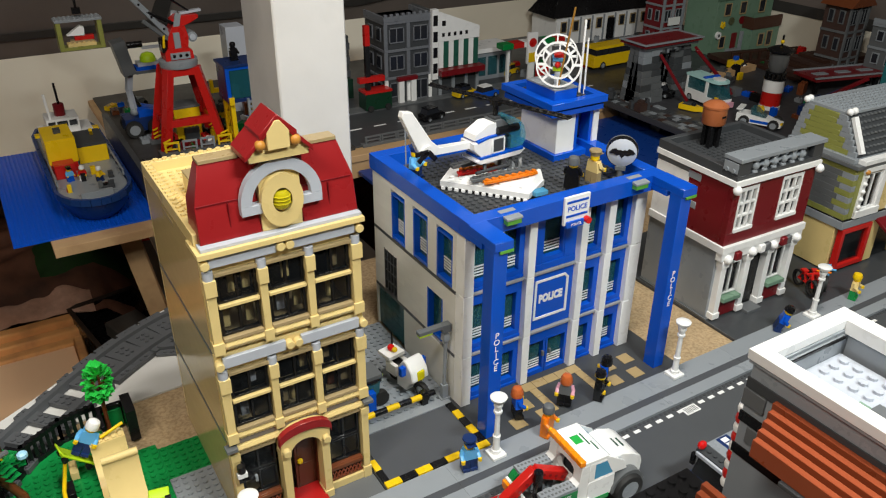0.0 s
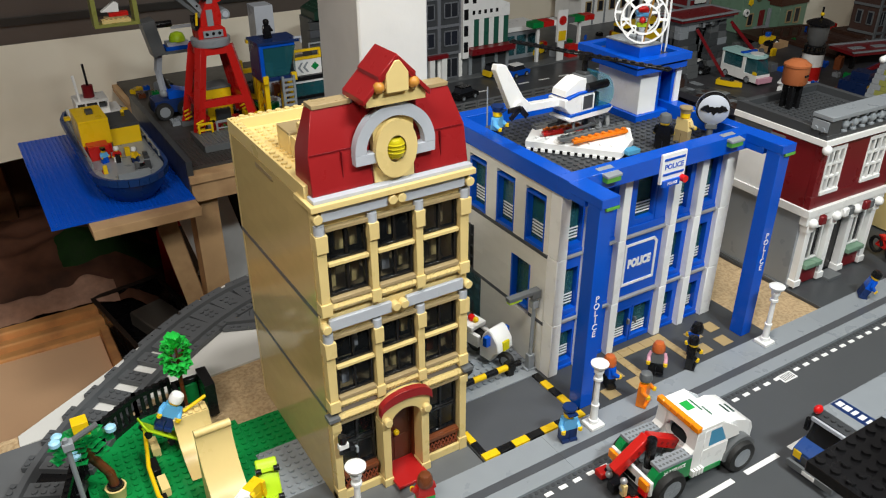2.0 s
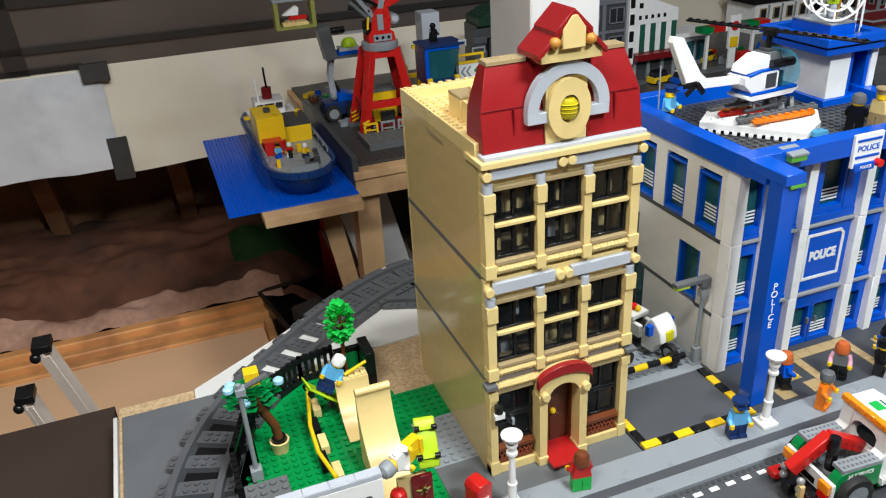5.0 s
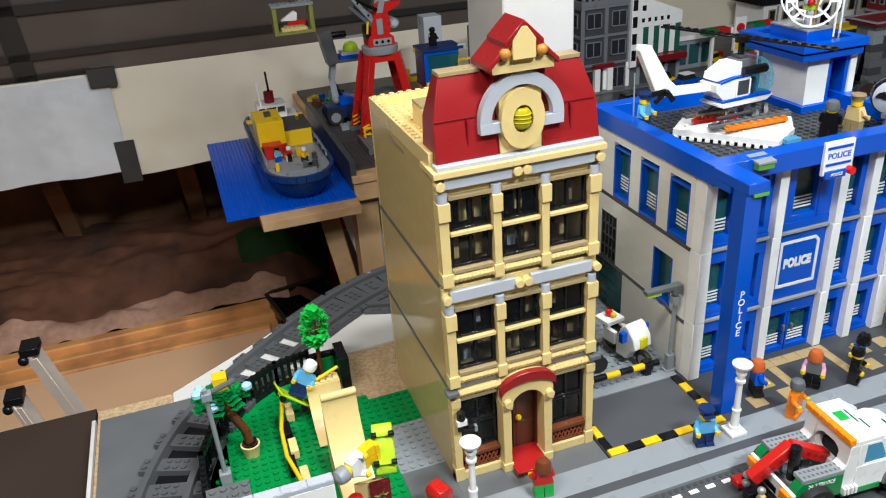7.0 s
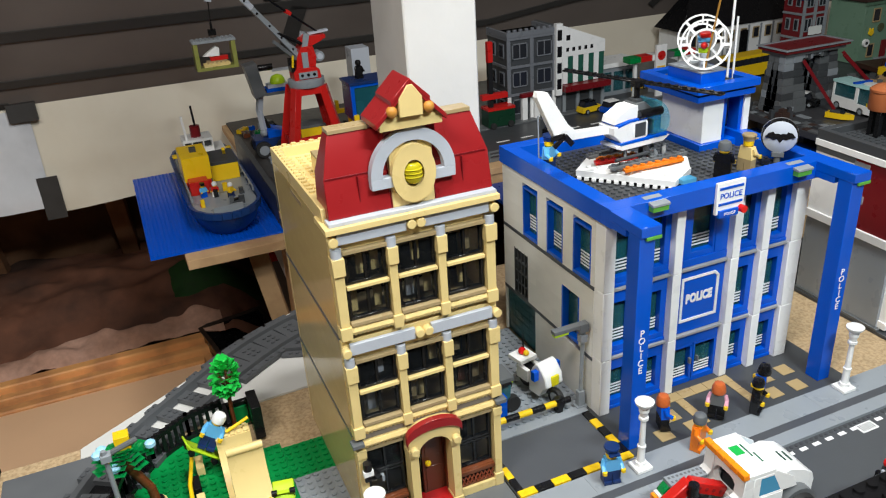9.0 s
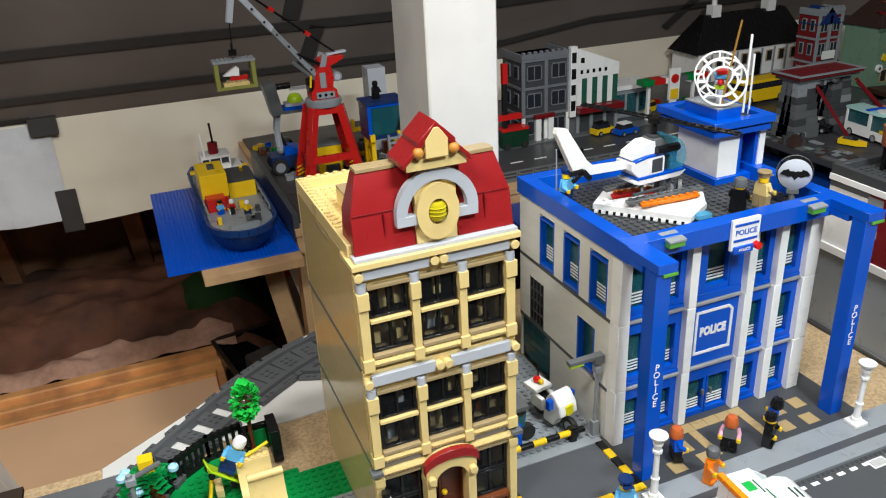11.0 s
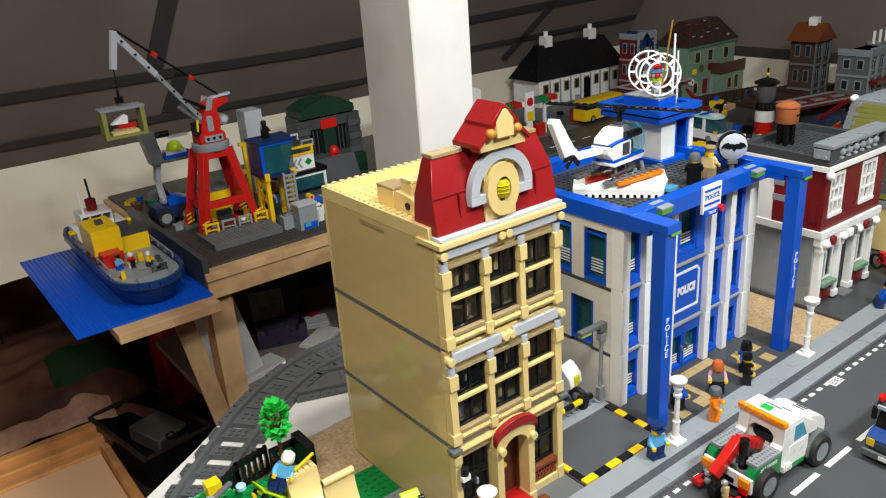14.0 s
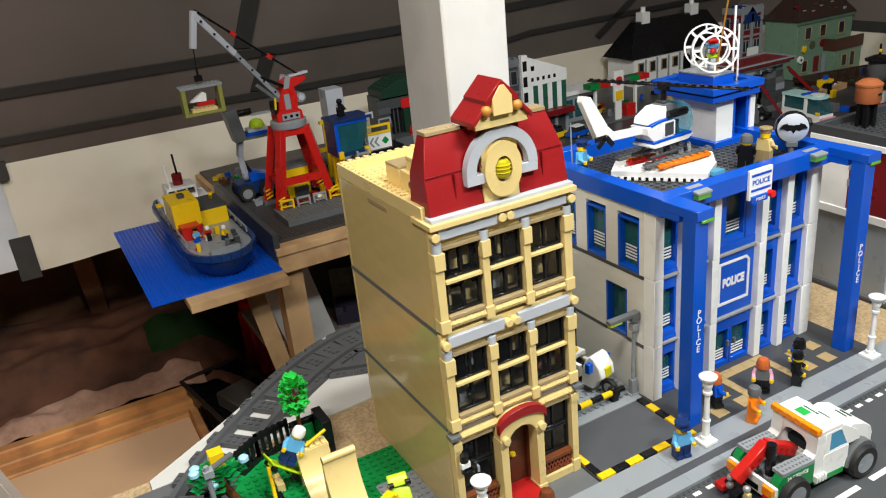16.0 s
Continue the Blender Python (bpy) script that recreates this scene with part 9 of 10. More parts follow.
for i in range(7):
    part("window", boxes((-10.6 + i * 3.1, -2.9, 5.22, -8.0 + i * 3.1, 2.9, 7.38)), DARKPANE, bus)

white_house = thing("black_roofed_house", "long white toy house with black hipped roof", "house", 190, 183, FZ + 0.2)
part("body", boxes((0, 0, 0, 52, 16, 11)), WHITE, white_house)
bm = B()
r0 = [bm.verts.new(p) for p in ((-2, -0.7, 11.2), (54, -0.7, 11.2), (54, 17, 11.2), (-2, 17, 11.2))]
r1 = [bm.verts.new(p) for p in ((6, 6, 24.5), (46, 6, 24.5), (46, 9, 24.5), (6, 9, 24.5))]
bm.faces.new(r0[::-1])
bm.faces.new(r1)
for i in range(4):
    bm.faces.new((r0[i], r0[(i + 1) % 4], r1[(i + 1) % 4], r1[i]))
part("roof", bm, BLACK, white_house)
for i in range(8):
    f = part("window", boxes((2.0 + i * 6.2, -0.3, 5.0, 5.2 + i * 6.2, 0.0, 9.4)), DKTAN, white_house)
    part("pane", boxes((2.5 + i * 6.2, -0.36, 5.4, 4.7 + i * 6.2, -0.31, 9.0)), DARKPANE, f, edge=0)
    part("quoin", boxes((5.7 + i * 6.2, -0.2, 0.2, 6.6 + i * 6.2, 0.0, 10.4)), LGREY, white_house)
for x in (9, 36):
    part("chimney", boxes((x, 5, 23.5, x + 4, 9, 28.0)), WHITE, white_house)
    part("chimney_pot", cyl(B(), x + 2, 7, 28.0, 30.0, 1.0, 12), WHITE, white_house, edge=0)
part("door", boxes((26.5, -0.5, 0.2, 30.5, -0.3, 8.6)), BLACK, white_house)

red2 = town_building("dark_red_town_house", "dark red toy town house beside the green house", 222, 158, 12, 10, 26, 3, 2, BRICKRED, LGREY, DARKPANE)
part("sign", boxes((3.0, -1.0, 9.5, 9.0, -0.4, 12.5)), WHITE, red2, "white sign plate")
part("roof", poly(B(), [(0, 22.0), (11, 22.0), (5.5, 28)], "y", 0, 10), plastic("roof_blue", (0.01, 0.03, 0.14)), red2)
DOCKTAN = plastic("medallion_olive", (0.09, 0.10, 0.05))
RAILBROWN = plastic("rail_brown", (0.075, 0.03, 0.018), 0.45)
GREENTRIM = plastic("deep_sand_green", (0.10, 0.18, 0.12))
greenh = thing("sand_green_house", "sand green toy house with brown balcony and dark mansard roof", "house", 234, 142, FZ + 0.2)
part("body", boxes((0, 0, 0, 32, 15, 22)), SANDGREEN, greenh)
part("wing", boxes((16, -5, 0, 32, -0.02, 9.2)), SANDGREEN, greenh, "lower wing below the balcony")
part("cornice", boxes((-0.5, -0.5, 20.6, 32.5, -0.02, 21.98)), GREENTRIM, greenh)
for wx, wy, wz, ww, wh in ((4.4, -0.02, 15.0, 3.0, 4.0), (13.0, -0.02, 15.0, 3.0, 4.0), (24.0, -0.02, 14.6, 3.0, 4.2), (20.4, -5.02, 3.0, 2.6, 4.0), (25.2, -5.02, 2.4, 2.6, 5.2), (4.0, -0.02, 2.6, 2.6, 4.0)):
    f = part("window", boxes((wx - 0.4, wy - 0.3, wz - 0.4, wx, wy, wz + wh + 0.4), (wx + ww, wy - 0.3, wz - 0.4, wx + ww + 0.4, wy, wz + wh + 0.4), (wx, wy - 0.3, wz + wh, wx + ww, wy, wz + wh + 0.4), (wx, wy - 0.4, wz - 0.5, wx + ww, wy, wz)), DKTAN, greenh)
    part("pane", boxes((wx, wy - 0.1, wz, wx + ww, wy - 0.02, wz + wh)), DARKPANE, f, edge=0)
for cx, cz, m in ((8.8, 12.4, DOCKTAN), (14.8, 12.2, BRICKRED)):
    part("medallion", cyl(B(), cx, cz, -0.4, -0.02, 1.5, 14, "y"), m, greenh, edge=0)
part("ornament", poly(B(), [(3.4, 12.8), (3.0, 10.6), (4.2, 9.8), (5.4, 10.8), (4.9, 12.6), (4.2, 11.6)], "y", -0.6, -0.02), YELLOW, greenh, "yellow emblem")
part("round_sign", cyl(B(), 2.2, 7.6, -0.9, -0.05, 1.4, 16, "y"), WHITE, greenh, edge=0)
part("sign_hole", cyl(B(), 2.2, 7.6, -0.96, -0.92, 0.6, 12, "y"), DGREY, greenh, edge=0)
part("step", boxes((8.0, -3.0, 0, 14.0, -0.02, 1.6)), LGREY, greenh)
part("post", boxes((14.6, -1.6, 0, 15.6, -0.4, 8.0)), LGREY, greenh)
bm = B()
r0 = [bm.verts.new(p) for p in ((-1, -1, 22.02), (33, -1, 22.02), (33, 16, 22.02), (-1, 16, 22.02))]
r1 = [bm.verts.new(p) for p in ((6, 5, 31), (26, 5, 31), (26, 10, 31), (6, 10, 31))]
bm.faces.new(r0[::-1])
bm.faces.new(r1)
for i in range(4):
    bm.faces.new((r0[i], r0[(i + 1) % 4], r1[(i + 1) % 4], r1[i]))
part("roof", bm, plastic("dark_brown_roof", (0.04, 0.022, 0.018)), greenh)
rng = random.Random(9)
for i in range(22):
    t, u = rng.random(), rng.random()
    part("loose_tile", boxes((1 + 28 * t, -0.4 + 5.2 * u, 23.0 + 7.8 * u, 2.6 + 28 * t, 0.8 + 5.2 * u, 23.5 + 7.8 * u)), (LGREY, BROWN, BRICKRED)[i % 3], greenh)
part("balcony", boxes((15.6, -5.4, 9.22, 32.4, -0.02, 10.0), (15.6, -5.4, 10.02, 32.4, -4.6, 13.6), (15.6, -4.58, 10.02, 16.4, -0.02, 13.6)), RAILBROWN, greenh, "dark brown balcony wall")
part("door", boxes((10.4, -0.4, 1.62, 13.2, -0.02, 7.6)), BRICKRED, greenh)
part("porch", boxes((-4, -9, 0, 15, -3.02, 1.2)), RAILBROWN, greenh)

dark1 = town_building("dark_stone_house", "dark brown tall toy house with red tiled roof", 241, 93, 11, 10, 27, 3, 2, plastic("dark_brown", (0.06, 0.035, 0.03)), MGREY, DARKPANE, flat=False)
part("roof", poly(B(), [(-1.5, 26), (12.5, 26), (5.5, 32)], "y", -1, 11), BROWN, dark1)
part("cupola", boxes((4, 3, 31.0, 7, 6, 34)), WHITE, dark1)
grey2 = town_building("grey_manor", "grey and white ornate toy manor", 245, 75, 22, 12, 22, 3, 4, MGREY, LGREY, DARKPANE)
for i in range(5):
    part("spire", rod(B(), (2 + i * 4.4, 1, 25.6), (2 + i * 4.4, 1, 30), 0.5, 8), WHITE, grey2, edge=0)
part("roof_red", boxes((0, -3, 12, 22, 0, 13.2)), BRICKRED, grey2)
teal = thing("teal_tower", "teal glass toy skyscraper corner", "tower block", 149, 12, 0.12)
for i in range(5):
    part("storey", boxes((0, 0, i * 9.6, 14, 14, i * 9.6 + 8.6)), plastic("teal", (0.01, 0.10, 0.11)), teal)
    part("band", boxes((-0.3, -0.3, i * 9.6 + 8.62, 14.3, 14.3, i * 9.6 + 9.58)), SAND, teal)

# ---- raised quay town to the right ----
DOCKGREY = plastic("dock_grey", (0.05, 0.05, 0.055), 0.45)
DOCKBROWN = plastic("dock_brown", (0.055, 0.03, 0.024), 0.45)
DARKBROWN = plastic("porch_brown", (0.045, 0.02, 0.013), 0.45)
dock = thing("stone_dock", "dark grey stone dock with brown and grey blocks", "dock", kind="structure")
part("deck", boxes((156.2, 62, -9.6, 262, 121.5, -7.62)), DOCKGREY, dock)
part("edge_beam", boxes((155.6, 62, -9.2, 156.18, 121.5, -7.5)), DOCKGREY, dock)
rng = random.Random(3)
for i in range(29):
    for j in range(5):
        if rng.random() < 0.62:
            m = (MGREY, DOCKBROWN, DGREY, MGREY, LGREY)[rng.randrange(5)]
            part("tile", boxes((156.25 + j * 2.0, 62.3 + i * 2.0, -7.6, 158.2 + j * 2.0, 64.25 + i * 2.0, -7.25)), m, dock)
for y in (66, 82, 98, 112):
    part("pier", boxes((164, y, -14.48, 170, y + 4, -9.62)), MGREY, dock)
part("back_wall", boxes((172, 62, -14.48, 174, 121, -9.62)), DOCKGREY, dock)
solid("water", boxes((70, 55, -15.5, 262, 116.5, -14.5)), plastic("dark_water", (0.006, 0.04, 0.22)), "blue plates of harbour water below the dock", "water", kind="structure", edge=0)

gate = thing("stone_gate", "dark grey rough stone toy gatehouse with dark red top", "gatehouse", 162.5, 107, -7.6)
rng = random.Random(31)
for x, y in ((0, 0), (15, 1.5)):
    for k in range(8):
        out = 0.28 * (8 - k)
        for j in range(3):
            for i in range(2):
                w = rng.uniform(-0.5, 0.5)
                part("stone", boxes((x - out + i * (3 + out) + 0.02, y - out + j * 2.0 + 0.02 + w * 0.6, k * 2.05, x + 3 + i * (3 + out) - 0.02, y + 2.0 * (j + 1) - 0.02, k * 2.05 + 2.02)), (LGREY, MGREY, DGREY, MGREY, DGREY)[rng.randrange(5)], gate)
part("lintel", boxes((-0.6, -0.8, 16.42, 22.2, 8.6, 17.4)), MGREY, gate)
for i in range(9):
    part("stone", boxes((6.4 + i * 1.0, -0.3, 14.6 + rng.uniform(0, 1.0), 7.3 + i * 1.0, 6.5, 16.4)), (LGREY, MGREY, DGREY)[i % 3], gate)
part("top", boxes((-1.4, -1.6, 17.42, 23.0, 9.4, 18.2)), BRICKRED, gate, "dark red top plate")
part("top_edge", boxes((-1.8, -2.0, 18.22, 23.4, -1.0, 18.6), (-1.8, 8.8, 18.22, 23.4, 9.8, 18.6), (-1.8, -0.98, 18.22, -0.8, 8.78, 18.6), (22.4, -0.98, 18.22, 23.4, 8.78, 18.6)), LGREY, gate, "light grey rim of the top")
part("top_floor", boxes((-0.78, -0.98, 18.22, 22.38, 8.78, 18.4)), BRICKRED, gate)
for p, q in (((5.5, -1.4, 15), (13, -8, 1)), ((20.5, -1.4, 15.5), (31, -10, 1))):
    part("slant_brace", beam(B(), p, q, 0.9, 0.9), BRICKRED, gate)

# low rocks along the dock, dark porch and platform before the far houses
rng = random.Random(77)
for i in range(16):
    x, y = rng.uniform(186, 214), rng.uniform(98, 120)
    if i < 5:
        x, y = rng.uniform(157, 161), rng.uniform(96, 119)
    w, d, h = rng.uniform(1.5, 4.0), rng.uniform(1.5, 4.0), rng.choice((0.8, 1.2, 2.4))
    solid("rock_block", boxes((-w / 2, -d / 2, 0, w / 2, d / 2, h), (-w / 3, -d / 3, h + 0.01, w / 4, d / 4, h + 1.0)), (DGREY, MGREY, DGREY, DOCKBROWN, DOCKGREY)[i % 5], ("dark grey", "mid grey", "dark grey", "dark brown", "blackish grey")[i % 5] + " rough toy rock block on the dock", "rock", x, y, -7.3, rng.choice((0, 20, 45, 70)), group="dock rocks", edge=0)
porch2 = thing("brown_terrace", "reddish brown toy terrace before the green house", "terrace", 222, 122, -7.6, -12)
part("floor", boxes((0, 0, 0, 30, 14, 1.6)), DARKBROWN, porch2)
for i in range(8):
    part("post", boxes((i * 4, 0, 1.62, i * 4 + 0.8, 0.8, 4.6)), DARKBROWN, porch2)
part("rail", boxes((0, 0, 4.62, 29, 0.8, 5.2)), DARKBROWN, porch2)
bank = thing("brown_embankment", "dark brown stepped toy bank behind the lighthouse", "embankment", 226, 95, -7.6, -10)
for i in range(5):
    part("step", boxes((i * 3.0, 0, 0, 34, 24 - i * 2, 1.2)) if not i else boxes((i * 3.0, i * 1.0, i * 1.2 + 0.01, 34, 24 - i * 2, i * 1.2 + 1.2)), (DARKBROWN, DOCKBROWN)[i % 2], bank)
plat = thing("red_platform", "dark red toy station platform roof with pale rim", "platform", 217, 84, -7.6, -14)
for x, y in ((2, 2), (26, 2), (2, 8), (26, 8)):
    part("post", boxes((x, y, 0, x + 1.2, y + 1.2, 4.6)), BLACK, plat)
part("roof", boxes((0, 0, 4.62, 30, 11, 5.6)), BRICKRED, plat)
part("rim", boxes((-0.3, -0.3, 5.62, 30.3, 0.7, 6.0), (-0.3, 10.3, 5.62, 30.3, 11.3, 6.0)), LGREY, plat, "pale grey rim")
for i in range(3):
    part("roof_light", boxes((3 + i * 9, 4, 5.62, 8 + i * 9, 6.4, 5.9)), LGREY, plat)

AQUA = plastic("aqua", (0.42, 0.68, 0.66))
rescue = thing("rescue_truck", "white toy rescue truck with aqua roof and sloping teal windscreen", "truck", 181.2, 96.8, -7.6, -95)
rescue.scale = (0.95, 0.95, 0.95)
for cx in (-4.6, 4.6):
    for cy in (-2.4, 2.4):
        wheel(rescue, cx, cy, 1.3, 1.3, 1.0)
part("body", boxes((-7, -2.9, 1.0, 8.4, 2.9, 3.4)), WHITE, rescue)
part("rear_wall", boxes((-7, -2.9, 3.42, -6.2, 2.9, 8.2)), WHITE, rescue)
part("pillar", boxes((1.8, -2.9, 3.42, 3.0, 2.9, 8.2)), WHITE, rescue)
part("sill", boxes((-6.18, -2.9, 3.42, 1.78, -2.3, 4.2), (-6.18, 2.3, 3.42, 1.78, 2.9, 4.2)), WHITE, rescue)
part("window", boxes((-6.18, -2.7, 4.22, 1.78, -2.5, 8.18)), TEAL, rescue)
part("window", boxes((-6.18, 2.5, 4.22, 1.78, 2.7, 8.18)), TEAL, rescue)
part("windscreen", poly(B(), [(3.02, 3.42), (8.2, 3.42), (6.4, 8.1), (3.02, 8.18)], "y", -2.6, 2.6), TEAL, rescue, edge=0)
part("roof", poly(B(), [(-7.2, -3.1), (5.4, -3.1), (7.0, -2.3), (7.7, 0), (7.0, 2.3), (5.4, 3.1), (-7.2, 3.1)], "z", 8.22, 9.0), AQUA, rescue, "pale aqua roof")
part("roof_bar", boxes((0.6, -3.15, 9.02, 1.8, 3.15, 9.5)), BLUE, rescue)
part("dish", lathe(B(), 4.6, 0, [(2.0, 9.02), (2.2, 9.4), (0.6, 9.5)], 18), WHITE, rescue, edge=0)
part("nose", boxes((8.42, -2.9, 1.0, 9.6, 2.9, 2.6)), PINK, rescue, "pink bumper")
part("corner_lamp", boxes((6.6, -3.0, 3.42, 8.2, -2.7, 4.4)), YELLOW, rescue)

speedboat = thing("speedboat", "small yellow toy speedboat on the dock", "boat", 171.5, 93.8, -7.25, -70)
part("hull", poly(B(), [(-3.4, -1.3), (1.6, -1.3), (4.2, 0), (1.6, 1.3), (-3.4, 1.3)], "z", 0, 1.5), YELLOW, speedboat)
part("cockpit", boxes((-2.4, -0.8, 1.52, 0.4, 0.8, 1.9)), DGREY, speedboat)
part("screen", poly(B(), [(0.5, 1.52), (1.5, 1.52), (0.7, 2.4), (0.5, 2.4)], "y", -0.8, 0.8), DARKPANE, speedboat, edge=0)

far_car(173.8, 108.6, -70, BLACK, WHITE, "black toy car with white bonnet on the dock", z=-7.25)
far_car(176.0, 113.8, 60, GREEN, BLUE, "green toy car with blue top behind the dock", z=-7.6)
racer = thing("toy_car", "white and blue toy racing car with teal windscreen on the dock", "car", 178.9, 73.9, -7.6, -64, group="far toy cars")
for cx in (-4.2, 4.0):
    for cy in (-2.6, 2.6):
        wheel(racer, cx, cy, 1.5, 1.5, 1.2, LGREY, spokes=4)
part("body", poly(B(), [(-6.6, 1.0), (6.0, 0.8), (6.0, 1.7), (1.8, 2.8), (-3.0, 3.4), (-6.6, 3.4)], "y", -2.3, 2.3), WHITE, racer)
part("stripe", boxes((-2.6, -2.36, 1.3, 3.0, -2.31, 2.1)), BLUE, racer)
part("windscreen", poly(B(), [(-2.8, 3.42), (1.4, 2.95), (-1.6, 5.2), (-3.0, 5.2)], "y", -1.7, 1.7), TEAL, racer, edge=0)
part("spoiler", boxes((-6.8, -2.6, 4.4, -5.2, 2.6, 4.8), (-6.3, -1.2, 3.42, -5.8, -0.8, 4.38), (-6.3, 0.8, 3.42, -5.8, 1.2, 4.38)), WHITE, racer)
part("head_lamp", boxes((5.7, -2.2, 1.75, 6.3, -1.2, 2.3)), YELLOW, racer)

light = thing("lighthouse", "white and red toy lighthouse with dark lantern", "lighthouse", 195.0, 83.6, -7.6)
for z0, z1, r, m in ((0, 1.2, 3.2, WHITE), (1.22, 5.4, 3.0, RED), (5.42, 9.2, 3.1, WHITE)):
    part("ring", lathe(B(), 0, 0, [(r, z0), (r - 0.06, z1)], 20), m, light, edge=0)
part("gallery", cyl(B(), 0, 0, 9.22, 9.7, 3.3, 20), BLACK, light, edge=0)
for i in range(12):
    a = math.pi * i / 6
    part("gallery_post", boxes((2.7 * math.cos(a) - 0.2, 2.7 * math.sin(a) - 0.2, 9.7, 2.7 * math.cos(a) + 0.2, 2.7 * math.sin(a) + 0.2, 11.2)), BLACK, light)
part("gallery_rail", cyl(B(), 0, 0, 11.2, 11.6, 3.1, 20), BLACK, light, edge=0)
part("lantern", lathe(B(), 0, 0, [(2.3, 11.6), (2.9, 13.2), (2.9, 16.8), (2.6, 17.6)], 18), mat("smoke_lantern", (0.09, 0.09, 0.09), 0.12, grain=0.05), light, edge=0)
part("dome", lathe(B(), 0, 0, [(3.9, 17.6), (3.9, 18.1), (2.2, 18.9), (0.5, 19.4)], 18), BLACK, light, edge=0)
part("mast", rod(B(), (0, 0, 19.3), (0, 0, 22.4), 0.3, 8), BLACK, light, edge=0)
part("finial", ball(B(), 0, 0, 20.4, 0.6), YELLOW, light, edge=0)
boat2 = thing("tug_boat", "small dark blue toy boat by the dock", "boat", 206, 71, -7.6, 10)
part("hull", poly(B(), [(-12, 0), (10, 0), (14, 4), (-12, 4)], "y", -4, 4), DKBLUE, boat2)
part("stripe", boxes((-12, -4.1, 3.0, 9, -4.0, 3.6)), YELLOW, boat2)
part("cabin", boxes((-8, -2.6, 4.02, -3, 2.6, 6)), DKBLUE, boat2)
derrick = thing("dock_derrick", "dark red slanted toy derrick on the dock", "derrick", 196, 98, -7.6)
part("boom", beam(B(), (0, 0, 0), (-14, 6, 15), 1.0, 1.0), BRICKRED, derrick)
part("boom", beam(B(), (8, -20, 0), (22, -30, 10), 1.0, 1.0), BRICKRED, derrick)
part("base", boxes((-1.5, -1.5, 0, 1.5, 1.5, 2.5)), MGREY, derrick)
solid("wooden_step", boxes((0, 0, 0, 22, 3.5, 2.0)), WOOD, "plain wooden step board on the far table", "board", 204.4, 112.0, -7.6, 6, kind="")
wagon = thing("toy_tricycle", "yellow toy tricycle figure with round wheels", "tricycle", 218.6, 117.5, -7.6)
part("body", boxes((-2.5, -1.5, 1.5, 2.5, 1.5, 4.0)), YELLOW, wagon)
part("rider", boxes((-0.8, -0.6, 4.02, 0.8, 0.6, 5.4)), BLUE, wagon)
for cx, cy in ((-2.4, -1.8), (2.4, -1.8)):
    wheel(wagon, cx, cy, 1.6, 1.6, 0.8, WHITE, spokes=4)

tank = thing("water_tank", "rust brown round toy water tank on black legs", "water tank", 82.6, 13.0, 24.7)
part("drum", lathe(B(), 0, 0, [(1.75, 3.7), (1.85, 3.9), (1.85, 6.2), (1.95, 6.3), (1.95, 6.6), (1.1, 7.2), (0.3, 7.35)], 20), plastic("tank_rust", (0.36, 0.11, 0.04)), tank, edge=0)
part("slot", boxes((-0.4, -1.95, 5.0, 0.4, -1.8, 5.3)), BLACK, tank)
for a in range(4):
    x, y = 0.95 * math.cos(a * math.pi / 2 + 0.6), 0.95 * math.sin(a * math.pi / 2 + 0.6)
    part("leg", boxes((x - 0.35, y - 0.35, 0, x + 0.35, y + 0.35, 3.7)), BLACK, tank)

# ---- papers and tape on the wall, clutter below ----
def wavy_sheet(name, x0, x1, z0, z1, y, swell, material, label, tilt=0.0):
    """A loose sheet of paper hung on the low wall, bulging and creased."""
    bm = B()
    nx, nz = 60, 16
    grid = []
    for j in range(nz):
        row = []
        for i in range(nx):
            x, z = x0 + (x1 - x0) * i / (nx - 1), z0 + (z1 - z0) * j / (nz - 1)
            low = 1 - j / (nz - 1)
            z += tilt * low * (i / (nx - 1) - 0.5) + 0.7 * low * noise.noise((x * 0.07, 1.0, 2.0))
            out = swell * (0.5 + noise.noise((x * 0.045, z * 0.06, 5.0)) + 0.35 * noise.noise((x * 0.15, z * 0.12, 8.0)))
            row.append(bm.verts.new((x, y - max(0.0, out) * min(1.0, 0.25 + 1.5 * low), z)))
        grid.append(row)
    for j in range(nz - 1):
        for i in range(nx - 1):
            bm.faces.new((grid[j][i], grid[j][i + 1], grid[j + 1][i + 1], grid[j + 1][i]))
    ob = solid(name, bm, material, label, "paper", edge=0, group="papers on the low wall")
    smooth(ob)
    return ob


CREASED = mat("grey_paper", (0.62, 0.63, 0.66), 0.8, grain=0.16, scale=9, bump=1.0, bump_scale=14, second=(0.50, 0.51, 0.54), mix_scale=6)
wavy_sheet("hanging_paper", -130, -39.6, -27.0, 4.2, WALL_Y - 1.5, 1.6, CREASED, "pale grey creased paper sheet taped along the low wall")
wavy_sheet("cream_paper", -40.5, 70, -28.4, 4.9, WALL_Y - 0.35, 1.7, PAPER, "cream paper sheet bulging along the low wall", 2.5)
bm = B()
box(bm, -42.5, WALL_Y - 3.6, -31, -36.5, WALL_Y - 3.2, -17)
solid("tape_strip", bm, BATTEN, "black tape strip holding the paper", "tape", edge=0, group="tape strips")
solid("tape_strip", boxes((-45, WALL_Y - 3.6, 1.0, -37, WALL_Y - 1.2, 6.5)), BATTEN, "black tape patch on the paper corner", "tape", edge=0, group="tape strips")

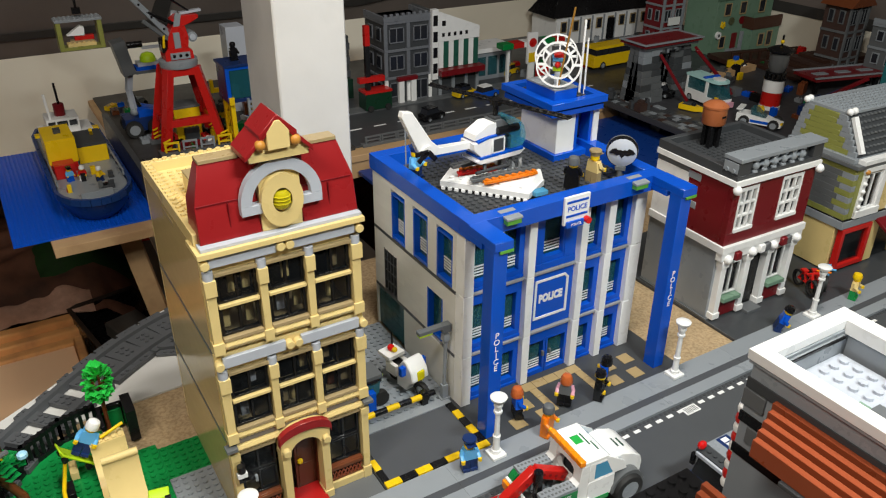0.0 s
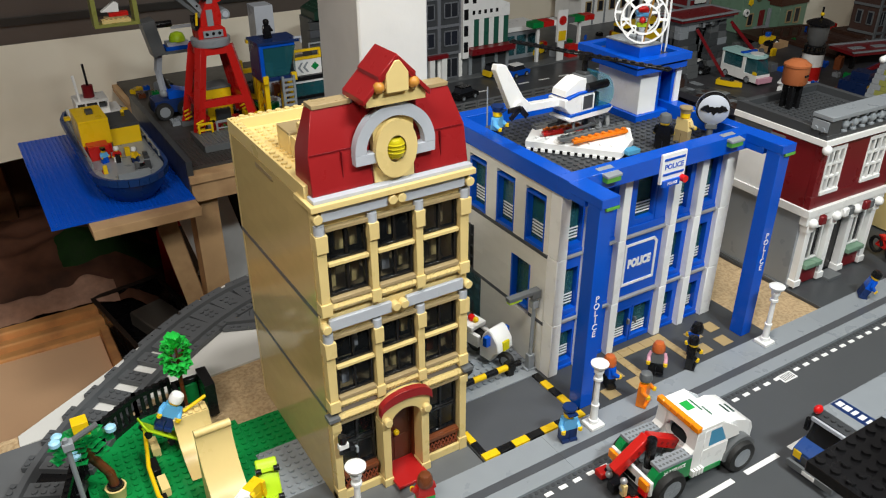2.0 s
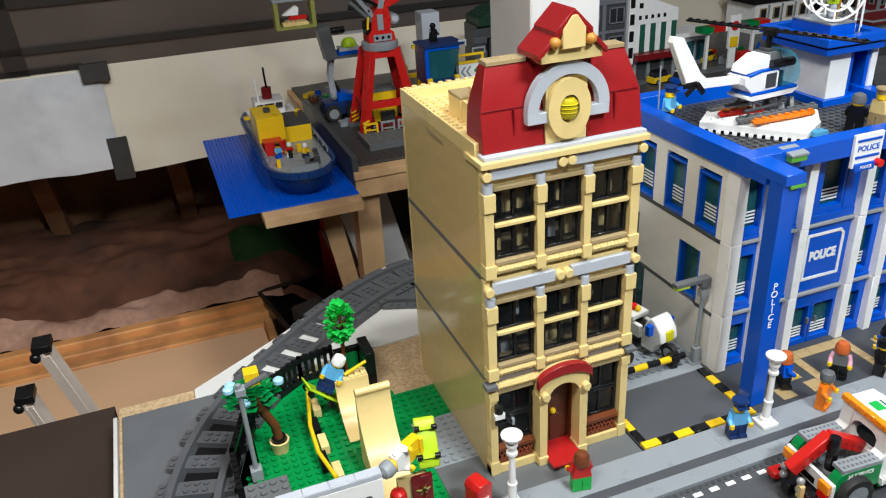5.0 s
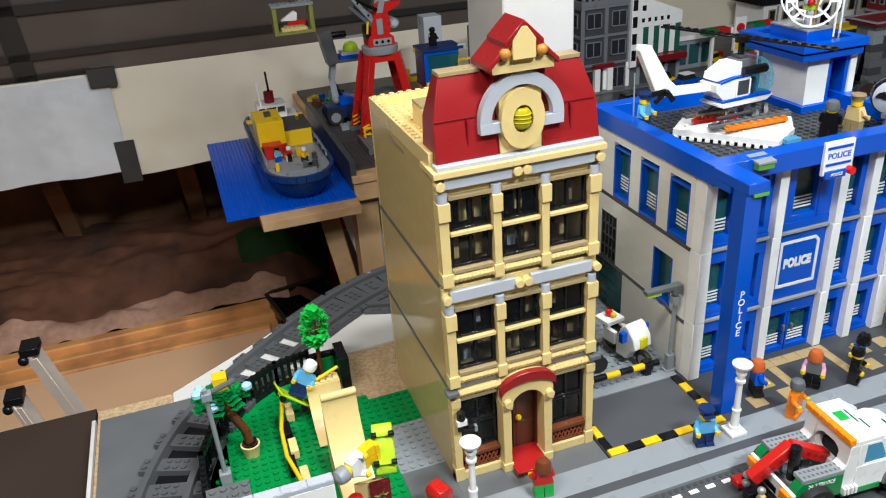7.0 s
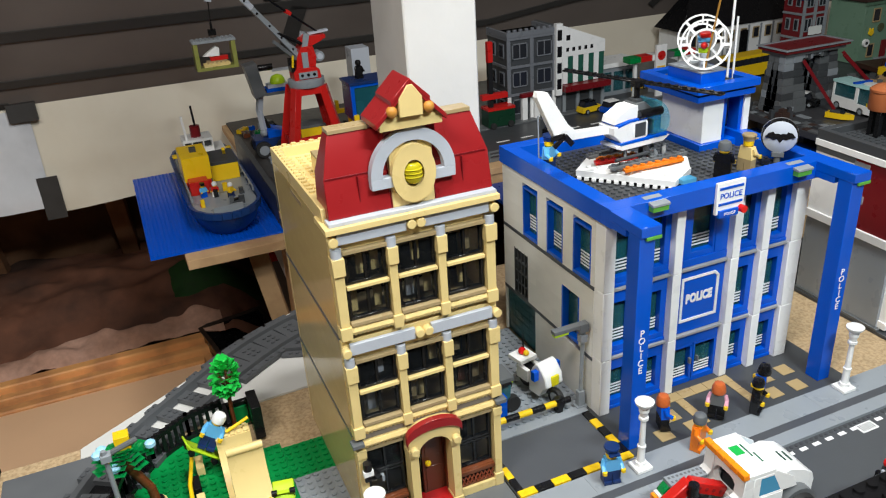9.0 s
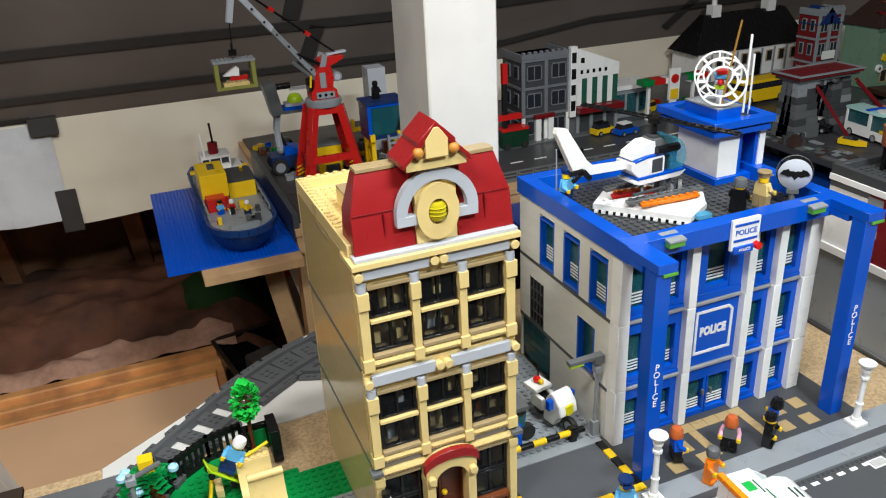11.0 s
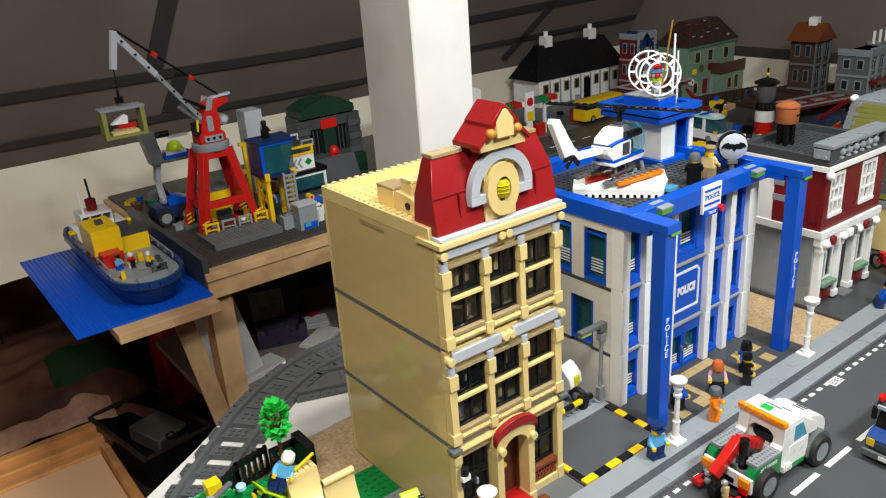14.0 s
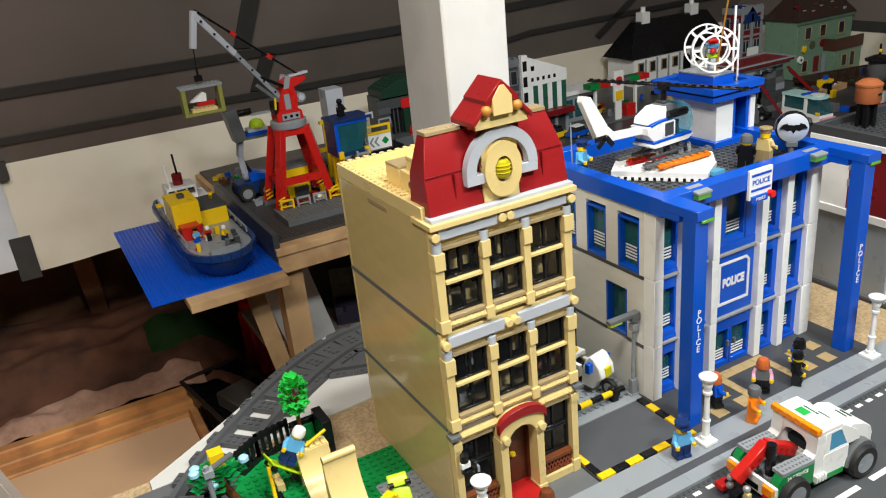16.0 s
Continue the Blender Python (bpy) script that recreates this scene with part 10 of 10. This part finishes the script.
crate = thing("black_crate", "black open crate on the attic floor", "crate", 10, 187, -95, 10)
part("bottom", boxes((-12, -20, 0, 12, 20, 0.8)), BLACK, crate)
for r in ((-12, -20, -10.8, 20), (10.8, -20, 12, 20), (-10.78, -20, 10.78, -18.8), (-10.78, 18.8, 10.78, 20)):
    part("side", boxes((r[0], r[1], 0.82, r[2], r[3], 11.2)), BLACK, crate)
    part("rim", boxes((r[0] - 0.15, r[1] - 0.15, 11.22, r[2] + 0.15, r[3] + 0.15, 11.9)), DARKBOARD, crate)
device = thing("grey_device", "grey flat device with a black cable in the crate", "device", 13.5, 191, -94.18, 18)
part("case", boxes((-6, -8.5, 0, 6.5, 8.5, 5.6)), mat("dull_grey_case", (0.13, 0.115, 0.10), 0.6, grain=0.15, scale=20), device, edge=0.5)
part("front_panel", boxes((-5.2, -8.75, 1.0, 5.6, -8.52, 4.8)), DGREY, device)
bm = B()
loop = [Vector((-3 + 2.6 * math.cos(a * 0.6) + a * 0.5, -9.6 + 1.5 * math.sin(a * 0.6), 5.8 + 0.3 * math.sin(a))) for a in range(11)]
for a, b in zip(loop, loop[1:]):
    rod(bm, a, b, 0.35, 6)
part("cable", bm, BLACK, device, edge=0)
lean = thing("leaning_board", "white painted board leaning behind the table leg", "board", 0, 0, 0)
part("panel", beam(B(), (25.0, 150, -31), (31.5, 150, -59.4), 1.0, 15), PAINTWHITE, lean, edge=0.1)
dip = thing("open_case", "dark plum open tool case with grey lining on the lower shelf", "case", 52.5, 165, -60, -17)
PLUM = plastic("plum", (0.035, 0.028, 0.05))
part("wall", boxes((-8, -4.5, 0, 8, -3.9, 6.4)), PLUM, dip)
part("wall", boxes((-8, 3.9, 0, 8, 4.5, 6.4)), PLUM, dip)
part("wall", boxes((-8, -3.88, 0, -7.4, 3.88, 6.4)), PLUM, dip)
part("wall", boxes((7.4, -3.88, 0, 8, 3.88, 6.4)), PLUM, dip)
part("lining", boxes((-7.38, -3.88, 0, 7.38, 3.88, 2.4)), LGREY, dip)
for x in (-5, 5):
    part("latch", boxes((x - 0.5, -4.9, 4.6, x + 0.5, -4.52, 6.6)), BLACK, dip)
part("lid", poly(B(), [(4.6, 6.4), (5.4, 6.2), (9.0, 14.5), (8.2, 14.8)], "x", -8, 3), plastic("smoke_lid", (0.10, 0.10, 0.09)), dip, "smoky grey leaning lid")
for x, y, w, d, turn, lab in ((38, 152, 16, 9, 12, "white paper sheets on the lower shelf"), (62, 156, 14, 8, 30, "white paper sheets on the lower shelf"), (66, 168, 10, 8, -20, "crumpled white paper on the lower shelf"), (30, 160, 12, 8, -30, "white paper sheets on the lower shelf")):
    solid("paper_sheet", boxes((-w / 2, -d / 2, 0, w / 2, d / 2, 0.8), (-w / 2.4, -d / 2.6, 0.81, w / 2.1, d / 2.3, 1.3)), PAINTWHITE, lab, "paper", x, y, -60.1, turn, group="papers on the shelf", edge=0)
solid("red_scrap", boxes((-2, -1.4, 0, 2, 1.4, 1.6)), RED, "small red plastic scrap on the shelf", "scrap", 68, 172, -60.1, 20)
solid("black_cloth_bag", lathe(B(), 0, 0, [(1, 0), (12, 1), (13, 10), (9, 19), (3, 22)], 16), mat("black_cloth", (0.012, 0.011, 0.011), 0.9, grain=0.3, bump=0.6, bump_scale=18), "black cloth bundle behind the open case", "bundle", 56, 184, -60.1, edge=0)
solid("plank_shelf", boxes((20, 118, -62.5, 90, 196, -60.1)), mat("dusty_shelf", (0.20, 0.17, 0.15), 0.8, grain=0.2, scale=10), "dusty lower shelf board under the far table", "shelf", edge=0.1)
clamp = thing("metal_frame_bars", "brushed metal channel bars with black end clamps", "metal frame")
ALU = mat("brushed_metal", (0.62, 0.52, 0.45), 0.4, metal=0.25, grain=0.1, scale=40)
for a, b in (((-46.5, 50, -1.2), (-40.0, 48, -24)), ((-50.6, 50, -8.6), (-46.0, 48, -26))):
    bar = part("bar", beam(B(), a, b, 3.2, 0.5), ALU, clamp)
    for k in (-1.55, 1.55):
        part("flange", beam(B(), Vector(a) + Vector((0.0, k, -0.9)), Vector(b) + Vector((0.0, k, -0.9)), 0.3, 1.6), ALU, bar)
    part("end_clamp", boxes((a[0] - 1.4, a[1] - 1.7, a[2] - 0.3, a[0] + 1.1, a[1] + 1.7, a[2] + 0.8)), BLACK, bar)
    part("knob", ball(B(), a[0] - 1.2, a[1] - 1.2, a[2] - 1.0, 0.8), BLACK, bar, edge=0)

# loose bricks and crates among the far scenery
rng = random.Random(12)
kinds = (("red", RED), ("yellow", YELLOW), ("blue", BLUE), ("white", WHITE), ("brown", BROWN), ("dark red", BRICKRED), ("dark grey", DGREY), ("black", BLACK), ("light grey", LGREY), ("green", GREEN))


def loose_brick(x, y, z, turn, w, d, h, shade, word):
    bm = boxes((-w / 2, -d / 2, 0, w / 2, d / 2, h))
    studs(bm, -w / 2, -d / 2, int(w), int(d), h, n=6)
    return solid("loose_brick", bm, shade, word + " studded toy brick standing among the far scenery", "brick", x, y, z, turn, group="loose bricks", edge=0)


for x0, x1, y0, y1, z, n in ((38, 70, 146, 172, -9.6, 70), (18.5, 34, 150, 190, -9.6, 26), (29.5, 41.5, 142, 156, -9.6, 26), (43, 56, 129, 137, -9.6, 16), (184, 224, 66, 118, -7.6, 22), (140, 230, 153, 178, -9.6, 22), (232, 262, 100, 124, -7.6, 14)):
    for i in range(n):
        word, shade = kinds[rng.randrange(len(kinds))]
        w, d = rng.choice((1, 2, 2, 3, 4)), rng.choice((1, 2, 2, 3))
        loose_brick(rng.uniform(x0, x1), rng.uniform(y0, y1), z, rng.choice((0, 0, 90, 20, 45)), w, d, rng.choice((1.2, 1.2, 2.4, 3.6)), shade, word)

# ---- laid pieces ----
for z0, z1 in ((0, 11.6), (11.75, 22.9), (23.05, 34.2)):
    brick_wall(house, 0.0, 0.6, 0.62, D - 0.62, z0, z1, 1.2, 6.0, WALLTAN)
part("side_patch", boxes((-0.06, 9.0, 33.2, 0.0, 13.5, 33.7)), DKTAN, house, "dark tan plate in the side wall")
HOLES = ((7.0, 10.9, 17.28, 24.25), (13.1, 17.0, 17.28, 24.25), (19.2, 23.1, 17.28, 24.25), (9.2, 13.3, 7.1, 15.0), (21.8, 25.66, 7.64, 14.6), (19.9, PY1 - 0.4, 0.13, 7.08))
for z0, z1 in ((0.13, 7.08), (7.64, 16.73), (17.29, 26.0)):
    brick_wall(station, WX, WX + 1.0, 6.22, PY1, z0, z1, 1.19, 6.0, GLOSSWHITE, HOLES)
tile_row(-7.1, -3.9, -24, 126, 16, LGREY)
tile_row(-8.2, -7.1, -24, 126, 16, SLATE)
tile_row(-10.0, -8.2, -24, 126, 16, LGREY)
